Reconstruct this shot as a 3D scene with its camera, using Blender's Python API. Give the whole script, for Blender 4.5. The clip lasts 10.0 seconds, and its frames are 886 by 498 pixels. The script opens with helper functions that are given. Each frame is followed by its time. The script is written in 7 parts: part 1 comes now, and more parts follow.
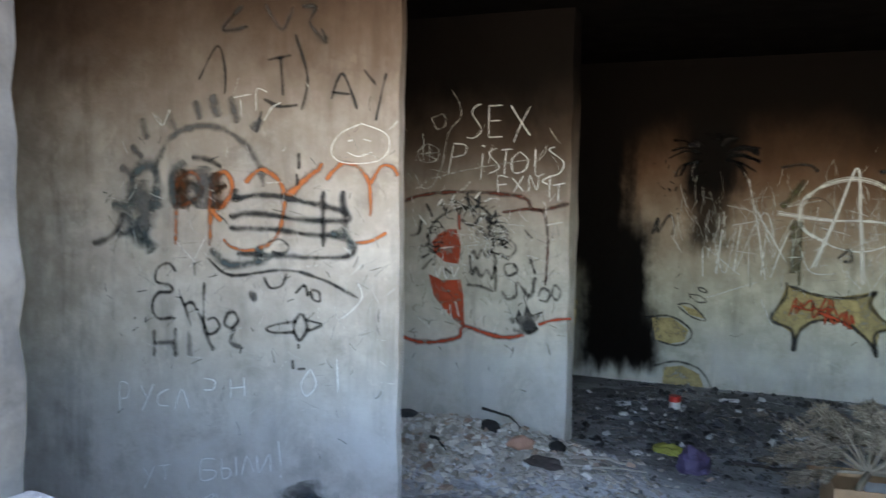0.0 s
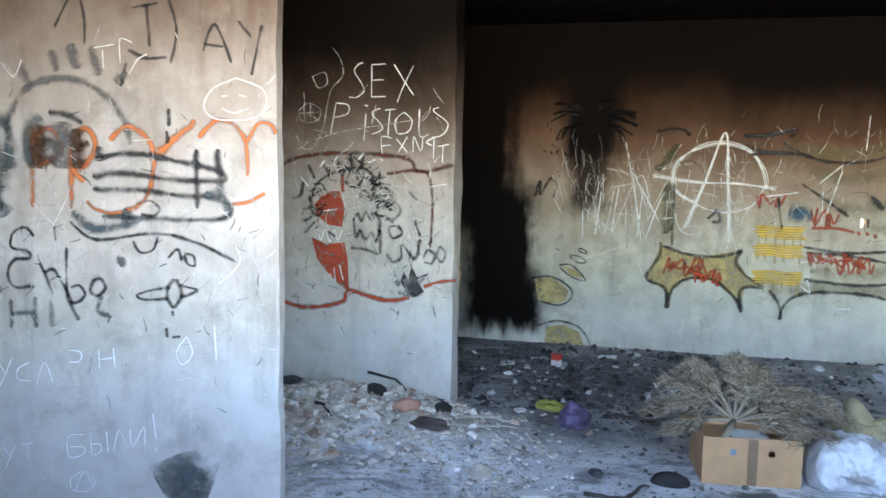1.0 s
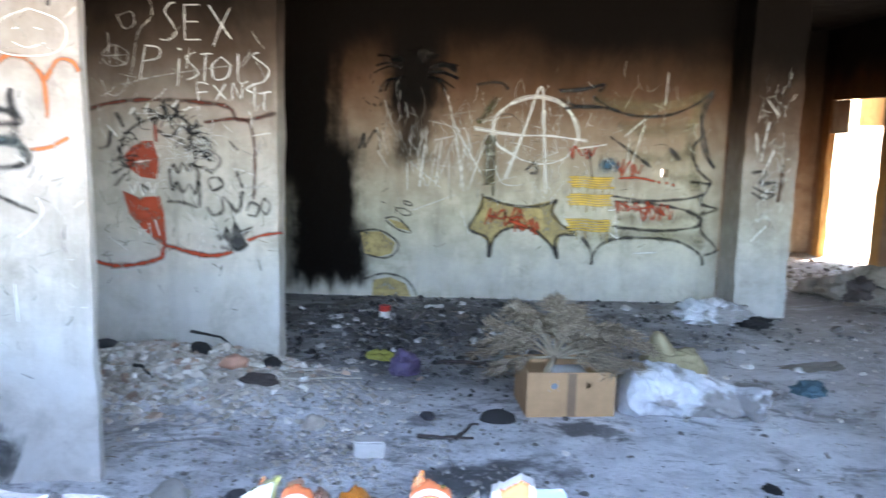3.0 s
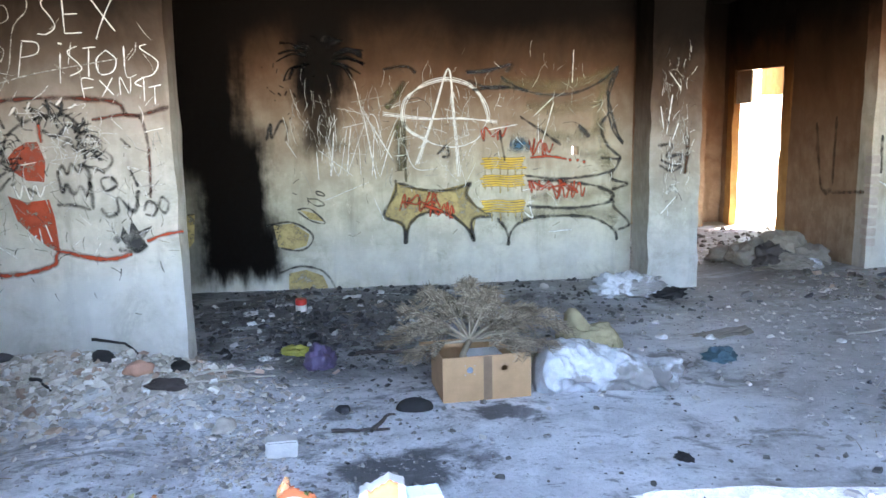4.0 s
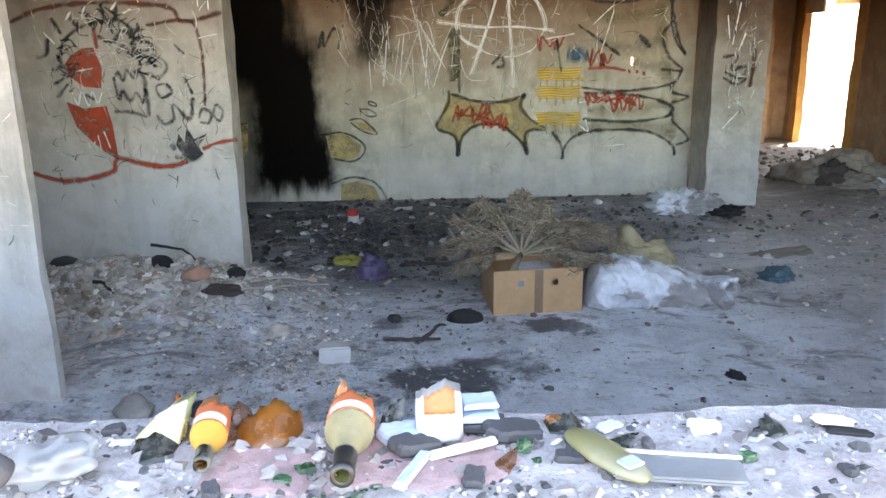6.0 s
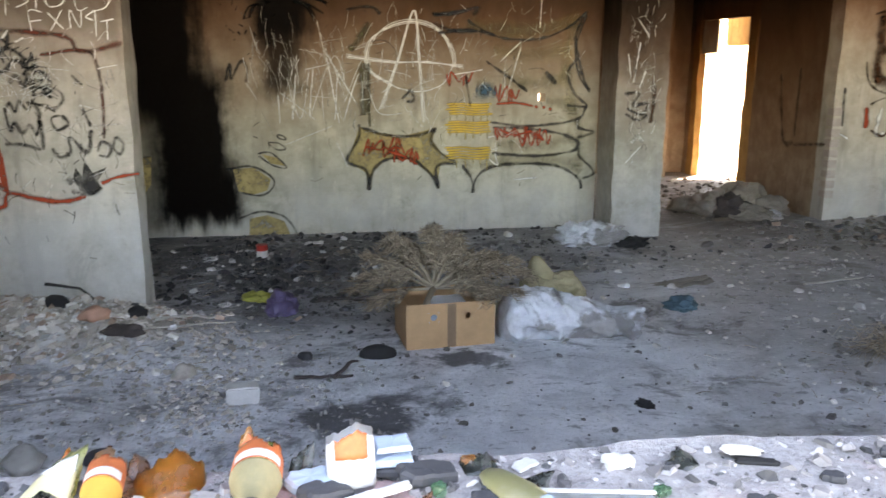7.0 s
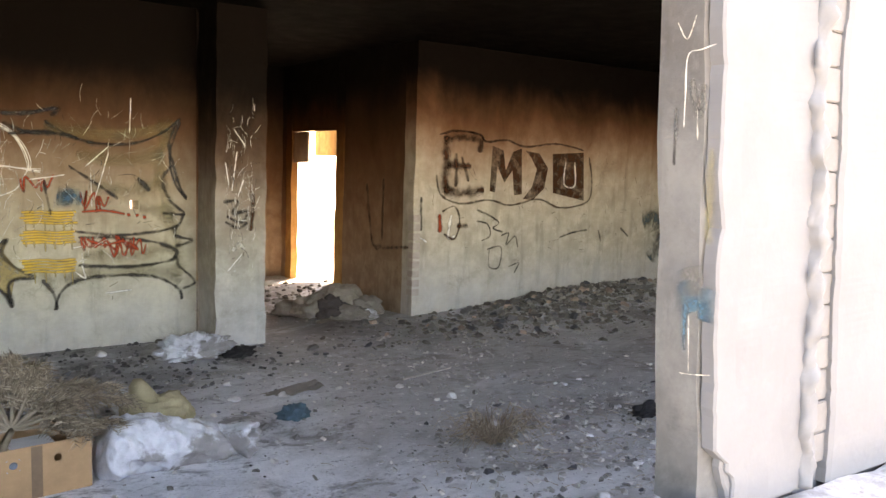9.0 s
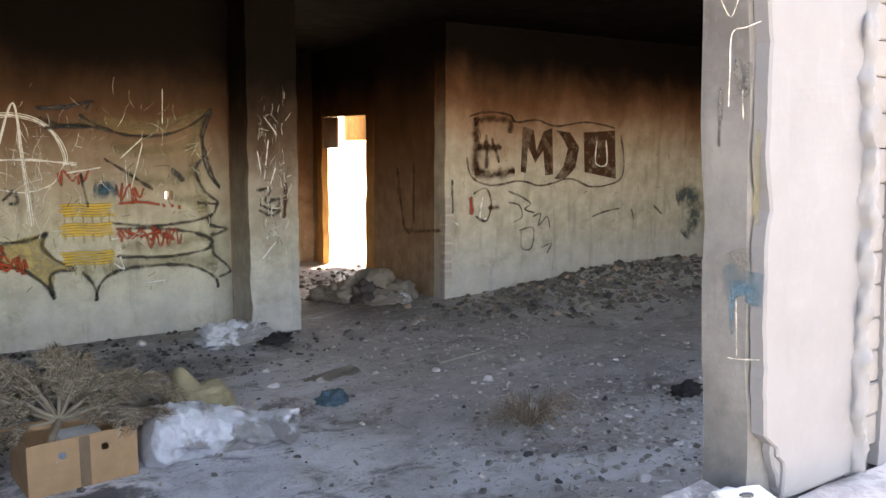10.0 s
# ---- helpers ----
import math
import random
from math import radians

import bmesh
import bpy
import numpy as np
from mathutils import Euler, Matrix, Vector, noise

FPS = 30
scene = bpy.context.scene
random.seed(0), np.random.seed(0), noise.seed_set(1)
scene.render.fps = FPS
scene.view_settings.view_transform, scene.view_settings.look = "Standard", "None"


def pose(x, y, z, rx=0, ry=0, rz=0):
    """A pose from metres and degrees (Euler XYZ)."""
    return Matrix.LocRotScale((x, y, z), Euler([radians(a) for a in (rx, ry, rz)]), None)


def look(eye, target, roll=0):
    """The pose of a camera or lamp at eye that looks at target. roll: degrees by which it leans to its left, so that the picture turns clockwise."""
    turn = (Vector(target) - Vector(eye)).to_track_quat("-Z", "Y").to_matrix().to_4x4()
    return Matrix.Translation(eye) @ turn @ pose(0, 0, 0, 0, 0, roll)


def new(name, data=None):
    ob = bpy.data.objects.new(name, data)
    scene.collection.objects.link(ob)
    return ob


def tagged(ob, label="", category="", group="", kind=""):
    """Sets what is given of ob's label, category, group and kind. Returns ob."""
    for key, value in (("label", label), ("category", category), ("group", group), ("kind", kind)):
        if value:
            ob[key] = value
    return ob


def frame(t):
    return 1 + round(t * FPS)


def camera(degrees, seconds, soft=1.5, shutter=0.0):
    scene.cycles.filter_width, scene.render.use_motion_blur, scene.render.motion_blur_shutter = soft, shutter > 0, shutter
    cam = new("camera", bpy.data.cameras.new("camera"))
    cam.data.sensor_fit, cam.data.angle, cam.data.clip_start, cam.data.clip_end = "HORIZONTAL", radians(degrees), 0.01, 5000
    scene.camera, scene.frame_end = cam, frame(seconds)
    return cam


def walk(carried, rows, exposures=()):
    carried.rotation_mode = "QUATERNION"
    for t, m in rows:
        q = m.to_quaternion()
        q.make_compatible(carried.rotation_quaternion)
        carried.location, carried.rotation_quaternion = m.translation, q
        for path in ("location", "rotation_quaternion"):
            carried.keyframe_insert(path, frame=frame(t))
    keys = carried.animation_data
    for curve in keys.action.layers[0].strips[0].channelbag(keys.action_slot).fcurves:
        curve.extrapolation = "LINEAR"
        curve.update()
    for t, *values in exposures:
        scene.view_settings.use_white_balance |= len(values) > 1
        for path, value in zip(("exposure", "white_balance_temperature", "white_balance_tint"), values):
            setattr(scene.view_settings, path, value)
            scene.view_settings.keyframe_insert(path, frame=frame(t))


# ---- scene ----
cam = camera(57.8, 10.0, shutter=0.4)
PATH = [
    (0, (-0.044, -0.357, 1.755), (-0.811, 1.485, 1.61), 0.8),
    (0.5, (-0.027, -0.32, 1.752), (-0.621, 1.58, 1.561), 1.3),
    (1, (-0.053, -0.288, 1.725), (-0.549, 1.637, 1.5), 1.0),
    (1.5, (-0.078, -0.266, 1.704), (-0.506, 1.673, 1.461), 1.5),
    (2, (-0.103, -0.273, 1.695), (-0.517, 1.667, 1.44), 2.1),
    (2.5, (-0.105, -0.278, 1.688), (-0.395, 1.685, 1.434), 1.5),
    (3, (-0.092, -0.267, 1.654), (-0.148, 1.707, 1.341), 1.4),
    (3.2, (-0.08, -0.25, 1.655), (-0.04, 1.725, 1.34), 2.0),
    (4.5, (0.085, -0.17, 1.64), (0.205, 1.793, 1.276), -1.8),
    (5, (0.073, -0.161, 1.656), (0.16, 1.793, 1.238), -1.7),
    (5.2, (0.069, -0.168, 1.62), (0.115, 1.771, 1.13), -1.6),
    (6.3, (0.016, -0.158, 1.629), (0.002, 1.764, 1.076), -0.8),
    (6.5, (0.024, -0.142, 1.628), (0.072, 1.784, 1.092), -0.3),
    (7, (0.028, -0.133, 1.627), (0.235, 1.799, 1.153), 0.1),
    (7.5, (0.024, -0.094, 1.644), (0.419, 1.816, 1.200), 0.2),
    (8, (0.040, -0.052, 1.670), (0.763, 1.786, 1.353), 2.1),
    (8.5, (0.022, -0.026, 1.690), (0.973, 1.710, 1.408), 0.7),
    (9, (0.010, -0.018, 1.675), (1.136, 1.622, 1.464), 1.9),
    (9.5, (0.001, 0.009, 1.700), (1.072, 1.675, 1.418), 1.4),
    (10, (-0.003, 0.006, 1.690), (1.058, 1.682, 1.431), 0.3),
]
walk(cam, [(t, look(eye, target, roll)) for t, eye, target, roll in PATH], exposures=((0.0, 3.60, 7300, 12), (0.6, 4.40, 7000, 12), (2.0, 4.46, 7000, 15), (3.0, 4.52, 7100, 15), (4.5, 4.78, 7200, 16), (5.0, 4.72, 7350, 16), (6.5, 3.95, 9000, 17), (7.5, 4.26, 9500, 20), (8.0, 4.66, 9800, 20), (8.5, 4.45, 10100, 23), (9.4, 4.02, 9800, 22), (10.0, 3.93, 9400, 22)))

# ---------------- world, sun, exposure ----------------
world = bpy.data.worlds.new("sky")
scene.world = world
world.use_nodes = True
wn = world.node_tree.nodes
sky = wn.new("ShaderNodeTexSky")
sky.sky_type = "NISHITA"
sky.sun_disc = False
sky.sun_elevation = radians(48)
sky.sun_rotation = radians(50)
wn["Background"].inputs["Strength"].default_value = 0.15
world.node_tree.links.new(sky.outputs[0], wn["Background"].inputs["Color"])
sun = new("sun", bpy.data.lights.new("sun", "SUN"))
sun.data.energy, sun.data.angle, sun.data.color = 5.0, radians(0.5), (1.0, 0.93, 0.82)
sun.matrix_world = look((11.5, 9.6, 16.6), (0, 0, 0))

# ---------------- material helpers ----------------


class Nodes:
    """Short hand for building a node tree."""

    def __init__(self, name):
        self.mat = bpy.data.materials.new(name)
        self.mat.use_nodes = True
        self.t = self.mat.node_tree
        self.bsdf = self.t.nodes["Principled BSDF"]
        self.pos = self.t.nodes.new("ShaderNodeNewGeometry").outputs["Position"]
        self.obj = self.t.nodes.new("ShaderNodeTexCoord").outputs["Object"]

    def link(self, a, b):
        self.t.links.new(a, b)

    def put(self, sock, v):
        if isinstance(v, bpy.types.NodeSocket):
            self.link(v, sock)
        elif isinstance(v, tuple) and len(v) == 3 and len(sock.default_value) == 4:
            sock.default_value = (*v, 1)
        else:
            sock.default_value = v

    def noise(self, scale, detail=6.0, rough=0.6, vec=None, warp=0.0):
        n = self.t.nodes.new("ShaderNodeTexNoise")
        n.inputs["Scale"].default_value = scale
        n.inputs["Detail"].default_value = detail
        n.inputs["Roughness"].default_value = rough
        n.inputs["Distortion"].default_value = warp
        self.link(vec or self.pos, n.inputs["Vector"])
        return n.outputs["Fac"]

    def voronoi(self, scale, feature="F1", vec=None):
        n = self.t.nodes.new("ShaderNodeTexVoronoi")
        n.feature = feature
        n.inputs["Scale"].default_value = scale
        self.link(vec or self.pos, n.inputs["Vector"])
        return n.outputs["Distance"]

    def math(self, op, a, b=0.0, c=0.0):
        n = self.t.nodes.new("ShaderNodeMath")
        n.operation = op
        for s, v in zip(n.inputs, (a, b, c)):
            self.put(s, v)
        return n.outputs[0]

    def ramp(self, v, lo, hi, a=0.0, b=1.0):
        n = self.t.nodes.new("ShaderNodeMapRange")
        n.interpolation_type = "SMOOTHSTEP"
        for s, x in zip(n.inputs, (v, lo, hi, a, b)):
            self.put(s, x)
        return n.outputs[0]

    def mix(self, fac, a, b, mode="MIX"):
        n = self.t.nodes.new("ShaderNodeMix")
        n.data_type, n.blend_type = "RGBA", mode
        self.put(n.inputs[0], fac)
        self.put(n.inputs[6], a)
        self.put(n.inputs[7], b)
        return n.outputs[2]

    def xyz(self, vec=None):
        n = self.t.nodes.new("ShaderNodeSeparateXYZ")
        self.link(vec or self.pos, n.inputs[0])
        return n.outputs

    def scaled(self, s, vec=None):
        n = self.t.nodes.new("ShaderNodeMapping")
        n.inputs["Scale"].default_value = s
        self.link(vec or self.pos, n.inputs[0])
        return n.outputs[0]

    def random(self):
        return self.t.nodes.new("ShaderNodeObjectInfo").outputs["Random"]

    def island(self):
        return self.t.nodes.new("ShaderNodeNewGeometry").outputs["Random Per Island"]

    def bump(self, height, strength=0.4, dist=0.01):
        n = self.t.nodes.new("ShaderNodeBump")
        n.inputs["Strength"].default_value = strength
        n.inputs["Distance"].default_value = dist
        self.link(height, n.inputs["Height"])
        self.link(n.outputs[0], self.bsdf.inputs["Normal"])

    def done(self, color, rough=0.85, metal=0.0):
        self.put(self.bsdf.inputs["Base Color"], color)
        self.put(self.bsdf.inputs["Roughness"], rough)
        self.bsdf.inputs["Metallic"].default_value = metal
        return self.mat


SOOT_SHADE = (0.0075, 0.0062, 0.0055)


def concrete(name, base, light, soot_z=2.2, soot_w=0.7, warm=0.5, dark_bands=(), dado=None, stain=0.5, wash=0.45):
    """Bare concrete, scribbled and stained, with fire soot from soot_z upwards and bands of soot (x, half width, z_low,
    z_high); the near wall's band is painted shade.
    """
    n = Nodes(name)
    x, y, z = n.xyz()
    big, mid, fine = n.noise(0.9, 5), n.noise(5.0, 7, 0.65), n.noise(60.0, 4, 0.7)
    streak = n.noise(3.0, 5, 0.6, n.scaled((2.6, 2.6, 0.35)))
    c = n.mix(n.ramp(mid, 0.35, 0.7), base, light)
    c = n.mix(n.math("MULTIPLY", n.ramp(streak, 0.5, 0.75), stain), c, tuple(v * 0.45 for v in base))
    c = n.mix(n.math("MULTIPLY", n.ramp(big, 0.5, 0.72), 0.3), c, tuple(v * 0.6 for v in base))
    c = n.mix(n.math("MULTIPLY", n.ramp(fine, 0.55, 0.8), 0.25), c, tuple(v * 0.5 for v in base))
    blot = n.noise(2.6, 8, 0.72, None, 0.5)
    c = n.mix(n.math("MULTIPLY", n.ramp(blot, 0.54, 0.68), 0.38), c, tuple(v * 0.42 for v in base))
    rub = n.noise(14.0, 7, 0.75, n.scaled((1.0, 1.0, 0.5)))
    c = n.mix(n.math("MULTIPLY", n.ramp(rub, 0.57, 0.70), 0.45), c, tuple(min(0.8, v * 1.7) for v in base))
    if dado:
        edge = n.math("ADD", z, n.math("MULTIPLY", mid, 0.25))
        c = n.mix(n.math("MULTIPLY", n.ramp(edge, dado + 0.40, dado - 0.15), n.ramp(blot, 0.40, 0.62, wash, wash * 0.4)), c, (0.58, 0.575, 0.565))
    # heat-browned band below the soot, then the soot itself
    wisp = n.noise(2.2, 6, 0.65, n.scaled((1.0, 1.0, 0.45)), 0.6)
    h = n.math("ADD", z, n.math("MULTIPLY", n.math("SUBTRACT", big, 0.5), 0.55))
    h = n.math("ADD", h, n.math("MULTIPLY", n.math("SUBTRACT", wisp, 0.5), 0.45))
    brown = n.mix(warm, (0.062, 0.047, 0.034), (0.185, 0.062, 0.019))
    c = n.mix(n.math("MULTIPLY", n.ramp(h, soot_z - soot_w * 1.6, soot_z + 0.1), 0.88), c, brown)
    c = n.mix(n.ramp(h, soot_z - soot_w * 0.75, soot_z + soot_w * 0.70), c, SOOT_SHADE)
    for px, hw, z0, z1, edge, dense in dark_bands:
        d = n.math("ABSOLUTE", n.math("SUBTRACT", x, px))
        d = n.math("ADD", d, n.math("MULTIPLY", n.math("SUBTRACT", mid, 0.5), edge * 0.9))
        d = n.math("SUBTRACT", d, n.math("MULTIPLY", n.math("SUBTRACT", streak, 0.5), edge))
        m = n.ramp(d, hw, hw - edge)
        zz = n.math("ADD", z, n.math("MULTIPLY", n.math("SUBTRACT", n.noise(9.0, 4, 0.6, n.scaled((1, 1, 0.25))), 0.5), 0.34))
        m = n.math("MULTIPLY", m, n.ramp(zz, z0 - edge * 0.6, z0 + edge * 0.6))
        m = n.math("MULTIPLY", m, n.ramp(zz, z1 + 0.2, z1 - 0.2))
        c = n.mix(n.math("MULTIPLY", m, dense), c, SOOT_SHADE)
    n.bsdf.inputs["Specular IOR Level"].default_value = 0.02
    n.bump(n.math("ADD", n.math("MULTIPLY", mid, 0.7), n.math("MULTIPLY", fine, 0.25)), 0.5, 0.012)
    return n.done(c, n.ramp(mid, 0.3, 0.7, 0.75, 0.95))


def plain(name, color, rough=0.7, var=0.35, scale=12.0, bump=0.2, metal=0.0, local=True):
    """A surface of one stuff with grain and blotches."""
    n = Nodes(name)
    v = n.obj if local else n.pos
    a, b = n.noise(scale, 6, 0.65, v), n.noise(scale * 7, 3, 0.6, v)
    c = n.mix(n.math("MULTIPLY", n.ramp(a, 0.3, 0.75), var), color, tuple(u * 0.35 for u in color))
    c = n.mix(n.math("MULTIPLY", n.ramp(b, 0.5, 0.8), var * 0.6), c, tuple(min(1.0, u * 1.5) for u in color))
    n.bump(n.math("ADD", a, n.math("MULTIPLY", b, 0.4)), bump, 0.005)
    return n.done(c, rough, metal)


def chips(name, dark, mid, light, rough=0.9, rare=0.72):
    """Broken bits: each piece takes a shade of its own."""
    n = Nodes(name)
    r = n.island()
    a = n.noise(25.0, 5)
    c = n.mix(n.ramp(r, 0.0, 0.6), dark, mid)
    c = n.mix(n.ramp(r, rare, rare + 0.5 * (1 - rare) + 0.1), c, light)
    c = n.mix(n.math("MULTIPLY", n.ramp(a, 0.45, 0.75), 0.4), c, tuple(u * 0.4 for u in mid))
    return n.done(c, rough)


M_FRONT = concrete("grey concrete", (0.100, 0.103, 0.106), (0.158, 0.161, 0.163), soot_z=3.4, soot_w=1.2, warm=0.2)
# near wall: the wide dark band paints in shade at its left end
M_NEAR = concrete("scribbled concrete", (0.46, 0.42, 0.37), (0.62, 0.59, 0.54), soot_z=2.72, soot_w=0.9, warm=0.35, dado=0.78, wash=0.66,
                  dark_bands=((-4.70, 1.45, -1.0, 5.0, 0.55, 0.36),))
M_PIER = concrete("sooty pier concrete", (0.42, 0.39, 0.33), (0.58, 0.54, 0.47), soot_z=2.08, soot_w=0.65, warm=0.30, dado=0.75, wash=0.6)
M_BACK = concrete("burnt wall concrete", (0.43, 0.39, 0.30), (0.59, 0.55, 0.44), soot_z=1.97, soot_w=0.80, warm=0.78, dado=0.45,
                  dark_bands=((-2.10, 0.97, 1.0, 5.0, 0.28, 1.0), (-1.42, 0.42, 0.14, 1.5, 0.20, 1.0), (-1.33, 0.43, 0.14, 0.68, 0.18, 1.0),
                          (-0.60, 0.36, 1.74, 2.60, 0.22, 1.0), (-0.60, 0.27, 1.28, 2.0, 0.22, 0.85), (-1.95, 0.50, 0.05, 1.2, 0.30, 0.6)))
M_COL = concrete("column concrete", (0.34, 0.315, 0.265), (0.50, 0.475, 0.415), soot_z=1.83, soot_w=0.70, warm=0.4, dado=0.5)
M_RIGHT = concrete("heat-browned concrete", (0.44, 0.38, 0.30), (0.58, 0.52, 0.43), soot_z=2.20, soot_w=0.65, warm=1.0, dado=0.5)
M_PASS = concrete("sooty passage concrete", (0.31, 0.215, 0.145), (0.44, 0.33, 0.23), soot_z=1.85, soot_w=1.3, warm=0.7)
# the ochre base paints warm yard light onto the door jambs
M_DOOR_GLOW = concrete("heat-browned ochre plaster", (0.40, 0.22, 0.085), (0.52, 0.30, 0.12), soot_z=1.95, soot_w=0.9, warm=1.0)
M_YARD = concrete("ochre yard plaster", (0.34, 0.19, 0.075), (0.44, 0.26, 0.10), soot_z=4.5, soot_w=0.8)
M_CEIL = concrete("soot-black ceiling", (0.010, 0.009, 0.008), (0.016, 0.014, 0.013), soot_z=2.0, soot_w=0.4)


def floor_material():
    n = Nodes("ashy concrete floor")
    x, y, z = n.xyz()
    drift = n.noise(1.15, 7, 0.62, n.scaled((0.7, 1.0, 1.0)), 0.9)
    big, mid, fine = n.noise(0.8, 5, 0.6), n.noise(3.5, 8, 0.7, warp=0.4), n.noise(45.0, 5, 0.75)
    c = n.mix(n.ramp(mid, 0.35, 0.65), (0.56, 0.56, 0.58), (0.80, 0.80, 0.82))
    c = n.mix(n.math("MULTIPLY", n.ramp(fine, 0.5, 0.72), 0.5), c, (0.14, 0.135, 0.13))
    # ash and burnt litter, thick towards the sooty corner
    burnt = n.math("ADD", n.math("MULTIPLY", y, 0.42), n.math("MULTIPLY", n.math("ABSOLUTE", n.math("ADD", x, 0.3)), -0.22))
    burnt = n.math("ADD", burnt, n.math("MULTIPLY", n.math("SUBTRACT", mid, 0.5), 1.6))
    c = n.mix(n.math("MULTIPLY", n.ramp(burnt, 1.55, 2.3), 0.72), c, (0.105, 0.102, 0.098))
    spots = n.noise(1.7, 6, 0.7, warp=0.8)
    c = n.mix(n.math("MULTIPLY", n.ramp(spots, 0.53, 0.63), 0.7), c, (0.06, 0.05, 0.052))
    grit = n.noise(8.0, 9, 0.78, None, 0.3)
    side = n.ramp(n.math("ADD", x, n.math("MULTIPLY", big, 1.2)), 1.4, -0.2)
    c = n.mix(n.math("MULTIPLY", n.math("MULTIPLY", n.ramp(grit, 0.49, 0.64), side), 0.6), c, (0.11, 0.11, 0.115))
    scuff = n.noise(5.0, 8, 0.7, n.scaled((0.45, 1.0, 1.0)), 0.4)
    c = n.mix(n.math("MULTIPLY", n.ramp(scuff, 0.54, 0.68), 0.5), c, (0.11, 0.11, 0.12))
    c = n.mix(n.math("MULTIPLY", n.ramp(z, 0.05, 0.12), n.ramp(x, 2.0, 1.0)), c, n.mix(n.ramp(mid, 0.35, 0.65), (0.33, 0.29, 0.25), (0.52, 0.47, 0.41)))
    far = n.ramp(n.math("ADD", x, n.math("MULTIPLY", drift, 2.2)), 2.2, 4.2)
    c = n.mix(n.math("MULTIPLY", far, 0.66), c, (0.29, 0.255, 0.215))
    # dark patches with uneven rims at four set spots
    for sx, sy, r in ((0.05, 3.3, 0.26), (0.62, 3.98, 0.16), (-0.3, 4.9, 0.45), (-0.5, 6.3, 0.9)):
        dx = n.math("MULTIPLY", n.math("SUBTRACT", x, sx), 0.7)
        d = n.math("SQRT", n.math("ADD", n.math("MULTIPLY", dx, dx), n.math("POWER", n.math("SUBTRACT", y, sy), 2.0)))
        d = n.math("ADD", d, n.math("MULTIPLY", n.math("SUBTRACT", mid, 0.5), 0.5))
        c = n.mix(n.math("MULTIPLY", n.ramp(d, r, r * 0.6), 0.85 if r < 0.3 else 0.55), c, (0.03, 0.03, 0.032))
    # trodden dust: pale patches and brown-grey drifts
    c = n.mix(n.math("MULTIPLY", n.ramp(drift, 0.52, 0.68), 0.42), c, (0.13, 0.115, 0.10))
    c = n.mix(n.math("MULTIPLY", n.ramp(drift, 0.47, 0.34), 0.45), c, (0.74, 0.74, 0.75))
    crumb = n.noise(15.0, 7, 0.74, n.scaled((0.6, 1.0, 1.0)), 0.3)
    c = n.mix(n.math("MULTIPLY", n.ramp(crumb, 0.57, 0.64), 0.65), c, (0.10, 0.098, 0.10))
    c = n.mix(n.math("MULTIPLY", n.ramp(crumb, 0.42, 0.35), 0.65), c, (0.78, 0.77, 0.75))
    n.bump(n.math("ADD", mid, n.math("MULTIPLY", fine, 0.5)), 0.7, 0.02)
    return n.done(c, n.ramp(mid, 0.3, 0.7, 0.6, 0.95))


M_FLOOR = floor_material()
M_GROUND = plain("dry earth", (0.38, 0.34, 0.285), 0.95, 0.4, 0.6, 0.4, local=False)
# plaster and groove brick darkened so outdoor light doesn't blow them out
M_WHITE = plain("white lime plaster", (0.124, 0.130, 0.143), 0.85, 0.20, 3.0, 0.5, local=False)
M_BRICK_DIM = plain("lime-smeared brick", (0.14, 0.14, 0.145), 0.9, 0.3, 10.0, 0.4)
M_BRICK = plain("pale brick", (0.46, 0.38, 0.33), 0.9, 0.3, 10.0, 0.4)


def sill_material():
    n = Nodes("dusty mortar sill")
    big, mid, fine = n.noise(4.0, 6, 0.65), n.noise(16.0, 8, 0.75, warp=0.4), n.noise(90.0, 5, 0.75)
    c = n.mix(n.ramp(mid, 0.38, 0.62), (0.30, 0.275, 0.265), (0.46, 0.43, 0.42))
    c = n.mix(n.math("MULTIPLY", n.ramp(big, 0.52, 0.66), 0.55), c, (0.40, 0.27, 0.26))
    c = n.mix(n.math("MULTIPLY", n.ramp(mid, 0.56, 0.68), 0.7), c, (0.13, 0.125, 0.12))
    c = n.mix(n.math("MULTIPLY", n.ramp(fine, 0.55, 0.72), 0.6), c, (0.15, 0.14, 0.135))
    c = n.mix(n.math("MULTIPLY", n.ramp(n.noise(40.0, 5, 0.7), 0.62, 0.72), 0.8), c, (0.60, 0.58, 0.57))
    n.bump(n.math("ADD", mid, n.math("MULTIPLY", fine, 0.5)), 0.8, 0.012)
    return n.done(c, 0.95)


M_SILL = sill_material()

# ---------------- mesh helpers ----------------


def part(name, bm, material, parent=None, label="", smooth=False):
    me = bpy.data.meshes.new(name)
    bm.to_mesh(me)
    bm.free()
    for p in me.polygons:
        p.use_smooth = smooth
    if material:
        me.materials.append(material)
    ob = new(name, me)
    if parent:
        ob.parent = parent
    if label:
        ob["label"] = label
    return ob


def thing(name, label, category, at=(0, 0, 0), turn=0, group="", kind=""):
    e = new(name)
    e.matrix_world = pose(*at, 0, 0, turn)
    e.empty_display_size = 0.05
    return tagged(e, label, category, group, kind)


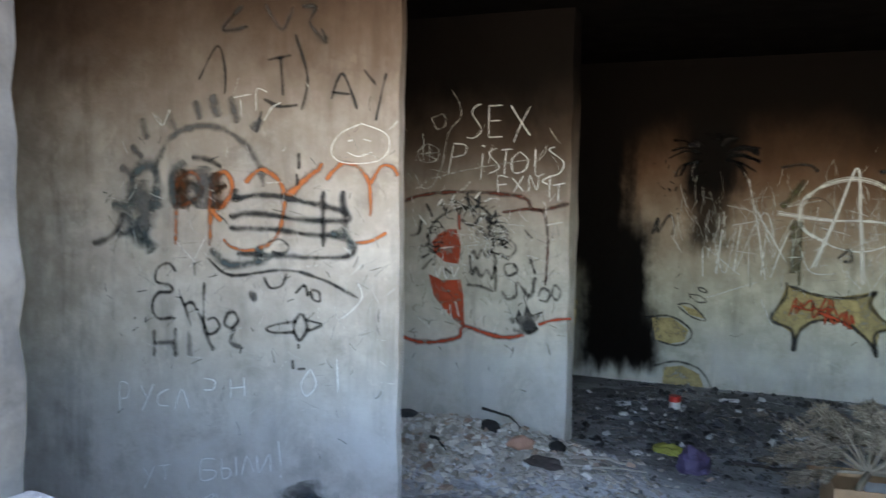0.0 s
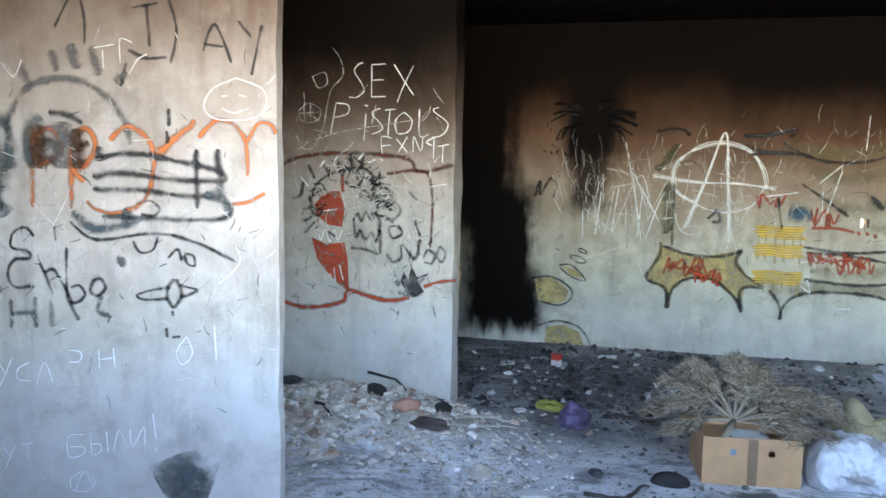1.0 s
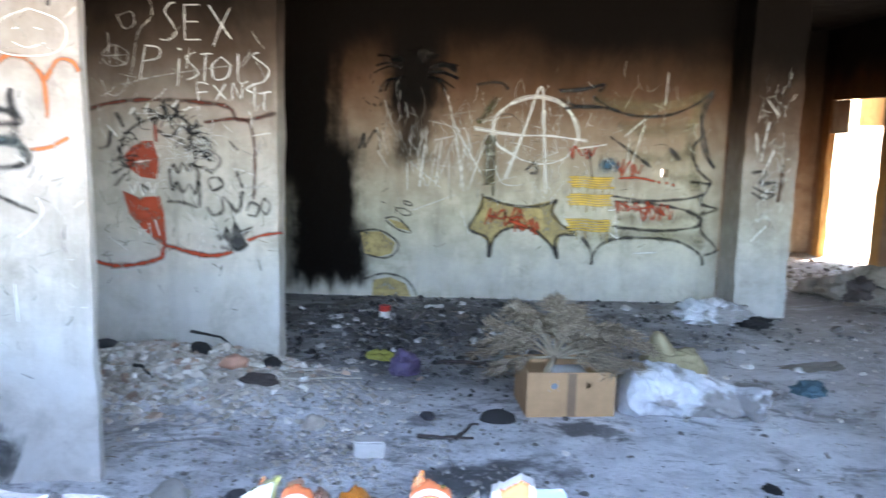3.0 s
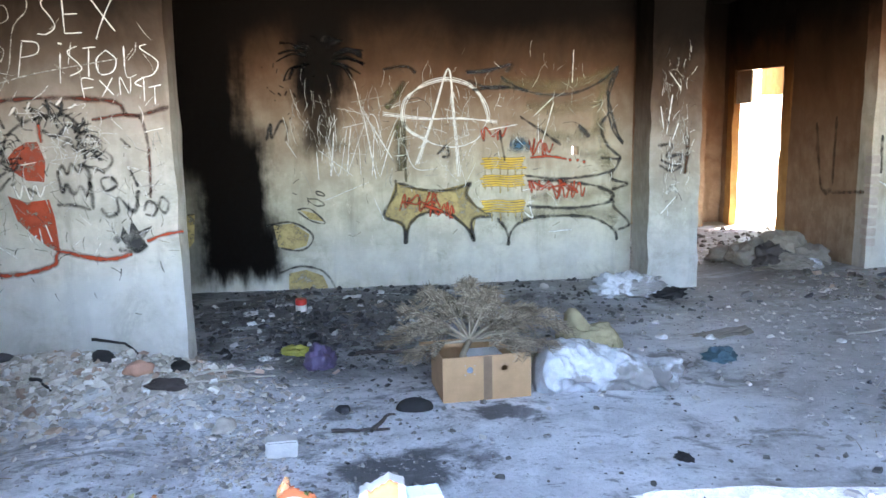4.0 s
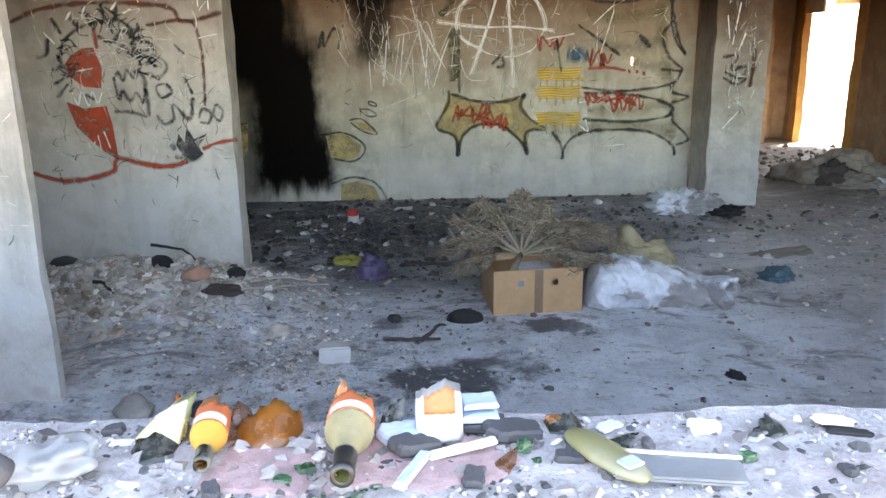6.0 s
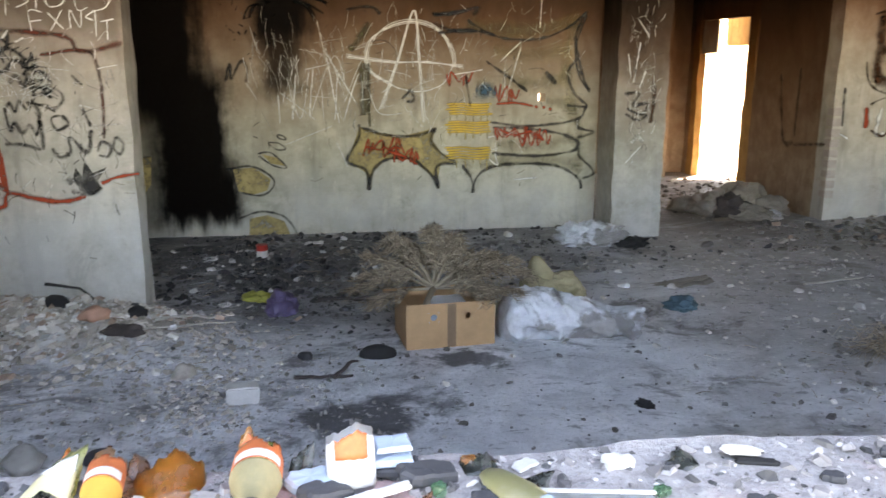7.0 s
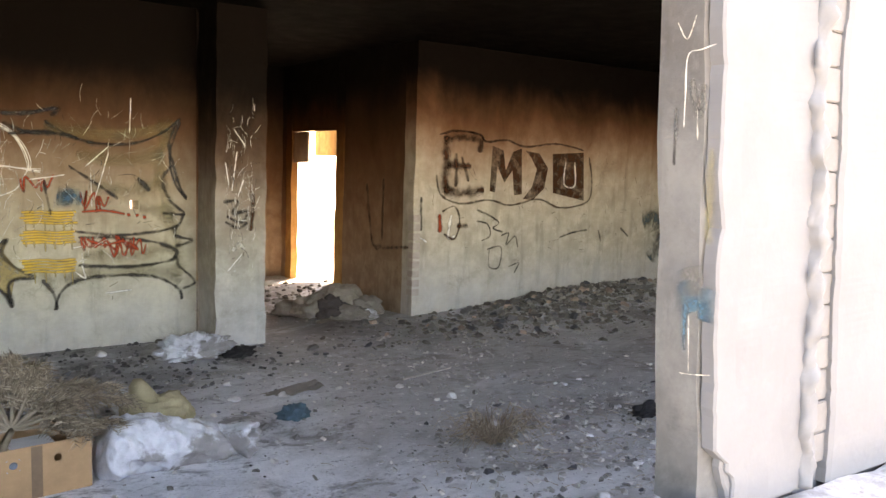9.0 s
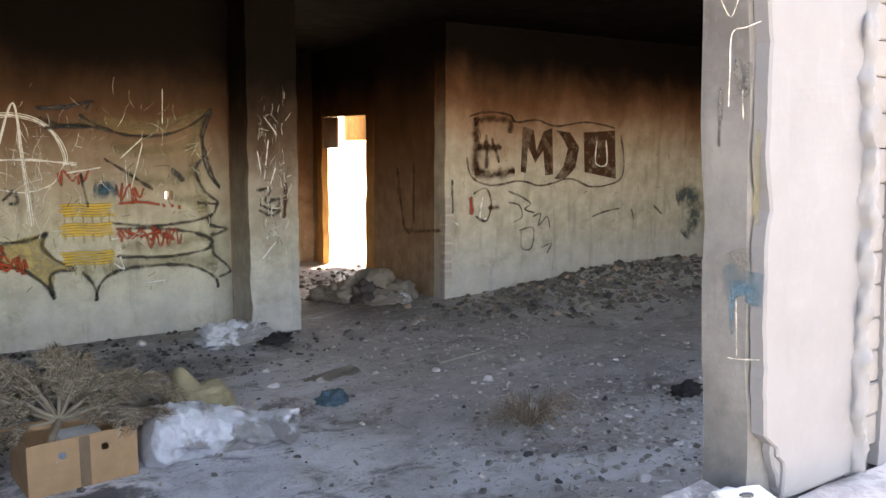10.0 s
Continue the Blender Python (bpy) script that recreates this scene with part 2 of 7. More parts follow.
def block(bm, x0, x1, y0, y1, z0, z1, bevel=0.0):
    made = bmesh.ops.create_cube(bm, size=1.0)["verts"]
    bmesh.ops.transform(bm, verts=made, matrix=Matrix.Translation(((x0 + x1) / 2, (y0 + y1) / 2, (z0 + z1) / 2)) @ Matrix.Diagonal((x1 - x0, y1 - y0, z1 - z0, 1)))
    if bevel:
        edges = list({e for v in made for e in v.link_edges})
        bmesh.ops.bevel(bm, geom=edges, offset=bevel, segments=2, affect="EDGES")
    return made


def solid(x0, x1, y0, y1, z0, z1, step=0.15, rough=0.006, seed=0.0, face=0.2):
    """A masonry block cut into a grid, its faces and edges slightly uneven."""
    bm = bmesh.new()
    block(bm, x0, x1, y0, y1, z0, z1)
    for axis, lo, hi in ((0, x0, x1), (1, y0, y1), (2, z0, z1)):
        k = max(1, int((hi - lo) / step))
        for i in range(1, k):
            co = [0, 0, 0]
            no = [0, 0, 0]
            co[axis], no[axis] = lo + (hi - lo) * i / k, 1
            bmesh.ops.bisect_plane(bm, geom=bm.verts[:] + bm.edges[:] + bm.faces[:], plane_co=co, plane_no=no)
    for v in bm.verts:
        on_edge = sum((abs(v.co[a] - lo) < 1e-4 or abs(v.co[a] - hi) < 1e-4) for a, lo, hi in ((0, x0, x1), (1, y0, y1), (2, z0, z1))) > 1
        d = noise.noise_vector(v.co * 5.0 + Vector((seed, 0, 0))) * rough * (1.8 if on_edge else face)
        d += noise.noise_vector(v.co * 24.0 + Vector((seed, 5, 0))) * rough * face
        v.co += d
    return bm


def structure(ob, label, category):
    return tagged(ob, label, category, kind="structure")


def blob(bm, centre, size, detail=2, rough=0.3, freq=2.0, seed=0.0):
    made = bmesh.ops.create_icosphere(bm, subdivisions=detail, radius=1.0)["verts"]
    for v in made:
        k = 1 + rough * noise.noise(v.co * freq + Vector((seed, seed * 0.7, 3)))
        v.co = Vector((v.co.x * size[0] * k, v.co.y * size[1] * k, v.co.z * size[2] * k)) + Vector(centre)
    return made


# ---------------- the building ----------------
SILL = 0.94
CEIL = 2.95
XL, XR = -1.865, 1.380      # the opening; its right jamb leans
LEAN = -0.068
YI = 1.145                 # inner face of the front wall
YB = 7.15                  # back wall


def mound(x, y):
    """Height of rubble and ash heaped on the floor."""
    def g(cx, cy, rx, ry, h):
        return h * math.exp(-((x - cx) / rx) ** 2 - ((y - cy) / ry) ** 2)
    h = g(-2.0, 4.55, 0.85, 0.45, 0.22) + g(-1.2, 4.35, 0.5, 0.35, 0.06)
    h += g(-0.4, 6.6, 1.3, 0.5, 0.05) + g(1.6, 6.9, 1.2, 0.3, 0.05)
    h += g(6.6, 6.9, 1.6, 0.6, 0.18) + g(8.0, 6.6, 1.2, 0.9, 0.2) + g(4.3, 9.3, 0.6, 0.5, 0.10)
    h += g(-1.9, 3.0, 0.4, 0.5, 0.04)
    return h


def build_floor():
    bm = bmesh.new()
    nx, ny = 230, 190
    x0, x1, y0, y1 = -5.2, 9.4, YI, 11.2
    grid = []
    for j in range(ny + 1):
        row = []
        for i in range(nx + 1):
            x, y = x0 + (x1 - x0) * i / nx, y0 + (y1 - y0) * j / ny
            p = Vector((x, y, 0))
            m = mound(x, y)
            z = m + 0.012 * noise.noise(p * 1.3) + (0.006 + 0.12 * m) * noise.noise(p * 6.0) + (0.003 + 0.10 * m) * noise.noise(p * 15.0)
            row.append(bm.verts.new((x, y, z)))
        grid.append(row)
    for j in range(ny):
        for i in range(nx):
            bm.faces.new((grid[j][i], grid[j][i + 1], grid[j + 1][i + 1], grid[j + 1][i]))
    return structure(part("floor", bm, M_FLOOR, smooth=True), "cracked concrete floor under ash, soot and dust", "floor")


build_floor()


def build_ground():
    bm = bmesh.new()
    s = 1500
    xs = [-s, -60, -12, -5.2, 9.4, 14, 60, s]
    ys = [-s, -60, -12, -3, 0.6, YI, 11.2, 16, 60, s]
    vs = [[bm.verts.new((x, y, -0.06 + (0.15 * noise.noise(Vector((x, y, 0))) - 0.1 if abs(x) > 20 else 0))) for x in xs] for y in ys]
    for j in range(len(ys) - 1):
        for i in range(len(xs) - 1):
            bm.faces.new((vs[j][i], vs[j][i + 1], vs[j + 1][i + 1], vs[j + 1][i]))
    return structure(part("ground", bm, M_GROUND), "dry bare earth around the ruin, in sun", "ground")


build_ground()

def pierced(bm, x0, x1, z0, z1):
    """Break a small hole through a wall that lies along x."""
    for axis, at in ((0, x0), (0, x1), (2, z0), (2, z1)):
        co, no = [0, 0, 0], [0, 0, 0]
        co[axis], no[axis] = at, 1
        bmesh.ops.bisect_plane(bm, geom=bm.verts[:] + bm.edges[:] + bm.faces[:], plane_co=co, plane_no=no)
    gone = [f for f in bm.faces if x0 < f.calc_center_median().x < x1 and z0 < f.calc_center_median().z < z1]
    bmesh.ops.delete(bm, geom=gone, context="FACES")
    rim = [e for e in bm.edges if e.is_boundary]
    bmesh.ops.bridge_loops(bm, edges=rim)
    return bm


BACK = structure(part("wall_back", pierced(solid(-5.2, 2.24, YB, YB + 0.25, -0.1, CEIL + 0.02, 0.4, 0.0), 1.675, 1.742, 1.195, 1.275), M_BACK), "burnt concrete wall with graffiti and black soot stains", "wall")
# glowing panel added behind the hole; the space there is closed
daylight = Nodes("daylight")
daylight.done((0.8, 0.8, 0.8))
daylight.bsdf.inputs["Emission Color"].default_value = (0.95, 0.98, 1.0, 1)
daylight.bsdf.inputs["Emission Strength"].default_value = 0.6
bm = bmesh.new()
block(bm, 1.50, 1.89, YB + 0.34, YB + 0.36, 1.02, 1.42)
structure(part("backdrop", bm, daylight.mat), "added panel glowing as daylight behind the wall hole", "sky")
COLUMN = structure(part("column", solid(2.273, 2.722, 6.72, YB + 0.06, -0.1, CEIL + 0.02, 0.12, 0.01, 4), M_COL), "square concrete column streaked with soot and scratches", "column")
PIER = structure(part("wall_pier", solid(-5.2, -1.307, 4.84, 5.05, -0.1, CEIL + 0.02, 0.2, 0.008, 8), M_PIER), "concrete wall end with red and black graffiti, sooty above", "wall")
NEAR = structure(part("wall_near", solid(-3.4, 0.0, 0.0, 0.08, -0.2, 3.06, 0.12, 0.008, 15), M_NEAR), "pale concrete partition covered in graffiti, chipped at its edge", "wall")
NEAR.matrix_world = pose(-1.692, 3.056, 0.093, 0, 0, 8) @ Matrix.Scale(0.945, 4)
RIGHT = structure(part("wall_right", solid(4.575, 9.4, 7.2, 7.42, -0.1, CEIL + 0.02, 0.25, 0.008, 21), M_RIGHT), "smoke-browned concrete wall with faded brown lettering", "wall")
structure(part("wall_side_right", solid(9.2, 9.4, YI, 7.2, -0.1, CEIL + 0.02, 0.5), M_RIGHT), "smoke-browned concrete side wall", "wall")
structure(part("wall_side_left", solid(-5.4, -5.2, YI - 0.2, YB, -0.1, CEIL + 0.02, 0.5), M_PIER), "dark concrete side wall of the ruin", "wall")
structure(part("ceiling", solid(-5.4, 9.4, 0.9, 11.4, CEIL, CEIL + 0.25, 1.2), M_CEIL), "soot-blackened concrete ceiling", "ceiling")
# back passage: its right wall holds a doorway to the sunlit yard
DY0, DY1, DZ = 9.05, 10.40, 2.05
PASSAGE = structure(part("wall_passage", solid(4.575, 4.67, 7.42, DY0 - 0.22, -0.1, CEIL + 0.02, 0.2, 0.010, 51), M_PASS), "sooty passage wall beside the doorway, edge bricks bare", "wall")
# near jamb strip is added to hold the glow at the doorway's edge
structure(part("wall_passage_jamb", solid(4.572, 4.67, DY0 - 0.216, DY0, -0.1, CEIL + 0.02, 0.2, 0.010, 52), M_DOOR_GLOW), "browned near door jamb, ochre for the glow of the yard", "wall")
structure(part("wall_passage_far", solid(4.575, 4.67, DY1, 10.58, -0.1, CEIL + 0.02, 0.2, 0.010, 53), M_DOOR_GLOW), "browned far door jamb, ochre for the glow of the yard", "wall")
structure(part("wall_passage_stub", solid(4.575, 4.67, 10.584, 10.72, -0.1, CEIL + 0.02, 0.2, 0.010, 54), M_PASS), "sooty stub of wall beyond the doorway", "wall")
structure(part("wall_passage_head", solid(4.575, 4.67, DY0, DY1, DZ, CEIL + 0.02, 0.2, 0.010, 55), M_DOOR_GLOW), "sooty wall over the doorway", "wall")
structure(part("wall_passage_end", solid(1.9, 4.80, 10.72, 10.92, -0.1, CEIL + 0.02, 0.4), M_PASS), "heat-browned end wall of the passage", "wall")
structure(part("wall_passage_left", solid(1.9, 2.1, YB + 0.25, 10.72, -0.1, CEIL + 0.02, 0.4), M_PASS), "sooty left wall of the passage", "wall")
structure(part("yard_wall", solid(5.3, 5.45, 8.6, 11.2, 1.74, 2.7, 0.4), M_YARD), "ochre canopy wall over the yard door", "wall")
structure(part("door_post", solid(4.0, 4.17, 10.3, 10.46, -0.1, CEIL + 0.02, 0.2, 0.01, 57), M_PASS), "thin heat-browned pillar beside the doorway", "pillar")
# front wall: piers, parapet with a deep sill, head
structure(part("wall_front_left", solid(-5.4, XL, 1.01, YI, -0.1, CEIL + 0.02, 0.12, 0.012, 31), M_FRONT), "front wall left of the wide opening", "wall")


def leaning(bm):
    """Lean the right jamb and what is bonded to it."""
    for v in bm.verts:
        v.co.x += LEAN * (v.co.z - 1.4)
    return bm


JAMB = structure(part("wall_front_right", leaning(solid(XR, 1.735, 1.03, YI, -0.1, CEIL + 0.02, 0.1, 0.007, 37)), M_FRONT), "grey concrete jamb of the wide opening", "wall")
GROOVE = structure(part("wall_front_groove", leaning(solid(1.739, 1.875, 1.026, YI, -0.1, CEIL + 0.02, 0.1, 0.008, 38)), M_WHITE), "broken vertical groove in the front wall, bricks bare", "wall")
# second opening: unseen, added to let more light onto the right side
structure(part("wall_front_mid", leaning(solid(1.879, 2.75, 1.03, YI, -0.1, CEIL + 0.02, 0.2, 0.007, 39)), M_FRONT), "front wall up to the added, unseen second opening", "wall")
structure(part("wall_front_end", solid(6.2, 9.4, 1.03, YI, -0.1, CEIL + 0.02, 0.5), M_FRONT), "front wall beyond the added, unseen opening", "wall")
structure(part("wall_front_low", solid(2.75, 6.2, 1.03, YI, -0.1, SILL - 0.02, 0.3), M_FRONT), "low front wall under the added, unseen opening", "wall")
structure(part("wall_front_parapet", solid(XL, XR + 0.035, 0.78, YI, -0.1, SILL, 0.028, 0.009, 41, 0.45), M_SILL), "thick dusty parapet under the opening, crumbled at its edge", "wall")
structure(part("sill_right", solid(XR + 0.04, 2.7, 0.80, 1.005, 0.6, SILL - 0.01, 0.06, 0.012, 43), M_SILL), "whitewashed ledge running on past the jamb", "sill")
structure(part("sill_left", solid(-2.7, XL - 0.004, 0.80, 1.005, 0.6, SILL - 0.01, 0.06, 0.012, 45), M_SILL), "whitewashed ledge running on past the jamb", "sill")


def plaster(name, x_of, z0, z1, y0, y1, parent, seed, lean=True):
    """A coat of plaster with ragged side edges; x_of(z) gives its two edges."""
    bm = bmesh.new()
    rows = []
    k = int((z1 - z0) / 0.018)
    for i in range(k + 1):
        z = z0 + (z1 - z0) * i / k
        a, b = x_of(z)
        row = []
        for j, (u, y) in enumerate(((0, y1), (0.0, y0 + 0.004), (0.02, y0), (0.2, y0), (0.45, y0), (0.7, y0), (0.98, y0), (1, y0 + 0.004), (1, y1))):
            p = Vector((a + (b - a) * u, y, z))
            p.y += 0.004 * noise.noise(p * 9 + Vector((seed, 0, 0)))
            row.append(bm.verts.new(p))
        rows.append(row)
    for r, s in zip(rows, rows[1:]):
        for i in range(len(r) - 1):
            bm.faces.new((r[i], r[i + 1], s[i + 1], s[i]))
    bm.faces.new(rows[0]), bm.faces.new(rows[-1])
    bmesh.ops.recalc_face_normals(bm, faces=bm.faces)
    if lean:
        leaning(bm)
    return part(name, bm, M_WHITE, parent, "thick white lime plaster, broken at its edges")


def ragged(z, seed, amp):
    return amp * (noise.noise(Vector((seed, 0, z * 4))) + 0.6 * noise.noise(Vector((seed, 3, z * 13))) + 0.35 * noise.noise(Vector((seed, 7, z * 40))))


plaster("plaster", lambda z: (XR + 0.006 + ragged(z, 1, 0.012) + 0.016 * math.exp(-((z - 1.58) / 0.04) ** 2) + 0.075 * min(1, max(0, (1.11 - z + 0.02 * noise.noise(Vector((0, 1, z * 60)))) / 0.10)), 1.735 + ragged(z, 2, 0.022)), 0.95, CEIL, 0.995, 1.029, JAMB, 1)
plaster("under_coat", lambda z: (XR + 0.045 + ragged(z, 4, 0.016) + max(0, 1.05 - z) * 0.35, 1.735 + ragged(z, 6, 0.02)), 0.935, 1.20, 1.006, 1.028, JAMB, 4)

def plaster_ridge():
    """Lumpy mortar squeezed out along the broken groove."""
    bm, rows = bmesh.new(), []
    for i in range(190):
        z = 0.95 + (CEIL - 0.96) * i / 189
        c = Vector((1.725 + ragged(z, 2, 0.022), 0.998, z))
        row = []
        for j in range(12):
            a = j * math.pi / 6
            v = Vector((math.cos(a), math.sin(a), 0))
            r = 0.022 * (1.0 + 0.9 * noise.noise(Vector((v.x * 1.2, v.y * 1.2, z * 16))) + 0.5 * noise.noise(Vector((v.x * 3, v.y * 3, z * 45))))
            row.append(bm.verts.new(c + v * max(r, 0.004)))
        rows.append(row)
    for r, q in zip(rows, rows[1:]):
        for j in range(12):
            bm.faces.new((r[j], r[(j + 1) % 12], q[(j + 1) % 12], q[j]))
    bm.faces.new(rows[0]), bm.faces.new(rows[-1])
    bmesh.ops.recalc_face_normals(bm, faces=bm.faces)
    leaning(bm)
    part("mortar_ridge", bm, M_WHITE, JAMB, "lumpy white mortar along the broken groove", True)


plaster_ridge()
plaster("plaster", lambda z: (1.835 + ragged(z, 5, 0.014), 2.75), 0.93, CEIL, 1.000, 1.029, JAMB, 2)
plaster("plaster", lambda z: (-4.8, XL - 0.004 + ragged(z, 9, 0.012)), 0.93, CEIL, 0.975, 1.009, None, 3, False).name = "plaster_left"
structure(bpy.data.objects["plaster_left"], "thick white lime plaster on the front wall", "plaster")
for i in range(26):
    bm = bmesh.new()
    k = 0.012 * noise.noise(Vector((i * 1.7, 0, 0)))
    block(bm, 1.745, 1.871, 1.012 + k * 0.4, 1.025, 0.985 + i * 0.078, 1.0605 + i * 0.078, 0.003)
    part("brick", leaning(bm), M_BRICK_DIM, GROOVE)


# ---------------- graffiti ----------------


def paint(name, color, worn=0.45, rough=0.7, spray=True):
    """Sprayed or scratched colour, thin at its edges, worn in spots; spray is soft, scratches are crisp."""
    n = Nodes(name)
    edge = n.t.nodes.new("ShaderNodeAttribute")
    edge.attribute_name = "edge"
    e = edge.outputs["Fac"]
    a, b = (n.noise(13.0, 7, 0.7), n.noise(160.0, 3, 0.7)) if spray else (n.noise(28.0, 6, 0.7), n.noise(140.0, 3, 0.7))
    wear = n.math("ADD", n.math("MULTIPLY", a, 0.7), n.math("MULTIPLY", b, 0.3))
    k = n.math("ADD", e, n.math("MULTIPLY", n.math("SUBTRACT", wear, 0.5), 0.8 if spray else 1.6))
    alpha = n.math("MULTIPLY", n.ramp(k, 0.08, 0.95) if spray else n.ramp(k, 0.12, 0.75), n.ramp(wear, worn - 0.16, worn + 0.10, 0.35, 1.0))
    if spray:
        alpha = n.math("MULTIPLY", alpha, n.ramp(n.noise(4.5, 3, 0.6), 0.36, 0.55, 0.72, 1.0))
    n.bsdf.inputs["Specular IOR Level"].default_value = 0.1
    n.link(alpha, n.bsdf.inputs["Alpha"])
    return n.done(n.mix(n.math("MULTIPLY", b, 0.5), color, tuple(u * 0.6 for u in color)), rough)


INK = paint("black spray", (0.055, 0.053, 0.052), 0.48)
INK_FADED = paint("faded grey spray", (0.15, 0.15, 0.145), 0.52)
TEAL = paint("dull teal spray", (0.10, 0.13, 0.135), 0.50)
ORANGE = paint("orange spray", (0.62, 0.20, 0.07), 0.46)
CHALK_BOLD = paint("bold white scratch", (0.86, 0.85, 0.81), 0.40, spray=False)
CHALK_FAINT = paint("faint pale scratch", (0.76, 0.73, 0.66), 0.58, spray=False)
CHALK = paint("white scratch", (0.84, 0.82, 0.77), 0.46, spray=False)
SOOT_INK = paint("soot-black spray", (0.012, 0.010, 0.009), 0.44)
RED = paint("red spray", (0.46, 0.075, 0.035), 0.43)
YELLOW = paint("yellow paint", (0.74, 0.48, 0.09), 0.36)
YELLOW_PALE = paint("thin yellow spray", (0.50, 0.38, 0.17), 0.48)
BROWN = paint("brown spray", (0.085, 0.036, 0.018), 0.46)
BROWN_FAINT = paint("worn brown spray", (0.15, 0.075, 0.04), 0.56)
CHALK_NEAR = paint("white chalk", (0.90, 0.90, 0.88), 0.26, spray=False)
CRISP = (CHALK_BOLD, CHALK_FAINT, CHALK, CHALK_NEAR)
DARK_RED = paint("dark red spray", (0.15, 0.045, 0.03), 0.46)
OLIVE_WASH = paint("thin olive spray haze", (0.30, 0.255, 0.12), 0.66)
GREEN_DARK = paint("olive spray", (0.13, 0.12, 0.06), 0.52)
BLUE = paint("blue-grey spray", (0.07, 0.14, 0.19), 0.52)

WALL_FACE = {"wall_near": -0.005, "wall_pier": 4.834, "wall_back": 7.146, "wall_right": 7.194, "column": 6.712}
layer = {"bm": None}


def finish_layer():
    if layer["bm"]:
        mats = layer["mats"]
        ob = part(layer["name"], layer["bm"], None, layer["wall"], layer["label"])
        for m in mats:
            ob.data.materials.append(m)
        layer["bm"] = None


def with_wall(name, wall, label):
    """Start a graffito on a wall; the strokes that follow belong to it."""
    finish_layer()
    layer.update(bm=bmesh.new(), name=name, wall=wall, label=label, mats=[], lift=0.0)
    layer["edge"] = layer["bm"].verts.layers.float.new("edge")


def wall_point(u, z):
    w = layer["wall"].name
    if w == "wall_front_right":
        return Vector((XR + LEAN * (z - 1.4) - 0.006 - layer["lift"], u, z))
    if w == "wall_passage":
        return Vector((4.567 - layer["lift"], u, z))
    return Vector((u, WALL_FACE[w] - layer["lift"], z))


def slot(m):
    if m not in layer["mats"]:
        layer["mats"].append(m)
    return layer["mats"].index(m)


def stroke(color, width, *pts):
    """A hand-drawn line through points of the wall, as a ribbon that thins and wavers."""
    bm, k = layer["bm"], slot(color)
    layer["lift"] += 0.00004
    p = [Vector((a, b, 0)) for a, b in pts]
    path = []
    for i in range(len(p) - 1):
        p0, p1, p2, p3 = p[max(i - 1, 0)], p[i], p[i + 1], p[min(i + 2, len(p) - 1)]
        for j in range(7):
            t = j / 7
            path.append(0.5 * ((2 * p1) + (p2 - p0) * t + (2 * p0 - 5 * p1 + 4 * p2 - p3) * t * t + (3 * p1 - p0 - 3 * p2 + p3) * t ** 3))
    path.append(p[-1])
    rows = []
    for i, c in enumerate(path):
        d = (path[min(i + 1, len(path) - 1)] - path[max(i - 1, 0)])
        side = Vector((-d.y, d.x, 0)).normalized() if d.length > 1e-6 else Vector((0, 1, 0))
        w = width * (0.56 if color in CRISP else 0.88) * (1 + 0.5 * noise.noise(Vector((c.x * 14, c.y * 14, width * 99))))
        if i in (0, len(path) - 1):
            w *= 0.55
        c = c + side * 0.15 * width * noise.noise(Vector((c.y * 22, c.x * 22, 5)))
        row = []
        for s, e in ((-1, 0.0), (0, 1.0), (1, 0.0)):
            q = c + side * w * s
            v = bm.verts.new(wall_point(q.x, q.y))
            v[layer["edge"]] = e
            row.append(v)
        rows.append(row)
    for a, b in zip(rows, rows[1:]):
        for i in (0, 1):
            bm.faces.new((a[i], a[i + 1], b[i + 1], b[i])).material_index = k


def fill(color, *pts):
    """A painted patch."""
    bm, k = layer["bm"], slot(color)
    layer["lift"] += 0.00004
    ring = [bm.verts.new(wall_point(a, b)) for a, b in pts]
    f = bm.faces.new(ring)
    f.material_index = k
    for v in ring:
        v[layer["edge"]] = 0.12
    bmesh.ops.inset_region(bm, faces=[f], thickness=0.03)
    for v in f.verts:
        v[layer["edge"]] = 0.85
    bmesh.ops.triangulate(bm, faces=[f])


def scribble(color, width, u0, z0, u1, z1, turns, seed):
    """A loose back-and-forth scribble over a small patch."""
    rng = random.Random(seed)
    pts = []
    for i in range(turns * 2 + 1):
        f = i / (turns * 2)
        u = u0 + (u1 - u0) * min(1, max(0, f + rng.uniform(-0.12, 0.12)))
        pts.append((u, (z0 if i % 2 else z1) + rng.uniform(-0.25, 0.25) * (z1 - z0)))
    stroke(color, width, *pts)


with_wall("graffiti_face", NEAR, "faded grey sprayed face with spiky hair")
stroke(INK_FADED, 0.038, (-1.397, 1.621), (-1.374, 1.868), (-1.275, 2.027), (-1.086, 2.085), (-0.902, 2.030), (-0.781, 1.905), (-0.737, 1.765))
stroke(TEAL, 0.064, (-1.374, 1.636), (-1.369, 1.810), (-1.422, 1.876), (-1.497, 1.831), (-1.540, 1.690), (-1.537, 1.573), (-1.498, 1.471), (-1.417, 1.444))
stroke(TEAL, 0.053, (-1.655, 1.653), (-1.541, 1.655), (-1.395, 1.670))
stroke(TEAL, 0.053, (-1.628, 1.497), (-1.529, 1.509), (-1.432, 1.494))
stroke(TEAL, 0.076, (-1.494, 1.589), (-1.448, 1.502), (-1.402, 1.401))
stroke(INK, 0.036, (-1.785, 1.442), (-1.694, 1.465), (-1.617, 1.527), (-1.581, 1.616))
stroke(INK_FADED, 0.040, (-1.532, 1.975), (-1.453, 1.918))
stroke(INK_FADED, 0.040, (-1.463, 2.125), (-1.428, 2.011))
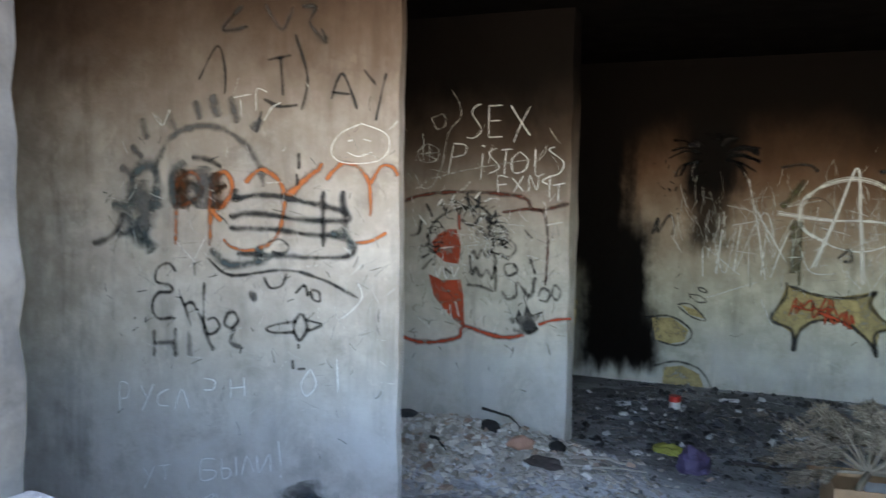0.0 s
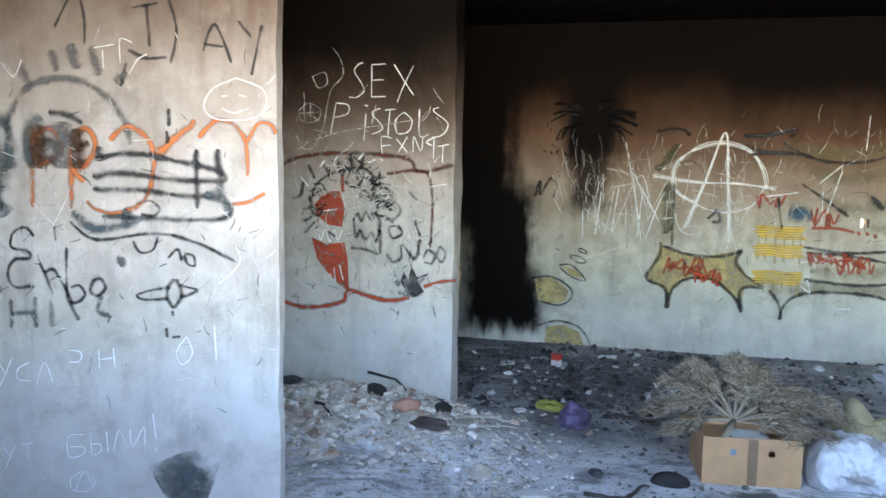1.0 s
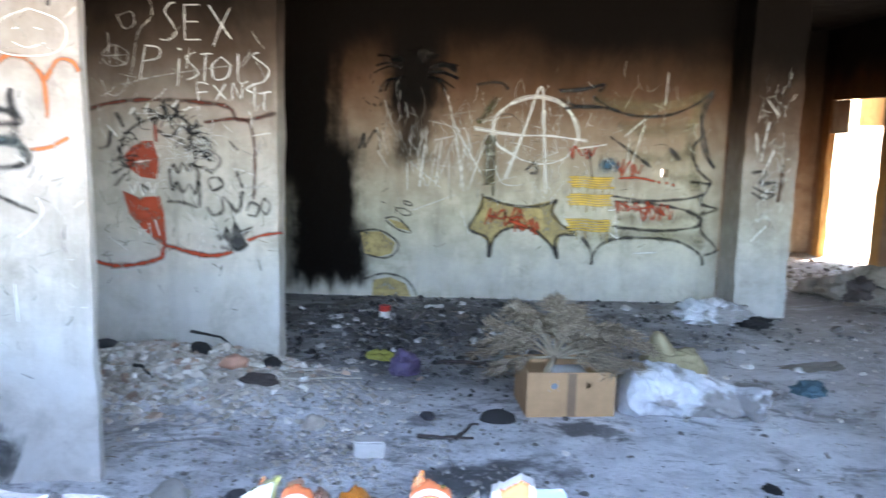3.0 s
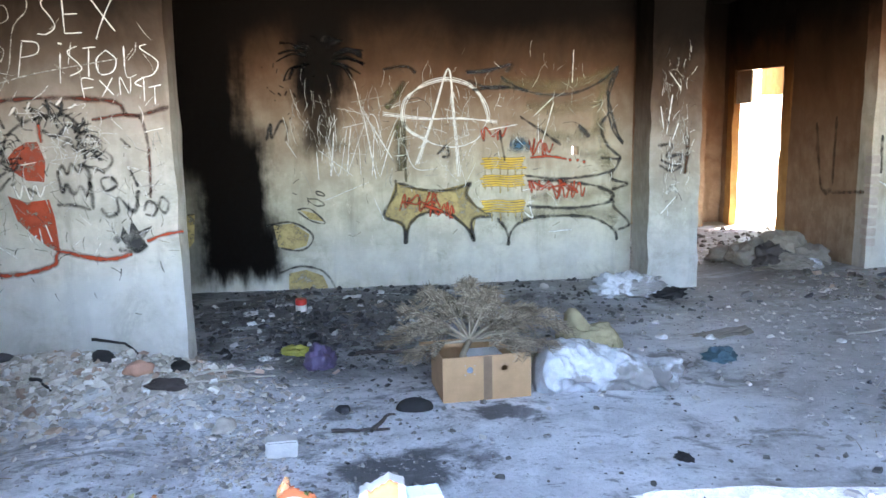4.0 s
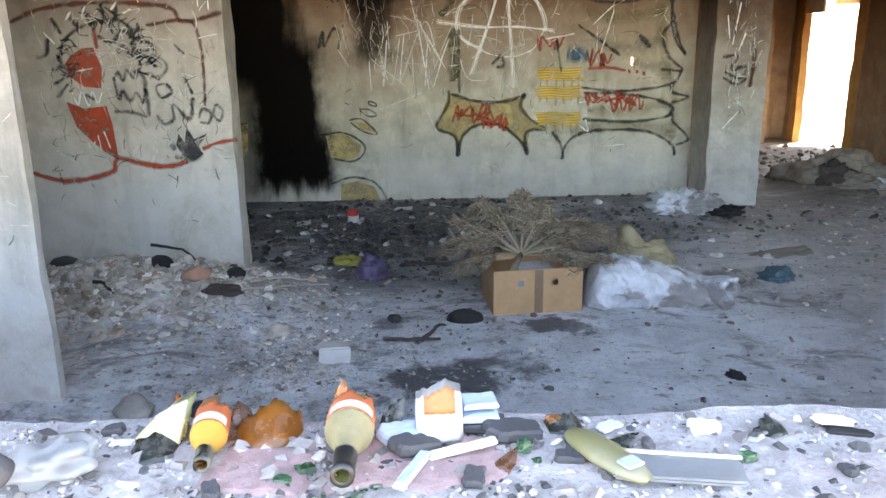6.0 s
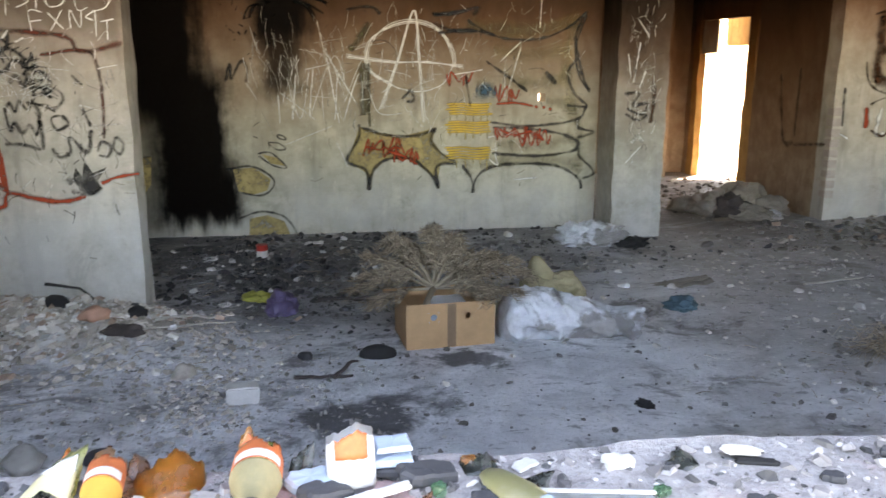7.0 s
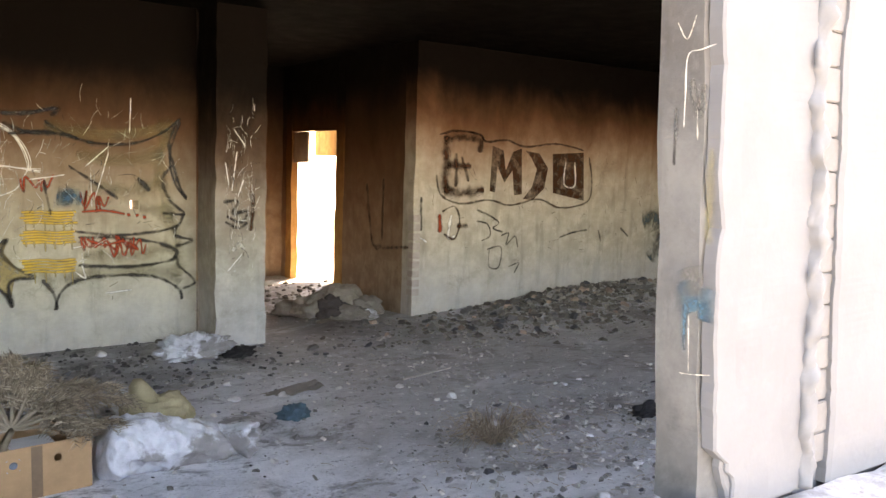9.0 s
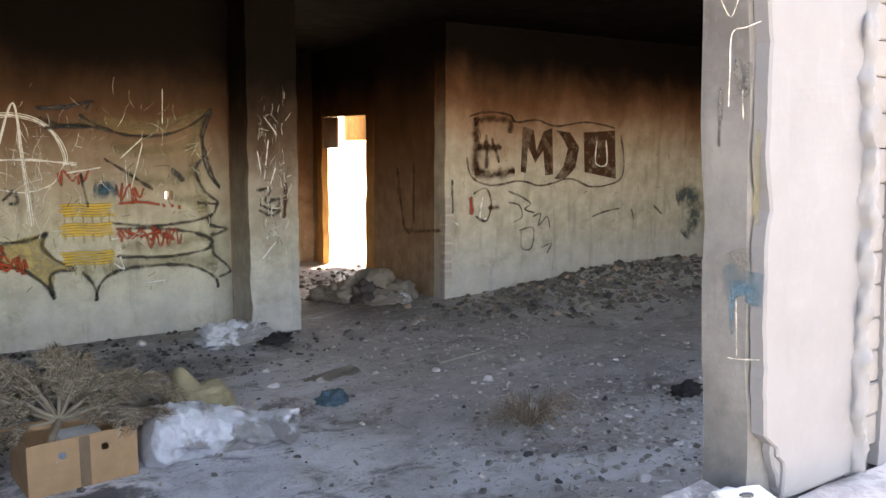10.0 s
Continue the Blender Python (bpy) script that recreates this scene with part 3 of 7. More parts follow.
stroke(INK_FADED, 0.045, (-1.304, 2.140), (-1.243, 2.041))
stroke(INK_FADED, 0.045, (-1.130, 2.217), (-1.110, 2.113))
stroke(INK_FADED, 0.050, (-1.037, 2.245), (-0.998, 2.127))
stroke(INK_FADED, 0.045, (-0.929, 2.234), (-0.888, 2.095))
stroke(INK_FADED, 0.050, (-0.804, 2.059), (-0.748, 2.115))
stroke(INK_FADED, 0.041, (-1.600, 1.864), (-1.504, 1.814))
stroke(TEAL, 0.058, (-1.252, 1.639), (-1.274, 1.812), (-1.199, 1.899))
stroke(INK, 0.029, (-1.158, 1.914), (-1.074, 1.909), (-0.981, 1.868))
stroke(BROWN, 0.098, (-1.216, 1.856), (-1.214, 1.640))
stroke(BROWN, 0.085, (-1.022, 1.839), (-1.006, 1.645))
stroke(INK_FADED, 0.114, (-1.105, 1.872), (-1.094, 1.643))
stroke(INK_FADED, 0.116, (-1.479, 1.794), (-1.461, 1.634), (-1.448, 1.517))

with_wall("graffiti_orange_letters", NEAR, "orange sprayed letters half painted over in black")
stroke(ORANGE, 0.032, (-1.248, 1.807), (-1.260, 1.450))
stroke(ORANGE, 0.032, (-1.242, 1.798), (-1.159, 1.837), (-1.098, 1.772), (-1.131, 1.700), (-1.230, 1.654))
stroke(ORANGE, 0.031, (-1.048, 1.787), (-1.054, 1.447))
stroke(ORANGE, 0.031, (-1.044, 1.802), (-0.966, 1.840), (-0.918, 1.761), (-0.969, 1.669), (-1.038, 1.639), (-0.983, 1.582))
stroke(BROWN, 0.040, (-1.250, 1.726), (-1.170, 1.785), (-1.108, 1.729), (-1.157, 1.670))
stroke(BROWN, 0.040, (-1.030, 1.730), (-0.952, 1.775))
stroke(ORANGE, 0.026, (-0.844, 1.785), (-0.757, 1.855), (-0.649, 1.795), (-0.622, 1.683), (-0.651, 1.540), (-0.709, 1.467), (-0.817, 1.432), (-0.925, 1.446), (-0.972, 1.488))
stroke(ORANGE, 0.039, (-0.613, 1.711), (-0.526, 1.783), (-0.406, 1.888))
stroke(ORANGE, 0.022, (-0.392, 1.805), (-0.303, 1.887), (-0.216, 1.869), (-0.157, 1.782), (-0.148, 1.625))
stroke(ORANGE, 0.022, (-0.149, 1.782), (-0.100, 1.871), (-0.037, 1.872), (-0.005, 1.829))
stroke(ORANGE, 0.019, (-0.063, 1.546), (-0.150, 1.499), (-0.229, 1.488))
stroke(INK, 0.040, (-0.899, 1.756), (-0.900, 1.682))
stroke(INK, 0.029, (-0.922, 1.699), (-0.722, 1.723), (-0.481, 1.686), (-0.303, 1.648), (-0.256, 1.608), (-0.318, 1.598), (-0.541, 1.600), (-0.784, 1.628), (-0.939, 1.604))
stroke(INK, 0.029, (-0.940, 1.543), (-0.693, 1.545), (-0.482, 1.523), (-0.333, 1.522), (-0.238, 1.480), (-0.259, 1.425), (-0.392, 1.407), (-0.695, 1.410), (-0.895, 1.412))
stroke(INK, 0.025, (-0.407, 1.749), (-0.404, 1.463))
stroke(INK, 0.039, (-0.303, 1.751), (-0.286, 1.621), (-0.291, 1.509))
stroke(INK, 0.025, (-0.540, 1.942), (-0.540, 1.858))
stroke(INK, 0.020, (-0.552, 1.836), (-0.547, 1.774))
stroke(TEAL, 0.041, (-1.051, 1.436), (-0.942, 1.353), (-0.725, 1.389), (-0.786, 1.445))
stroke(INK, 0.017, (-1.067, 1.383), (-0.928, 1.295), (-0.634, 1.335), (-0.423, 1.300), (-0.214, 1.209))
stroke(TEAL, 0.045, (-0.362, 1.535), (-0.274, 1.523), (-0.250, 1.454))

with_wall("graffiti_tag", NEAR, "looping black marker tag")
stroke(INK, 0.018, (-1.260, 1.303), (-1.304, 1.345), (-1.369, 1.319), (-1.384, 1.245), (-1.300, 1.227), (-1.288, 1.192), (-1.372, 1.180), (-1.410, 1.113), (-1.376, 1.043), (-1.272, 1.051))
stroke(INK, 0.018, (-1.237, 1.171), (-1.212, 1.122), (-1.170, 1.011))
stroke(INK, 0.018, (-1.212, 1.122), (-1.161, 1.136), (-1.111, 1.058), (-1.068, 0.971))
stroke(INK, 0.018, (-1.089, 1.251), (-1.093, 1.006), (-1.053, 0.972), (-0.998, 1.016), (-1.029, 1.062), (-1.073, 1.048))
stroke(INK, 0.018, (-0.946, 1.098), (-0.969, 1.036), (-0.929, 1.014), (-0.890, 1.054), (-0.909, 1.097), (-0.949, 1.092))
stroke(INK_FADED, 0.035, (-0.826, 1.203), (-0.795, 1.190), (-0.811, 1.169))
stroke(INK, 0.014, (-0.718, 1.476), (-0.648, 1.495), (-0.597, 1.457), (-0.633, 1.421), (-0.694, 1.431))
stroke(INK, 0.014, (-0.739, 1.294), (-0.702, 1.240), (-0.635, 1.255), (-0.610, 1.319))
stroke(INK, 0.014, (-0.477, 1.232), (-0.459, 1.190), (-0.423, 1.183), (-0.429, 1.229), (-0.471, 1.238))
stroke(INK, 0.014, (-0.559, 1.215), (-0.507, 1.260), (-0.489, 1.203))

with_wall("graffiti_plane", NEAR, "small black sprayed aeroplane")
stroke(INK, 0.020, (-0.529, 1.115), (-0.569, 1.041), (-0.536, 0.970), (-0.493, 1.036), (-0.520, 1.113))
stroke(INK, 0.017, (-0.550, 1.068), (-0.652, 1.051), (-0.723, 1.024), (-0.680, 1.003), (-0.563, 1.012))
stroke(INK, 0.017, (-0.505, 1.082), (-0.411, 1.060), (-0.469, 1.031), (-0.502, 1.024))
stroke(INK, 0.017, (-0.542, 0.952), (-0.539, 0.926))
stroke(INK, 0.015, (-0.576, 0.865), (-0.570, 0.816))
stroke(INK, 0.015, (-0.546, 0.817), (-0.503, 0.823))

with_wall("graffiti_shadow_letters", NEAR, "ghostly grey washed-out letters")
stroke(INK_FADED, 0.027, (-1.397, 0.979), (-1.401, 0.828))
stroke(INK_FADED, 0.027, (-1.399, 0.903), (-1.268, 0.919))
stroke(INK_FADED, 0.027, (-1.267, 0.997), (-1.267, 0.835))
stroke(INK_FADED, 0.027, (-1.186, 0.989), (-1.180, 0.840))
stroke(INK_FADED, 0.027, (-1.081, 0.971), (-1.038, 0.884))
stroke(INK_FADED, 0.027, (-0.910, 1.015), (-0.936, 0.934), (-0.870, 0.917))

with_wall("graffiti_chalk", NEAR, "white scratched words and a smiling circle")
stroke(CHALK_NEAR, 0.015, (-1.622, 0.508), (-1.620, 0.662), (-1.564, 0.657), (-1.572, 0.591), (-1.616, 0.576))
stroke(CHALK_NEAR, 0.015, (-1.487, 0.661), (-1.453, 0.596))
stroke(CHALK_NEAR, 0.015, (-1.405, 0.676), (-1.481, 0.518))
stroke(CHALK_NEAR, 0.015, (-1.313, 0.654), (-1.377, 0.616), (-1.375, 0.562), (-1.309, 0.560))
stroke(CHALK_NEAR, 0.015, (-1.277, 0.538), (-1.232, 0.656), (-1.185, 0.556))
stroke(CHALK_NEAR, 0.015, (-1.095, 0.728), (-1.031, 0.720), (-1.039, 0.675), (-1.096, 0.665))
stroke(CHALK_NEAR, 0.015, (-0.936, 0.738), (-0.934, 0.636))
stroke(CHALK_NEAR, 0.015, (-0.933, 0.687), (-0.857, 0.701))
stroke(CHALK_NEAR, 0.015, (-0.857, 0.752), (-0.852, 0.651))
stroke(CHALK_NEAR, 0.015, (-0.472, 0.825), (-0.525, 0.742), (-0.497, 0.679), (-0.442, 0.742), (-0.469, 0.822))
stroke(CHALK_NEAR, 0.015, (-0.327, 0.888), (-0.318, 0.714))
stroke(CHALK_BOLD, 0.009, (-0.202, 2.088), (-0.318, 2.035), (-0.362, 1.952), (-0.303, 1.895), (-0.129, 1.898), (-0.057, 1.956), (-0.072, 2.038), (-0.202, 2.088))
stroke(CHALK_BOLD, 0.009, (-0.274, 2.000), (-0.245, 2.006))
stroke(CHALK_BOLD, 0.009, (-0.187, 2.009), (-0.152, 2.001))
stroke(CHALK_BOLD, 0.008, (-0.274, 1.945), (-0.216, 1.924), (-0.143, 1.947))
stroke(CHALK_BOLD, 0.008, (-0.778, 2.156), (-0.777, 2.267), (-0.717, 2.253))
stroke(CHALK_BOLD, 0.008, (-0.914, 2.226), (-0.807, 2.245))
stroke(CHALK_BOLD, 0.008, (-0.868, 2.217), (-0.864, 2.128))
stroke(CHALK_BOLD, 0.011, (-0.303, 1.097), (-0.244, 1.143), (-0.190, 1.216), (-0.214, 1.286))
stroke(CHALK_NEAR, 0.013, (-1.475, 0.198), (-1.445, 0.151))
stroke(CHALK_NEAR, 0.013, (-1.411, 0.208), (-1.474, 0.076))
stroke(CHALK_NEAR, 0.013, (-1.380, 0.216), (-1.304, 0.232))
stroke(CHALK_NEAR, 0.013, (-1.342, 0.224), (-1.339, 0.139))
stroke(CHALK_NEAR, 0.015, (-1.030, 0.290), (-1.113, 0.274), (-1.114, 0.165), (-1.039, 0.185), (-1.032, 0.224), (-1.109, 0.220))
stroke(CHALK_NEAR, 0.015, (-0.992, 0.301), (-0.987, 0.191), (-0.941, 0.206), (-0.945, 0.244), (-0.988, 0.242))
stroke(CHALK_NEAR, 0.015, (-0.907, 0.315), (-0.901, 0.208))
stroke(CHALK_NEAR, 0.015, (-0.870, 0.219), (-0.839, 0.325), (-0.799, 0.238))
stroke(CHALK_NEAR, 0.015, (-0.779, 0.334), (-0.769, 0.240), (-0.706, 0.347), (-0.702, 0.253))
stroke(CHALK_NEAR, 0.015, (-0.656, 0.424), (-0.641, 0.292))
stroke(CHALK_NEAR, 0.015, (-0.642, 0.239), (-0.640, 0.227))
stroke(CHALK_NEAR, 0.013, (-1.036, 0.098), (-1.106, 0.054), (-1.102, -0.007), (-1.025, -0.011), (-0.977, 0.041), (-1.030, 0.098))
stroke(CHALK_NEAR, 0.013, (-1.087, -0.015), (-1.037, 0.088), (-0.984, 0.010))
stroke(CHALK_BOLD, 0.008, (-1.391, 2.156), (-1.334, 2.088), (-1.286, 2.170))
stroke(CHALK_BOLD, 0.008, (-0.735, 2.105), (-0.690, 2.172), (-0.641, 2.199))
stroke(CHALK_BOLD, 0.008, (-1.257, 1.466), (-1.142, 1.356))
stroke(CHALK_BOLD, 0.008, (-1.076, 1.498), (-1.173, 1.327))
stroke(CHALK_BOLD, 0.008, (-0.250, 1.324), (-0.192, 1.381))

with_wall("graffiti_black_words", NEAR, "thin black scrawled words")
stroke(INK, 0.014, (-0.715, 2.415), (-0.581, 2.436))
stroke(INK, 0.016, (-0.641, 2.431), (-0.635, 2.336), (-0.627, 2.234))
stroke(INK, 0.014, (-0.560, 2.539), (-0.493, 2.327), (-0.524, 2.157))
stroke(INK, 0.014, (-0.362, 2.213), (-0.303, 2.337), (-0.222, 2.159))
stroke(INK, 0.014, (-0.362, 2.245), (-0.263, 2.235))
stroke(INK, 0.013, (-0.188, 2.353), (-0.125, 2.278))
stroke(INK, 0.013, (-0.071, 2.334), (-0.107, 2.186), (-0.124, 2.100))
stroke(INK, 0.014, (-1.112, 2.323), (-1.002, 2.495), (-0.958, 2.378), (-0.960, 2.245))
stroke(INK, 0.017, (-0.741, 2.217), (-0.643, 2.179), (-0.544, 2.185))
stroke(INK, 0.013, (-0.419, 2.564), (-0.385, 2.505))
stroke(INK, 0.017, (-0.748, 2.157), (-0.779, 2.045))
stroke(INK, 0.020, (-0.855, 2.697), (-0.969, 2.576), (-0.824, 2.590))
stroke(INK, 0.020, (-0.728, 2.700), (-0.633, 2.569), (-0.571, 2.679))
stroke(INK, 0.020, (-0.524, 2.677), (-0.447, 2.668), (-0.478, 2.591), (-0.385, 2.490))
stroke(INK_FADED, 0.22, (-0.62, 0.02), (-0.50, 0.08), (-0.36, 0.03))
stroke(INK_FADED, 0.16, (-0.52, 0.22), (-0.48, 0.08), (-0.50, -0.06))
stroke(TEAL, 0.10, (-0.46, 0.16), (-0.48, 0.02))

with_wall("graffiti_heart", PIER, "big red heart outline with a red half tongue")
stroke(DARK_RED, 0.027, (-2.584, 1.640), (-2.418, 1.709), (-2.173, 1.745), (-1.853, 1.745), (-1.619, 1.714), (-1.540, 1.631), (-1.312, 1.685))
stroke(DARK_RED, 0.020, (-1.773, 1.613), (-1.540, 1.642), (-1.469, 1.578), (-1.450, 1.393), (-1.460, 1.131))
stroke(RED, 0.032, (-2.587, 0.726), (-2.438, 0.680), (-2.249, 0.684), (-2.084, 0.730), (-2.036, 0.812), (-1.840, 0.766), (-1.720, 0.758), (-1.601, 0.788))
stroke(RED, 0.023, (-1.504, 0.863), (-1.408, 0.900), (-1.277, 0.922))
stroke(RED, 0.026, (-2.091, 1.596), (-2.082, 1.483))
fill(RED, (-2.106, 1.490), (-2.171, 1.488), (-2.245, 1.447), (-2.302, 1.380), (-2.277, 1.323), (-2.190, 1.257), (-2.088, 1.246), (-2.069, 1.369))
fill(RED, (-2.313, 1.167), (-2.210, 1.125), (-2.071, 1.139), (-2.046, 1.025), (-2.035, 0.800), (-2.105, 0.847), (-2.188, 0.920), (-2.271, 1.013))
stroke(CHALK, 0.015, (-2.236, 1.348), (-2.122, 1.367))
stroke(CHALK, 0.012, (-2.217, 0.957), (-2.200, 0.880), (-2.168, 0.921))
stroke(CHALK, 0.012, (-2.147, 0.961), (-2.134, 0.864))
stroke(CHALK, 0.012, (-2.107, 0.983), (-2.077, 0.876))

with_wall("graffiti_spikes", PIER, "black spiky ring of hair scribbled over in white")
stroke(INK, 0.023, (-2.293, 1.322), (-2.314, 1.437), (-2.253, 1.554), (-2.111, 1.626), (-1.931, 1.646), (-1.843, 1.566))
stroke(INK, 0.027, (-2.459, 1.432), (-2.397, 1.453), (-2.368, 1.550))
stroke(INK, 0.023, (-2.384, 1.350), (-2.314, 1.379))
stroke(INK, 0.023, (-2.376, 1.273), (-2.302, 1.314))
stroke(INK, 0.023, (-2.367, 1.195), (-2.285, 1.276))
stroke(INK, 0.023, (-2.336, 1.665), (-2.286, 1.572))
stroke(INK, 0.023, (-2.234, 1.698), (-2.192, 1.612))
stroke(INK, 0.023, (-2.140, 1.727), (-2.108, 1.634))
stroke(INK, 0.022, (-2.032, 1.741), (-2.011, 1.651))
stroke(INK, 0.022, (-1.940, 1.732), (-1.947, 1.646))
stroke(CHALK, 0.019, (-2.254, 1.649), (-2.213, 1.699))
stroke(CHALK, 0.019, (-2.152, 1.670), (-2.124, 1.727))
stroke(CHALK, 0.019, (-1.972, 1.705), (-1.933, 1.751))
stroke(CHALK, 0.019, (-2.272, 1.231), (-2.243, 1.151), (-2.211, 1.229), (-2.177, 1.142), (-2.145, 1.228), (-2.120, 1.156), (-2.088, 1.223))
stroke(INK, 0.019, (-2.285, 1.226), (-2.252, 1.255))
stroke(INK, 0.019, (-2.190, 1.211), (-2.137, 1.175))
stroke(CHALK, 0.019, (-1.900, 1.684), (-1.853, 1.708))
stroke(CHALK, 0.019, (-2.397, 1.587), (-2.335, 1.513))

with_wall("graffiti_word_stack", PIER, "stack of angular black marker words")
stroke(INK, 0.023, (-1.961, 1.449), (-1.922, 1.496), (-1.881, 1.433), (-1.850, 1.510), (-1.829, 1.424))
stroke(INK, 0.023, (-2.071, 1.559), (-1.990, 1.517), (-1.911, 1.583), (-1.831, 1.529), (-1.804, 1.568))
stroke(INK, 0.023, (-2.000, 1.288), (-1.976, 1.343), (-1.947, 1.291), (-1.920, 1.353), (-1.879, 1.301), (-1.848, 1.348), (-1.815, 1.285), (-1.822, 1.220))
stroke(INK, 0.023, (-2.008, 1.315), (-1.986, 1.182), (-1.959, 1.229), (-1.918, 1.166), (-1.878, 1.217), (-1.838, 1.158), (-1.815, 1.235), (-1.812, 1.068))
stroke(INK, 0.023, (-2.026, 1.103), (-1.925, 1.100), (-1.824, 1.067))
stroke(INK, 0.019, (-1.849, 1.435), (-1.829, 1.371), (-1.880, 1.339))
stroke(INK, 0.019, (-1.802, 1.463), (-1.751, 1.487), (-1.731, 1.439), (-1.778, 1.418))
stroke(INK, 0.019, (-1.769, 1.381), (-1.711, 1.421), (-1.671, 1.366), (-1.729, 1.300), (-1.768, 1.325))
stroke(INK, 0.019, (-1.689, 1.271), (-1.656, 1.216), (-1.727, 1.186), (-1.748, 1.250), (-1.697, 1.271))
stroke(INK, 0.023, (-1.765, 1.078), (-1.724, 1.023), (-1.665, 1.053), (-1.655, 1.140), (-1.567, 1.050), (-1.531, 1.184))
stroke(INK, 0.019, (-1.508, 1.053), (-1.482, 1.111), (-1.431, 1.087), (-1.449, 1.026), (-1.504, 1.035))
stroke(INK, 0.019, (-1.394, 1.142), (-1.355, 1.099), (-1.380, 1.037), (-1.412, 1.077), (-1.394, 1.142))
stroke(INK, 0.019, (-1.572, 1.314), (-1.531, 1.203))
stroke(INK, 0.019, (-1.615, 1.499), (-1.555, 1.445))

with_wall("graffiti_chalk_words", PIER, "white scratched capital letters in two rows")
stroke(CHALK_BOLD, 0.0105, (-1.940, 2.347), (-1.979, 2.332), (-2.002, 2.285), (-1.946, 2.201), (-1.937, 2.157), (-1.984, 2.120), (-2.040, 2.120))
stroke(CHALK_BOLD, 0.0105, (-1.881, 2.332), (-1.882, 2.121))
stroke(CHALK_BOLD, 0.0105, (-1.881, 2.332), (-1.784, 2.336))
stroke(CHALK_BOLD, 0.0105, (-1.883, 2.230), (-1.798, 2.234))
stroke(CHALK_BOLD, 0.0105, (-1.882, 2.121), (-1.781, 2.125))
stroke(CHALK_BOLD, 0.0105, (-1.726, 2.332), (-1.635, 2.195), (-1.588, 2.131))
stroke(CHALK_BOLD, 0.0105, (-1.592, 2.321), (-1.658, 2.195), (-1.703, 2.086))
stroke(CHALK_BOLD, 0.0105, (-2.135, 2.074), (-2.174, 1.873))
stroke(CHALK_BOLD, 0.0105, (-2.135, 2.082), (-2.047, 2.068), (-2.055, 2.009), (-2.150, 1.985))
stroke(CHALK, 0.022, (-1.928, 2.065), (-1.905, 2.062))
stroke(CHALK_BOLD, 0.0105, (-1.920, 2.010), (-1.934, 1.833))
stroke(CHALK_BOLD, 0.0105, (-1.818, 2.048), (-1.877, 2.011), (-1.801, 1.920), (-1.875, 1.875))
stroke(CHALK_BOLD, 0.0105, (-1.787, 2.034), (-1.710, 2.042))
stroke(CHALK_BOLD, 0.0105, (-1.752, 2.034), (-1.765, 1.866))
stroke(CHALK_BOLD, 0.0105, (-1.655, 2.021), (-1.712, 1.969), (-1.699, 1.885), (-1.622, 1.897), (-1.600, 1.971), (-1.655, 2.021))
stroke(CHALK_BOLD, 0.0105, (-1.548, 2.044), (-1.545, 1.870), (-1.484, 1.878))
stroke(CHALK_BOLD, 0.0105, (-1.415, 2.053), (-1.453, 2.031), (-1.356, 1.953), (-1.385, 1.880), (-1.460, 1.857))
stroke(CHALK_BOLD, 0.0105, (-1.802, 1.746), (-1.808, 1.857), (-1.737, 1.851))
stroke(CHALK_BOLD, 0.0105, (-1.807, 1.798), (-1.745, 1.807))
stroke(CHALK_BOLD, 0.0105, (-1.706, 1.848), (-1.627, 1.758))
stroke(CHALK_BOLD, 0.0105, (-1.629, 1.861), (-1.697, 1.749))
stroke(CHALK_BOLD, 0.0105, (-1.588, 1.759), (-1.583, 1.862), (-1.535, 1.767), (-1.521, 1.863))
stroke(CHALK_BOLD, 0.0105, (-1.449, 1.857), (-1.498, 1.827), (-1.459, 1.806))
stroke(CHALK_BOLD, 0.0105, (-1.445, 1.857), (-1.449, 1.718))
stroke(CHALK_BOLD, 0.0105, (-1.421, 1.799), (-1.345, 1.815))
stroke(CHALK_BOLD, 0.0105, (-1.383, 1.807), (-1.388, 1.698))
stroke(CHALK_FAINT, 0.010, (-2.305, 2.258), (-2.216, 2.284), (-2.200, 2.211), (-2.264, 2.184), (-2.305, 2.258))
stroke(CHALK_FAINT, 0.010, (-2.158, 2.449), (-2.097, 2.358), (-2.089, 2.259), (-2.176, 2.155), (-2.223, 1.932), (-2.295, 1.788), (-2.377, 1.778), (-2.426, 1.872))
stroke(CHALK_FAINT, 0.010, (-2.410, 2.023), (-2.337, 2.080), (-2.247, 2.036), (-2.275, 1.961), (-2.377, 1.959), (-2.410, 2.023))
stroke(CHALK_FAINT, 0.010, (-2.369, 2.061), (-2.361, 1.960))
stroke(CHALK_FAINT, 0.010, (-2.320, 2.072), (-2.316, 1.960))
stroke(CHALK_FAINT, 0.010, (-2.402, 2.012), (-2.255, 2.021))
stroke(CHALK_FAINT, 0.010, (-2.295, 1.837), (-2.093, 1.889), (-1.856, 1.930), (-1.585, 1.971))
stroke(CHALK_FAINT, 0.010, (-1.403, 1.543), (-1.428, 1.431))
stroke(CHALK_FAINT, 0.010, (-1.392, 1.544), (-1.366, 1.434))
stroke(CHALK_FAINT, 0.010, (-1.421, 1.476), (-1.368, 1.485))
stroke(CHALK, 0.012, (-2.417, 0.867), (-2.291, 0.776))
stroke(CHALK_FAINT, 0.010, (-1.764, 1.040), (-1.622, 0.818))
stroke(CHALK, 0.012, (-1.962, 0.836), (-1.902, 0.886))
stroke(CHALK_FAINT, 0.010, (-1.531, 1.203), (-1.357, 1.219))

with_wall("graffiti_black_hand", PIER, "smudged black hand-shaped blot")
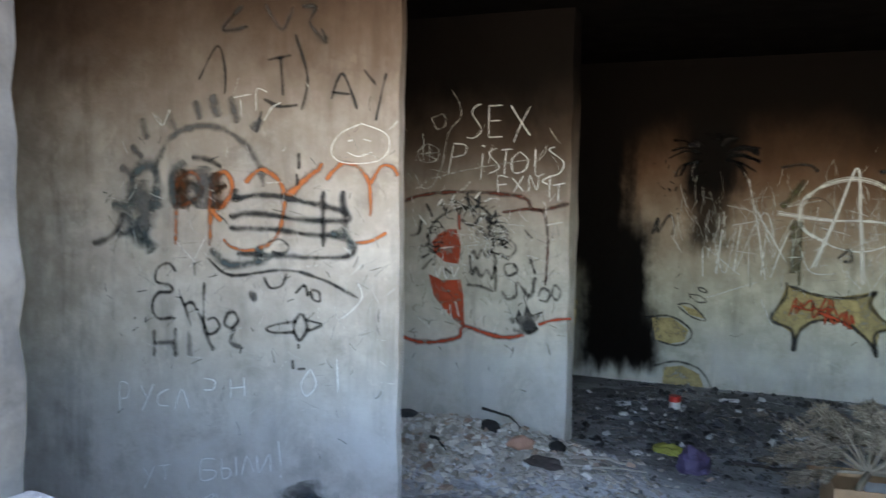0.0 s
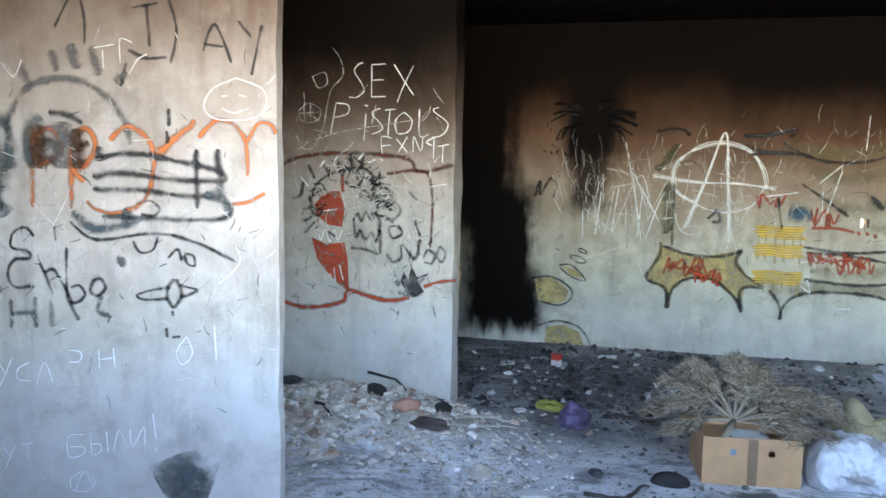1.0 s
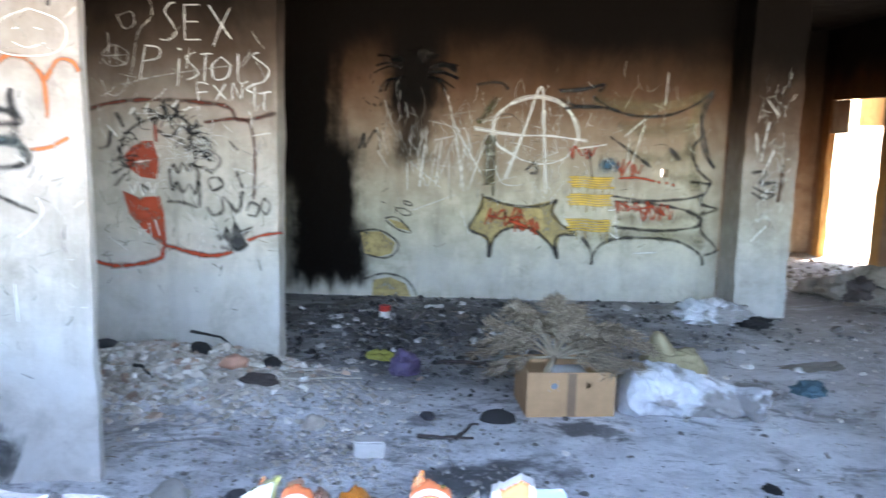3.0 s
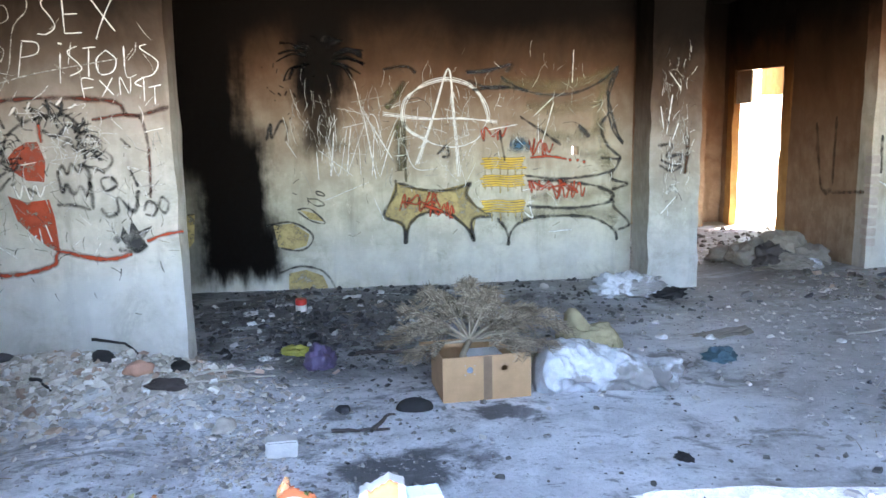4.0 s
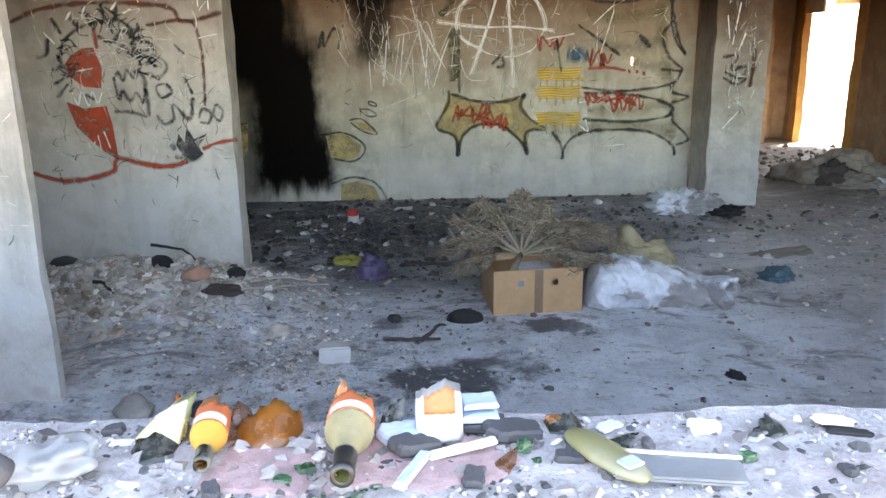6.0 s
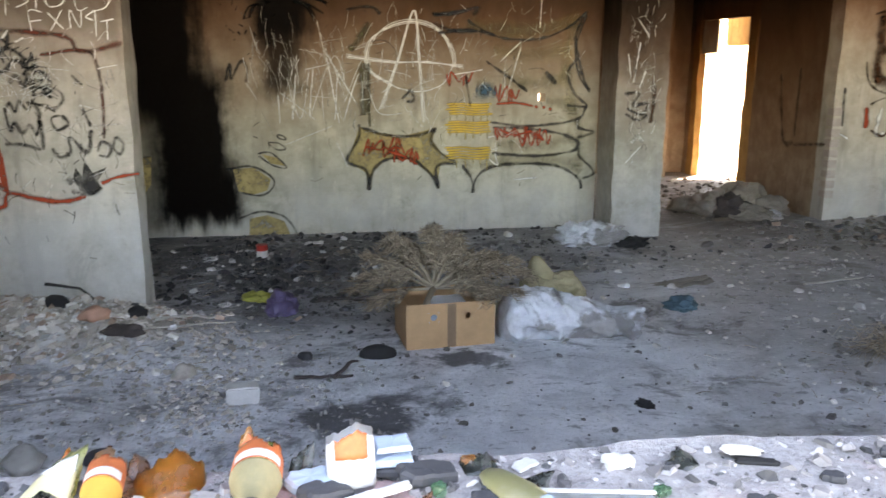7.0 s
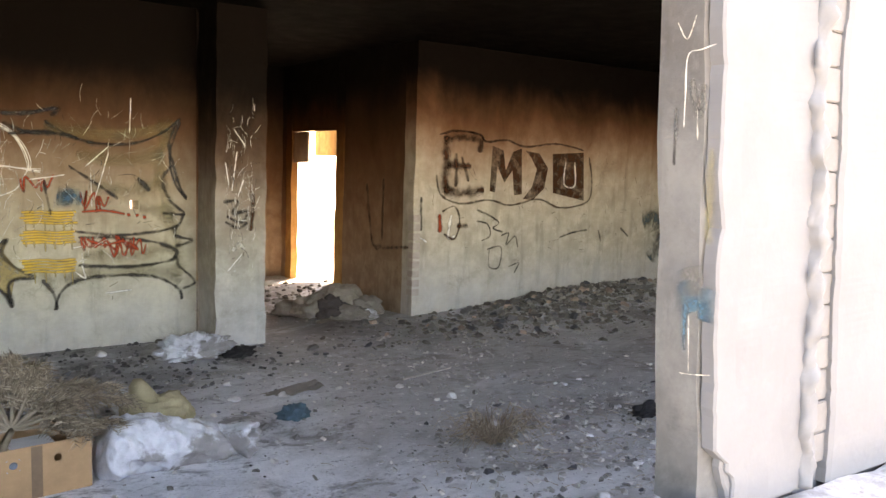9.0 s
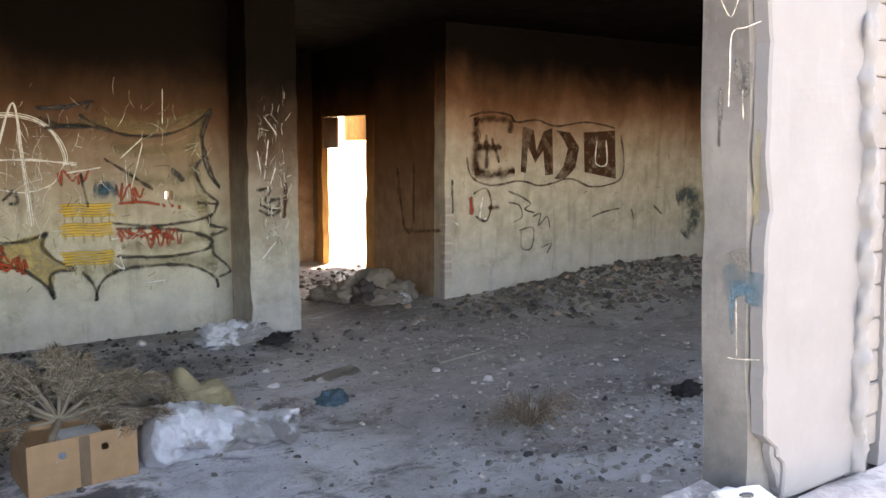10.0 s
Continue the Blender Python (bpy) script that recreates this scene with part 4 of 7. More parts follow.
fill(INK, (-1.666, 0.892), (-1.644, 0.962), (-1.611, 0.903), (-1.590, 1.003), (-1.549, 0.929), (-1.464, 0.961), (-1.524, 0.881), (-1.504, 0.833), (-1.562, 0.791), (-1.634, 0.825))
stroke(INK_FADED, 0.038, (-1.702, 0.898), (-1.674, 0.861))
stroke(INK, 0.031, (-1.681, 0.814), (-1.562, 0.802), (-1.504, 0.844))

with_wall("graffiti_a_in_circle", BACK, "white letter A scratched in a circle")
for off in (0.0, 0.017, -0.014):
    w = 0.017 if off == 0.0 else 0.009
    stroke(CHALK_BOLD, w, (0.250 + off, 1.144), (0.409 + off * 0.5, 1.584), (0.549 + off * 0.3, 1.991), (0.592 + off * 0.6, 1.578), (0.632 + off, 1.023))
    stroke(CHALK_BOLD, w, (-0.051, 1.603 + off), (0.347, 1.551 + off * 0.6), (0.653, 1.551 - off * 0.5), (0.990, 1.510 + off))
    stroke(CHALK_BOLD, w, (0.340, 1.360 + off), (0.166 + off, 1.466), (0.131 + off, 1.618), (0.182 + off, 1.750), (0.333, 1.855 + off), (0.536, 1.898 + off), (0.737, 1.843 + off), (0.851 + off, 1.720), (0.904 + off, 1.569), (0.882, 1.494))
stroke(CHALK, 0.018, (0.882, 1.494), (0.801, 1.360), (0.620, 1.295), (0.415, 1.322), (0.290, 1.397))
stroke(CHALK_BOLD, 0.015, (0.260, 1.287), (0.365, 1.359))

with_wall("graffiti_star", BACK, "pale yellow star shape outlined in black")
fill(YELLOW_PALE, (0.053, 0.987), (0.170, 0.942), (0.426, 0.896), (0.740, 0.972), (0.711, 0.859), (0.786, 0.752), (0.915, 0.653), (0.783, 0.637), (0.753, 0.464), (0.687, 0.546), (0.523, 0.684), (0.289, 0.693), (0.182, 0.593), (0.125, 0.463), (0.103, 0.570), (-0.058, 0.681))
stroke(INK, 0.031, (0.049, 1.008), (0.044, 0.885), (-0.063, 0.681), (0.104, 0.596), (0.128, 0.410))
stroke(INK, 0.032, (0.128, 0.410), (0.166, 0.578), (0.289, 0.688), (0.523, 0.689), (0.702, 0.535), (0.767, 0.415))
stroke(INK, 0.032, (0.767, 0.415), (0.740, 0.597), (0.810, 0.646), (0.930, 0.652), (0.786, 0.742), (0.695, 0.860), (0.739, 0.962))
stroke(INK, 0.031, (0.068, 0.977), (0.323, 0.905), (0.582, 0.906), (0.750, 0.972))
scribble(RED, 0.020, 0.08, 0.86, 0.46, 0.74, 7, 1)
scribble(RED, 0.024, 0.10, 0.80, 0.42, 0.78, 3, 2)
scribble(RED, 0.022, 0.36, 0.77, 0.58, 0.66, 5, 3)
stroke(RED, 0.030, (0.30, 0.76), (0.44, 0.72), (0.57, 0.64))

with_wall("graffiti_yellow_bars", BACK, "three thick bars of yellow paint")
for k, (top, low) in enumerate(((1.19, 1.08), (1.03, 0.92), (0.80, 0.68))):
    for i in range(5):
        z = top + (low - top) * (i + 0.5) / 5
        rag = [0.05 * noise.noise(Vector((k * 3.1 + e, i * 1.7, 0.5))) for e in (0, 9)]
        stroke(YELLOW, 0.021, (0.845 + rag[0], z), (0.97, z + 0.006), (1.10, z - 0.005), (1.235 + rag[1], z + 0.003))
    for u in (0.87, 0.93, 1.01, 1.08, 1.15, 1.21):
        d = 0.07 + 0.09 * noise.noise(Vector((u * 9, k * 2.0, 2.5)))
        stroke(YELLOW_PALE, 0.012, (u, low + 0.02), (u + 0.004, low - max(0.02, d)))

with_wall("graffiti_scratches", BACK, "bundle of long pale scratches")
stroke(CHALK, 0.016, (-0.530, 1.050), (-0.492, 1.453))
stroke(CHALK, 0.015, (-0.386, 1.080), (-0.339, 1.498))
stroke(CHALK, 0.019, (-0.226, 1.629), (-0.124, 1.020))
stroke(CHALK, 0.019, (-0.226, 1.629), (0.036, 1.182))
stroke(CHALK, 0.016, (-0.159, 1.046), (-0.127, 1.491))
stroke(CHALK, 0.016, (-0.082, 1.044), (0.064, 1.455), (0.094, 1.089))
stroke(CHALK, 0.015, (-0.653, 1.277), (-0.644, 1.023))
stroke(CHALK, 0.012, (1.321, 1.555), (1.503, 1.726))
stroke(CHALK, 0.012, (1.362, 1.504), (1.369, 1.223))
stroke(CHALK, 0.012, (1.685, 2.142), (1.674, 1.846))
stroke(CHALK, 0.016, (1.286, 0.838), (1.309, 0.600))
stroke(CHALK, 0.016, (1.218, 0.882), (1.313, 0.899))
stroke(CHALK, 0.016, (1.232, 0.761), (1.322, 0.784))
stroke(CHALK, 0.009, (-0.570, 1.415), (-0.464, 1.058), (-0.375, 1.484))
stroke(CHALK, 0.009, (-0.388, 1.055), (-0.157, 1.602), (-0.045, 1.297))
stroke(CHALK, 0.012, (-0.197, 1.613), (-0.095, 1.324))
stroke(CHALK, 0.009, (-0.075, 1.197), (0.094, 1.569), (0.135, 1.341))
stroke(CHALK, 0.009, (-0.637, 1.292), (-0.337, 1.053))
stroke(CHALK, 0.009, (-0.270, 1.355), (-0.261, 1.050))
stroke(CHALK, 0.009, (-0.483, 1.612), (-0.472, 1.362))
stroke(CHALK, 0.009, (-0.415, 1.485), (-0.211, 1.529))
stroke(CHALK, 0.010, (-0.153, 0.851), (-0.060, 0.629))
stroke(CHALK, 0.009, (-0.187, 0.996), (-0.604, 0.832))
stroke(CHALK, 0.009, (-0.292, 1.902), (-0.232, 1.604))
stroke(CHALK, 0.009, (0.135, 1.341), (0.228, 1.109), (0.433, 1.102))
stroke(CHALK, 0.009, (-0.923, 1.377), (-0.833, 1.223))
stroke(CHALK, 0.012, (-0.496, 1.388), (-0.540, 1.060))

with_wall("graffiti_bubbles", BACK, "yellow thought bubbles outlined in black")
fill(YELLOW_PALE, (-1.076, 0.618), (-0.897, 0.631), (-0.751, 0.526), (-0.783, 0.423), (-0.913, 0.386), (-1.039, 0.418))
stroke(INK, 0.021, (-1.138, 0.610), (-0.922, 0.643), (-0.749, 0.552), (-0.729, 0.457), (-0.837, 0.377), (-1.015, 0.406))
fill(YELLOW_PALE, (-0.823, 0.753), (-0.688, 0.716), (-0.615, 0.641), (-0.742, 0.667))
stroke(INK, 0.015, (-0.853, 0.754), (-0.736, 0.760), (-0.606, 0.630), (-0.718, 0.645), (-0.845, 0.733))
stroke(INK, 0.015, (-0.756, 0.853), (-0.665, 0.845), (-0.606, 0.796), (-0.683, 0.789), (-0.756, 0.843))
stroke(INK, 0.015, (-0.675, 0.922), (-0.625, 0.910), (-0.601, 0.878), (-0.662, 0.891), (-0.675, 0.922))
stroke(INK, 0.021, (-1.046, 0.170), (-0.846, 0.230), (-0.643, 0.178), (-0.547, 0.040), (-0.526, -0.052))
fill(YELLOW_PALE, (-0.954, 0.166), (-0.797, 0.196), (-0.645, 0.136), (-0.578, -0.039), (-0.967, -0.032))
fill(YELLOW_PALE, (-1.946, 0.715), (-1.774, 0.739), (-1.795, 0.491), (-1.910, 0.340), (-1.955, 0.394))
stroke(INK, 0.015, (-1.945, 0.725), (-1.774, 0.739))
stroke(INK, 0.025, (-1.097, 1.383), (-1.052, 1.531), (-1.046, 1.406), (-0.961, 1.553), (-0.905, 1.501), (-0.923, 1.377))

with_wall("graffiti_flames", BACK, "black outlined tongues with red and blue dabs")
for pts in (((1.02, 1.88), (1.4, 1.82), (1.8, 1.86), (2.04, 1.95)), ((1.25, 1.66), (1.6, 1.62), (1.95, 1.68)), ((1.35, 1.40), (1.7, 1.36), (1.98, 1.45)), ((1.75, 1.20), (2.05, 1.16)),
            ((1.3, 0.82), (1.7, 0.80), (2.02, 0.88)), ((1.15, 0.62), (1.5, 0.67), (1.9, 0.66), (2.1, 0.55)), ((0.98, 0.72), (1.07, 0.52)), ((2.0, 1.9), (1.93, 1.5), (2.05, 1.0), (2.08, 0.6))):
    stroke(OLIVE_WASH, 0.10, *pts)
stroke(INK, 0.029, (-0.038, 1.993), (0.163, 2.017), (0.261, 1.960))
stroke(INK, 0.030, (0.705, 1.962), (0.918, 1.976), (1.122, 2.020), (1.070, 1.952))
stroke(INK, 0.030, (0.761, 1.798), (1.017, 1.825), (1.272, 1.783))
stroke(INK, 0.025, (1.019, 1.914), (1.170, 1.820), (1.375, 1.755), (1.684, 1.756), (1.943, 1.863), (2.098, 1.993))
stroke(INK, 0.030, (2.087, 1.984), (2.006, 1.786), (2.038, 1.584), (2.102, 1.378), (2.155, 1.299))
stroke(INK, 0.025, (2.027, 1.584), (1.944, 1.460), (2.008, 1.278), (2.130, 1.161), (1.945, 1.167))
stroke(INK, 0.026, (2.130, 1.161), (2.052, 1.044), (1.734, 0.988), (1.471, 0.987), (1.236, 1.022))
stroke(INK, 0.026, (2.052, 1.044), (2.063, 0.966), (2.201, 0.919), (2.053, 0.872))
stroke(INK, 0.026, (1.261, 0.969), (1.576, 0.957), (1.893, 0.909), (2.063, 0.835), (2.042, 0.767))
stroke(INK, 0.026, (1.258, 0.734), (1.681, 0.707), (1.947, 0.734), (2.064, 0.766), (2.080, 0.702), (2.226, 0.548), (2.119, 0.488))
stroke(INK, 0.026, (0.983, 0.629), (1.070, 0.504), (1.083, 0.370))
stroke(INK, 0.027, (1.083, 0.370), (1.123, 0.518), (1.283, 0.617), (1.601, 0.636), (1.894, 0.603), (2.082, 0.489), (2.109, 0.392))
stroke(INK, 0.005, (1.579, 1.487), (1.709, 1.493), (1.814, 1.398))
stroke(INK, 0.036, (1.735, 1.466), (1.840, 1.361))
stroke(INK, 0.025, (1.192, 1.560), (1.423, 1.400), (1.578, 1.293))
scribble(RED, 0.018, 0.84, 1.36, 1.08, 1.47, 4, 4)
scribble(RED, 0.018, 1.27, 1.20, 1.50, 1.33, 5, 5)
stroke(RED, 0.024, (1.29, 1.18), (1.47, 1.19), (1.63, 1.16))
for u, z in ((1.66, 1.15), (1.73, 1.145), (1.79, 1.13)):
    stroke(RED, 0.030, (u - 0.012, z), (u + 0.014, z + 0.006))
scribble(RED, 0.020, 1.28, 0.87, 1.70, 0.96, 8, 6)
scribble(RED, 0.016, 1.50, 0.82, 1.80, 0.92, 5, 7)
stroke(RED, 0.024, (1.32, 0.95), (1.47, 0.90), (1.62, 0.93), (1.74, 0.85))
stroke(BLUE, 0.092, (1.136, 1.318), (1.292, 1.292))
stroke(INK, 0.031, (0.438, 1.230), (0.517, 1.303), (0.540, 1.216), (0.478, 1.203))
stroke(INK, 0.005, (0.151, 1.717), (0.278, 1.738), (0.376, 1.660), (0.397, 1.534))
stroke(GREEN_DARK, 0.060, (-0.014, 1.647), (0.103, 1.792), (0.158, 1.889))
stroke(GREEN_DARK, 0.090, (0.093, 1.544), (0.099, 1.088))
stroke(INK, 0.020, (1.009, 1.439), (1.056, 1.157))
stroke(GREEN_DARK, 0.030, (0.143, 1.542), (0.146, 0.984))
stroke(CHALK, 0.015, (1.396, 1.299), (1.503, 1.676))
stroke(CHALK, 0.015, (0.906, 1.442), (1.165, 1.485))
stroke(CHALK, 0.021, (1.467, 0.488), (1.680, 0.506))
stroke(CHALK, 0.021, (1.231, 0.682), (1.309, 0.627), (1.284, 0.733))
stroke(BLUE, 0.123, (1.100, 1.304), (1.224, 1.290))
stroke(INK, 0.025, (0.715, 1.952), (0.867, 1.958), (1.112, 2.020))
stroke(INK, 0.030, (0.723, 1.883), (0.915, 1.818), (1.170, 1.820))
stroke(INK, 0.020, (2.098, 1.963), (2.006, 1.686), (2.049, 1.431), (2.155, 1.284))

with_wall("graffiti_palm_splash", BACK, "black sprayed palm head with side fronds")
rng = random.Random(31)
for i in range(34):
    a = rng.uniform(-0.6, 3.75)
    r0, r1 = rng.uniform(0.10, 0.20), rng.uniform(0.22, 0.29) + (0.12 if abs(math.cos(a)) > 0.85 else 0.0)
    b = a - math.copysign(rng.uniform(0.05, 0.25), math.cos(a))
    stroke(SOOT_INK, rng.uniform(0.014, 0.026), (-0.59 + r0 * math.cos(a), 2.10 + r0 * 0.8 * math.sin(a)), (-0.59 + (r0 + r1) / 2 * math.cos(a), 2.11 + (r0 + r1) / 2 * 0.8 * math.sin(a)), (-0.59 + r1 * math.cos(b), 2.10 + r1 * 0.8 * math.sin(b)))
for i in range(24):
    u, z = rng.gauss(-0.85, 0.14), rng.uniform(1.55, 2.1)
    stroke(SOOT_INK, rng.uniform(0.008, 0.016), (u, z), (u + rng.uniform(-0.05, 0.05), z + rng.uniform(-0.02, 0.05)))

with_wall("graffiti_brown_letters", RIGHT, "faded brown block letters in an outline")
stroke(BROWN, 0.096, (4.959, 1.976), (4.968, 1.663), (4.954, 1.359))
stroke(BROWN, 0.084, (4.930, 1.940), (5.167, 1.968), (5.411, 1.948), (5.420, 1.812))
stroke(BROWN, 0.073, (4.983, 1.651), (5.306, 1.663))
stroke(BROWN, 0.098, (4.947, 1.383), (5.209, 1.366), (5.495, 1.399))
stroke(BROWN, 0.037, (5.168, 1.761), (5.277, 1.490))
stroke(BROWN, 0.049, (5.093, 1.797), (5.110, 1.430))
fill(BROWN, (5.592, 1.895), (5.752, 1.853), (5.796, 1.625), (5.890, 1.836), (6.021, 1.882), (6.048, 1.352), (5.932, 1.341), (5.894, 1.625), (5.782, 1.485), (5.674, 1.663), (5.654, 1.372), (5.574, 1.386))
fill(BROWN, (6.080, 1.857), (6.292, 1.833), (6.435, 1.664), (6.388, 1.426), (6.219, 1.284), (6.066, 1.300), (6.199, 1.441), (6.262, 1.644), (6.174, 1.774))
fill(BROWN, (6.500, 1.835), (7.004, 1.867), (7.042, 1.280), (6.530, 1.371))
stroke(CHALK, 0.033, (6.716, 1.744), (6.706, 1.476), (6.879, 1.461), (6.861, 1.745))
stroke(BROWN, 0.024, (4.872, 1.987), (5.092, 2.039), (5.395, 2.016), (5.512, 1.937), (5.790, 1.967), (6.079, 1.902), (6.550, 1.955), (7.003, 1.895))
stroke(BROWN, 0.024, (4.844, 1.554), (4.910, 1.341), (5.172, 1.243), (5.560, 1.285), (5.884, 1.226), (6.305, 1.295), (6.660, 1.193), (7.099, 1.265), (7.166, 1.506), (7.099, 1.814))

with_wall("graffiti_small_tags", RIGHT, "small dark tags with a dab of red")
stroke(RED, 0.055, (4.896, 1.128), (4.919, 0.930))
stroke(CHALK, 0.050, (5.060, 1.122), (5.023, 0.876), (5.114, 0.884))
stroke(BROWN, 0.025, (4.933, 1.157), (5.097, 1.214), (5.173, 1.056), (5.114, 0.859), (4.963, 0.909))
stroke(BROWN, 0.044, (5.136, 0.995), (5.289, 1.002))
stroke(GREEN_DARK, 0.025, (5.404, 1.175), (5.602, 1.105))
stroke(INK, 0.019, (5.405, 1.048), (5.563, 1.011), (5.605, 0.881), (5.486, 0.822))
stroke(INK, 0.019, (5.602, 1.105), (5.724, 1.024), (5.644, 0.963), (5.791, 0.918))
stroke(INK, 0.019, (5.767, 0.874), (5.873, 0.901), (5.851, 0.772), (5.974, 0.864), (6.018, 0.731))
stroke(INK, 0.019, (5.567, 0.722), (5.769, 0.744), (5.748, 0.516), (5.609, 0.525), (5.599, 0.720))
stroke(INK, 0.020, (5.896, 0.507), (6.047, 0.550), (5.981, 0.435))
stroke(INK, 0.021, (6.670, 0.833), (6.897, 0.892), (7.130, 0.917))
stroke(INK, 0.021, (7.322, 0.910), (7.375, 0.766))
stroke(INK, 0.029, (7.716, 0.930), (7.873, 0.816))
stroke(INK, 0.030, (4.657, 1.316), (4.671, 0.953))
stroke(TEAL, 0.249, (8.122, 1.025), (8.386, 1.054), (8.509, 0.789), (8.307, 0.499))
stroke(CHALK, 0.024, (4.657, 0.881), (4.743, 0.828))

with_wall("graffiti_column_scratches", COLUMN, "pale scratches and dark scribbles")
stroke(INK, 0.025, (2.336, 1.287), (2.466, 1.295), (2.417, 1.188), (2.548, 1.210), (2.498, 1.112), (2.365, 1.164))
stroke(INK, 0.025, (2.351, 1.115), (2.473, 1.063), (2.551, 1.111))
stroke(BROWN, 0.039, (2.583, 1.407), (2.600, 1.234), (2.580, 1.036))
stroke(CHALK, 0.014, (2.353, 1.626), (2.384, 1.433))
stroke(CHALK, 0.014, (2.454, 1.722), (2.411, 1.384))
stroke(CHALK, 0.020, (2.465, 1.335), (2.513, 1.481))
stroke(CHALK_FAINT, 0.05, (2.425, 0.860), (2.475, 0.930), (2.520, 0.870))
stroke(CHALK, 0.015, (2.377, 0.687), (2.506, 0.836))
stroke(CHALK, 0.014, (2.530, 1.770), (2.423, 1.912))

with_wall("graffiti_jamb_marks", JAMB, "thin white square and blue and yellow smears")
stroke(CHALK, 0.005, (1.077, 1.767), (1.074, 1.840), (1.069, 1.908), (1.036, 1.917), (1.003, 1.924))
stroke(CHALK_FAINT, 0.004, (1.077, 1.248), (1.040, 1.252), (0.998, 1.261))
stroke(CHALK_FAINT, 0.004, (1.055, 1.376), (1.054, 1.310), (1.053, 1.256))
stroke(CHALK_FAINT, 0.005, (1.096, 1.975), (1.072, 1.940), (1.050, 1.985))
stroke(INK_FADED, 0.016, (1.058, 1.860), (1.048, 1.810), (1.036, 1.795), (1.030, 1.850))
stroke(CHALK_FAINT, 0.004, (1.044, 1.800), (1.042, 1.740))
stroke(INK, 0.009, (1.097, 1.805), (1.098, 1.760), (1.101, 1.688))
stroke(INK_FADED, 0.012, (1.096, 1.800), (1.097, 1.740))
stroke(OLIVE_WASH, 0.016, (1.008, 1.721), (1.008, 1.640), (1.012, 1.533))
stroke(BLUE, 0.050, (1.062, 1.452), (1.050, 1.415), (1.036, 1.390))
stroke(BLUE, 0.036, (1.010, 1.440), (1.010, 1.405), (1.012, 1.370))
stroke(INK_FADED, 0.045, (1.056, 1.480), (1.046, 1.450), (1.040, 1.420))
stroke(BLUE, 0.012, (1.064, 1.400), (1.066, 1.350), (1.066, 1.300))
stroke(BLUE, 0.020, (1.020, 1.410), (1.018, 1.370))
stroke(INK, 0.003, (1.025, 1.436), (1.012, 1.437))

with_wall("graffiti_passage_letter", PASSAGE, "large faded brown letter")
stroke(BROWN_FAINT, 0.053, (8.231, 1.418), (8.078, 0.767), (7.853, 0.720))
stroke(BROWN_FAINT, 0.052, (7.852, 0.785), (7.844, 1.488))
stroke(BROWN_FAINT, 0.039, (7.853, 0.707), (7.276, 0.769))
finish_layer()


def scratches(name, wall, label, count, u0, u1, z0, z1, seed, lean=0.3, size=0.16, colors=(CHALK_FAINT, CHALK_FAINT, CHALK)):
    """Many fine scratched lines strewn over a patch of wall."""
    rng = random.Random(seed)
    with_wall(name, wall, label)
    for _ in range(count):
        u, z, h = rng.uniform(u0, u1), rng.triangular(z0, z1), size * rng.uniform(0.25, 1.0)
        a = rng.gauss(0, lean) + (1.4 if rng.random() < 0.2 else 0)
        du, dz = math.sin(a) * h, math.cos(a) * h
        du = min(max(du, u0 - 0.04 - u), u1 + 0.04 - u)
        b = rng.uniform(-0.15, 0.15) * h
        stroke(rng.choice(colors), rng.uniform(0.0025, 0.0065), (u, z), (u + du * 0.5 + b, z + dz * 0.5), (u + du, z + dz))


scratches("fine_scratches", BACK, "fine pale scratches all over the burnt wall", 190, -0.9, 0.75, 0.75, 1.9, 1, 0.3, 0.30)
scratches("fine_scratches", BACK, "fine pale scratches on the wall", 153, 0.5, 2.1, 0.5, 2.2, 2, 0.6, 0.16)
scratches("dark_scuffs", BACK, "small dark scuffs and drips", 119, -0.9, 2.1, 0.3, 2.1, 3, 0.8, 0.10, (INK, INK_FADED, GREEN_DARK))
scratches("fine_scratches", PIER, "fine pale scratches on the wall end", 119, -2.5, -1.35, 0.6, 2.2, 4, 0.7, 0.14)
scratches("dark_scuffs", PIER, "small dark scuffs and scribbles", 102, -2.5, -1.35, 0.4, 1.8, 5, 0.8, 0.09, (INK, INK_FADED))
scratches("fine_scratches", NEAR, "fine pale scratches on the partition", 153, -1.7, -0.05, 0.3, 2.3, 6, 0.9, 0.13)
scratches("dark_scuffs", NEAR, "small dark scuffs and drips", 102, -1.7, -0.05, 0.3, 2.3, 7, 0.8, 0.08, (INK_FADED, TEAL))
scratches("fine_scratches", COLUMN, "fine pale scratches on the column", 119, 2.36, 2.62, 0.5, 2.2, 8, 0.25, 0.13)
scratches("dark_scuffs", COLUMN, "brown and dark scuffs on the column", 68, 2.36, 2.62, 0.7, 2.2, 9, 0.25, 0.12, (BROWN, INK_FADED))
scratches("dark_scuffs", RIGHT, "small dark scuffs on the wall", 85, 4.7, 8.5, 0.5, 2.0, 10, 0.8, 0.10, (INK_FADED, BROWN))

# spiky hair of the heart's face, scribbled over again and again
rng = random.Random(44)
with_wall("graffiti_scribble", PIER, "dense black spikes with white scribbles over them")
for i in range(46):
    a, r = rng.uniform(-0.4, 3.5), rng.uniform(0.17, 0.23)
    q = a + rng.uniform(-0.3, 0.3)
    stroke(INK, rng.uniform(0.007, 0.013), (-2.02 + r * math.cos(a), 1.40 + r * math.sin(a)), (-2.02 + (r + 0.04) * math.cos(q), 1.40 + (r + 0.05) * math.sin(q)),
           (-2.02 + (r + 0.10) * math.cos(a), 1.40 + (r + 0.10) * math.sin(a)))
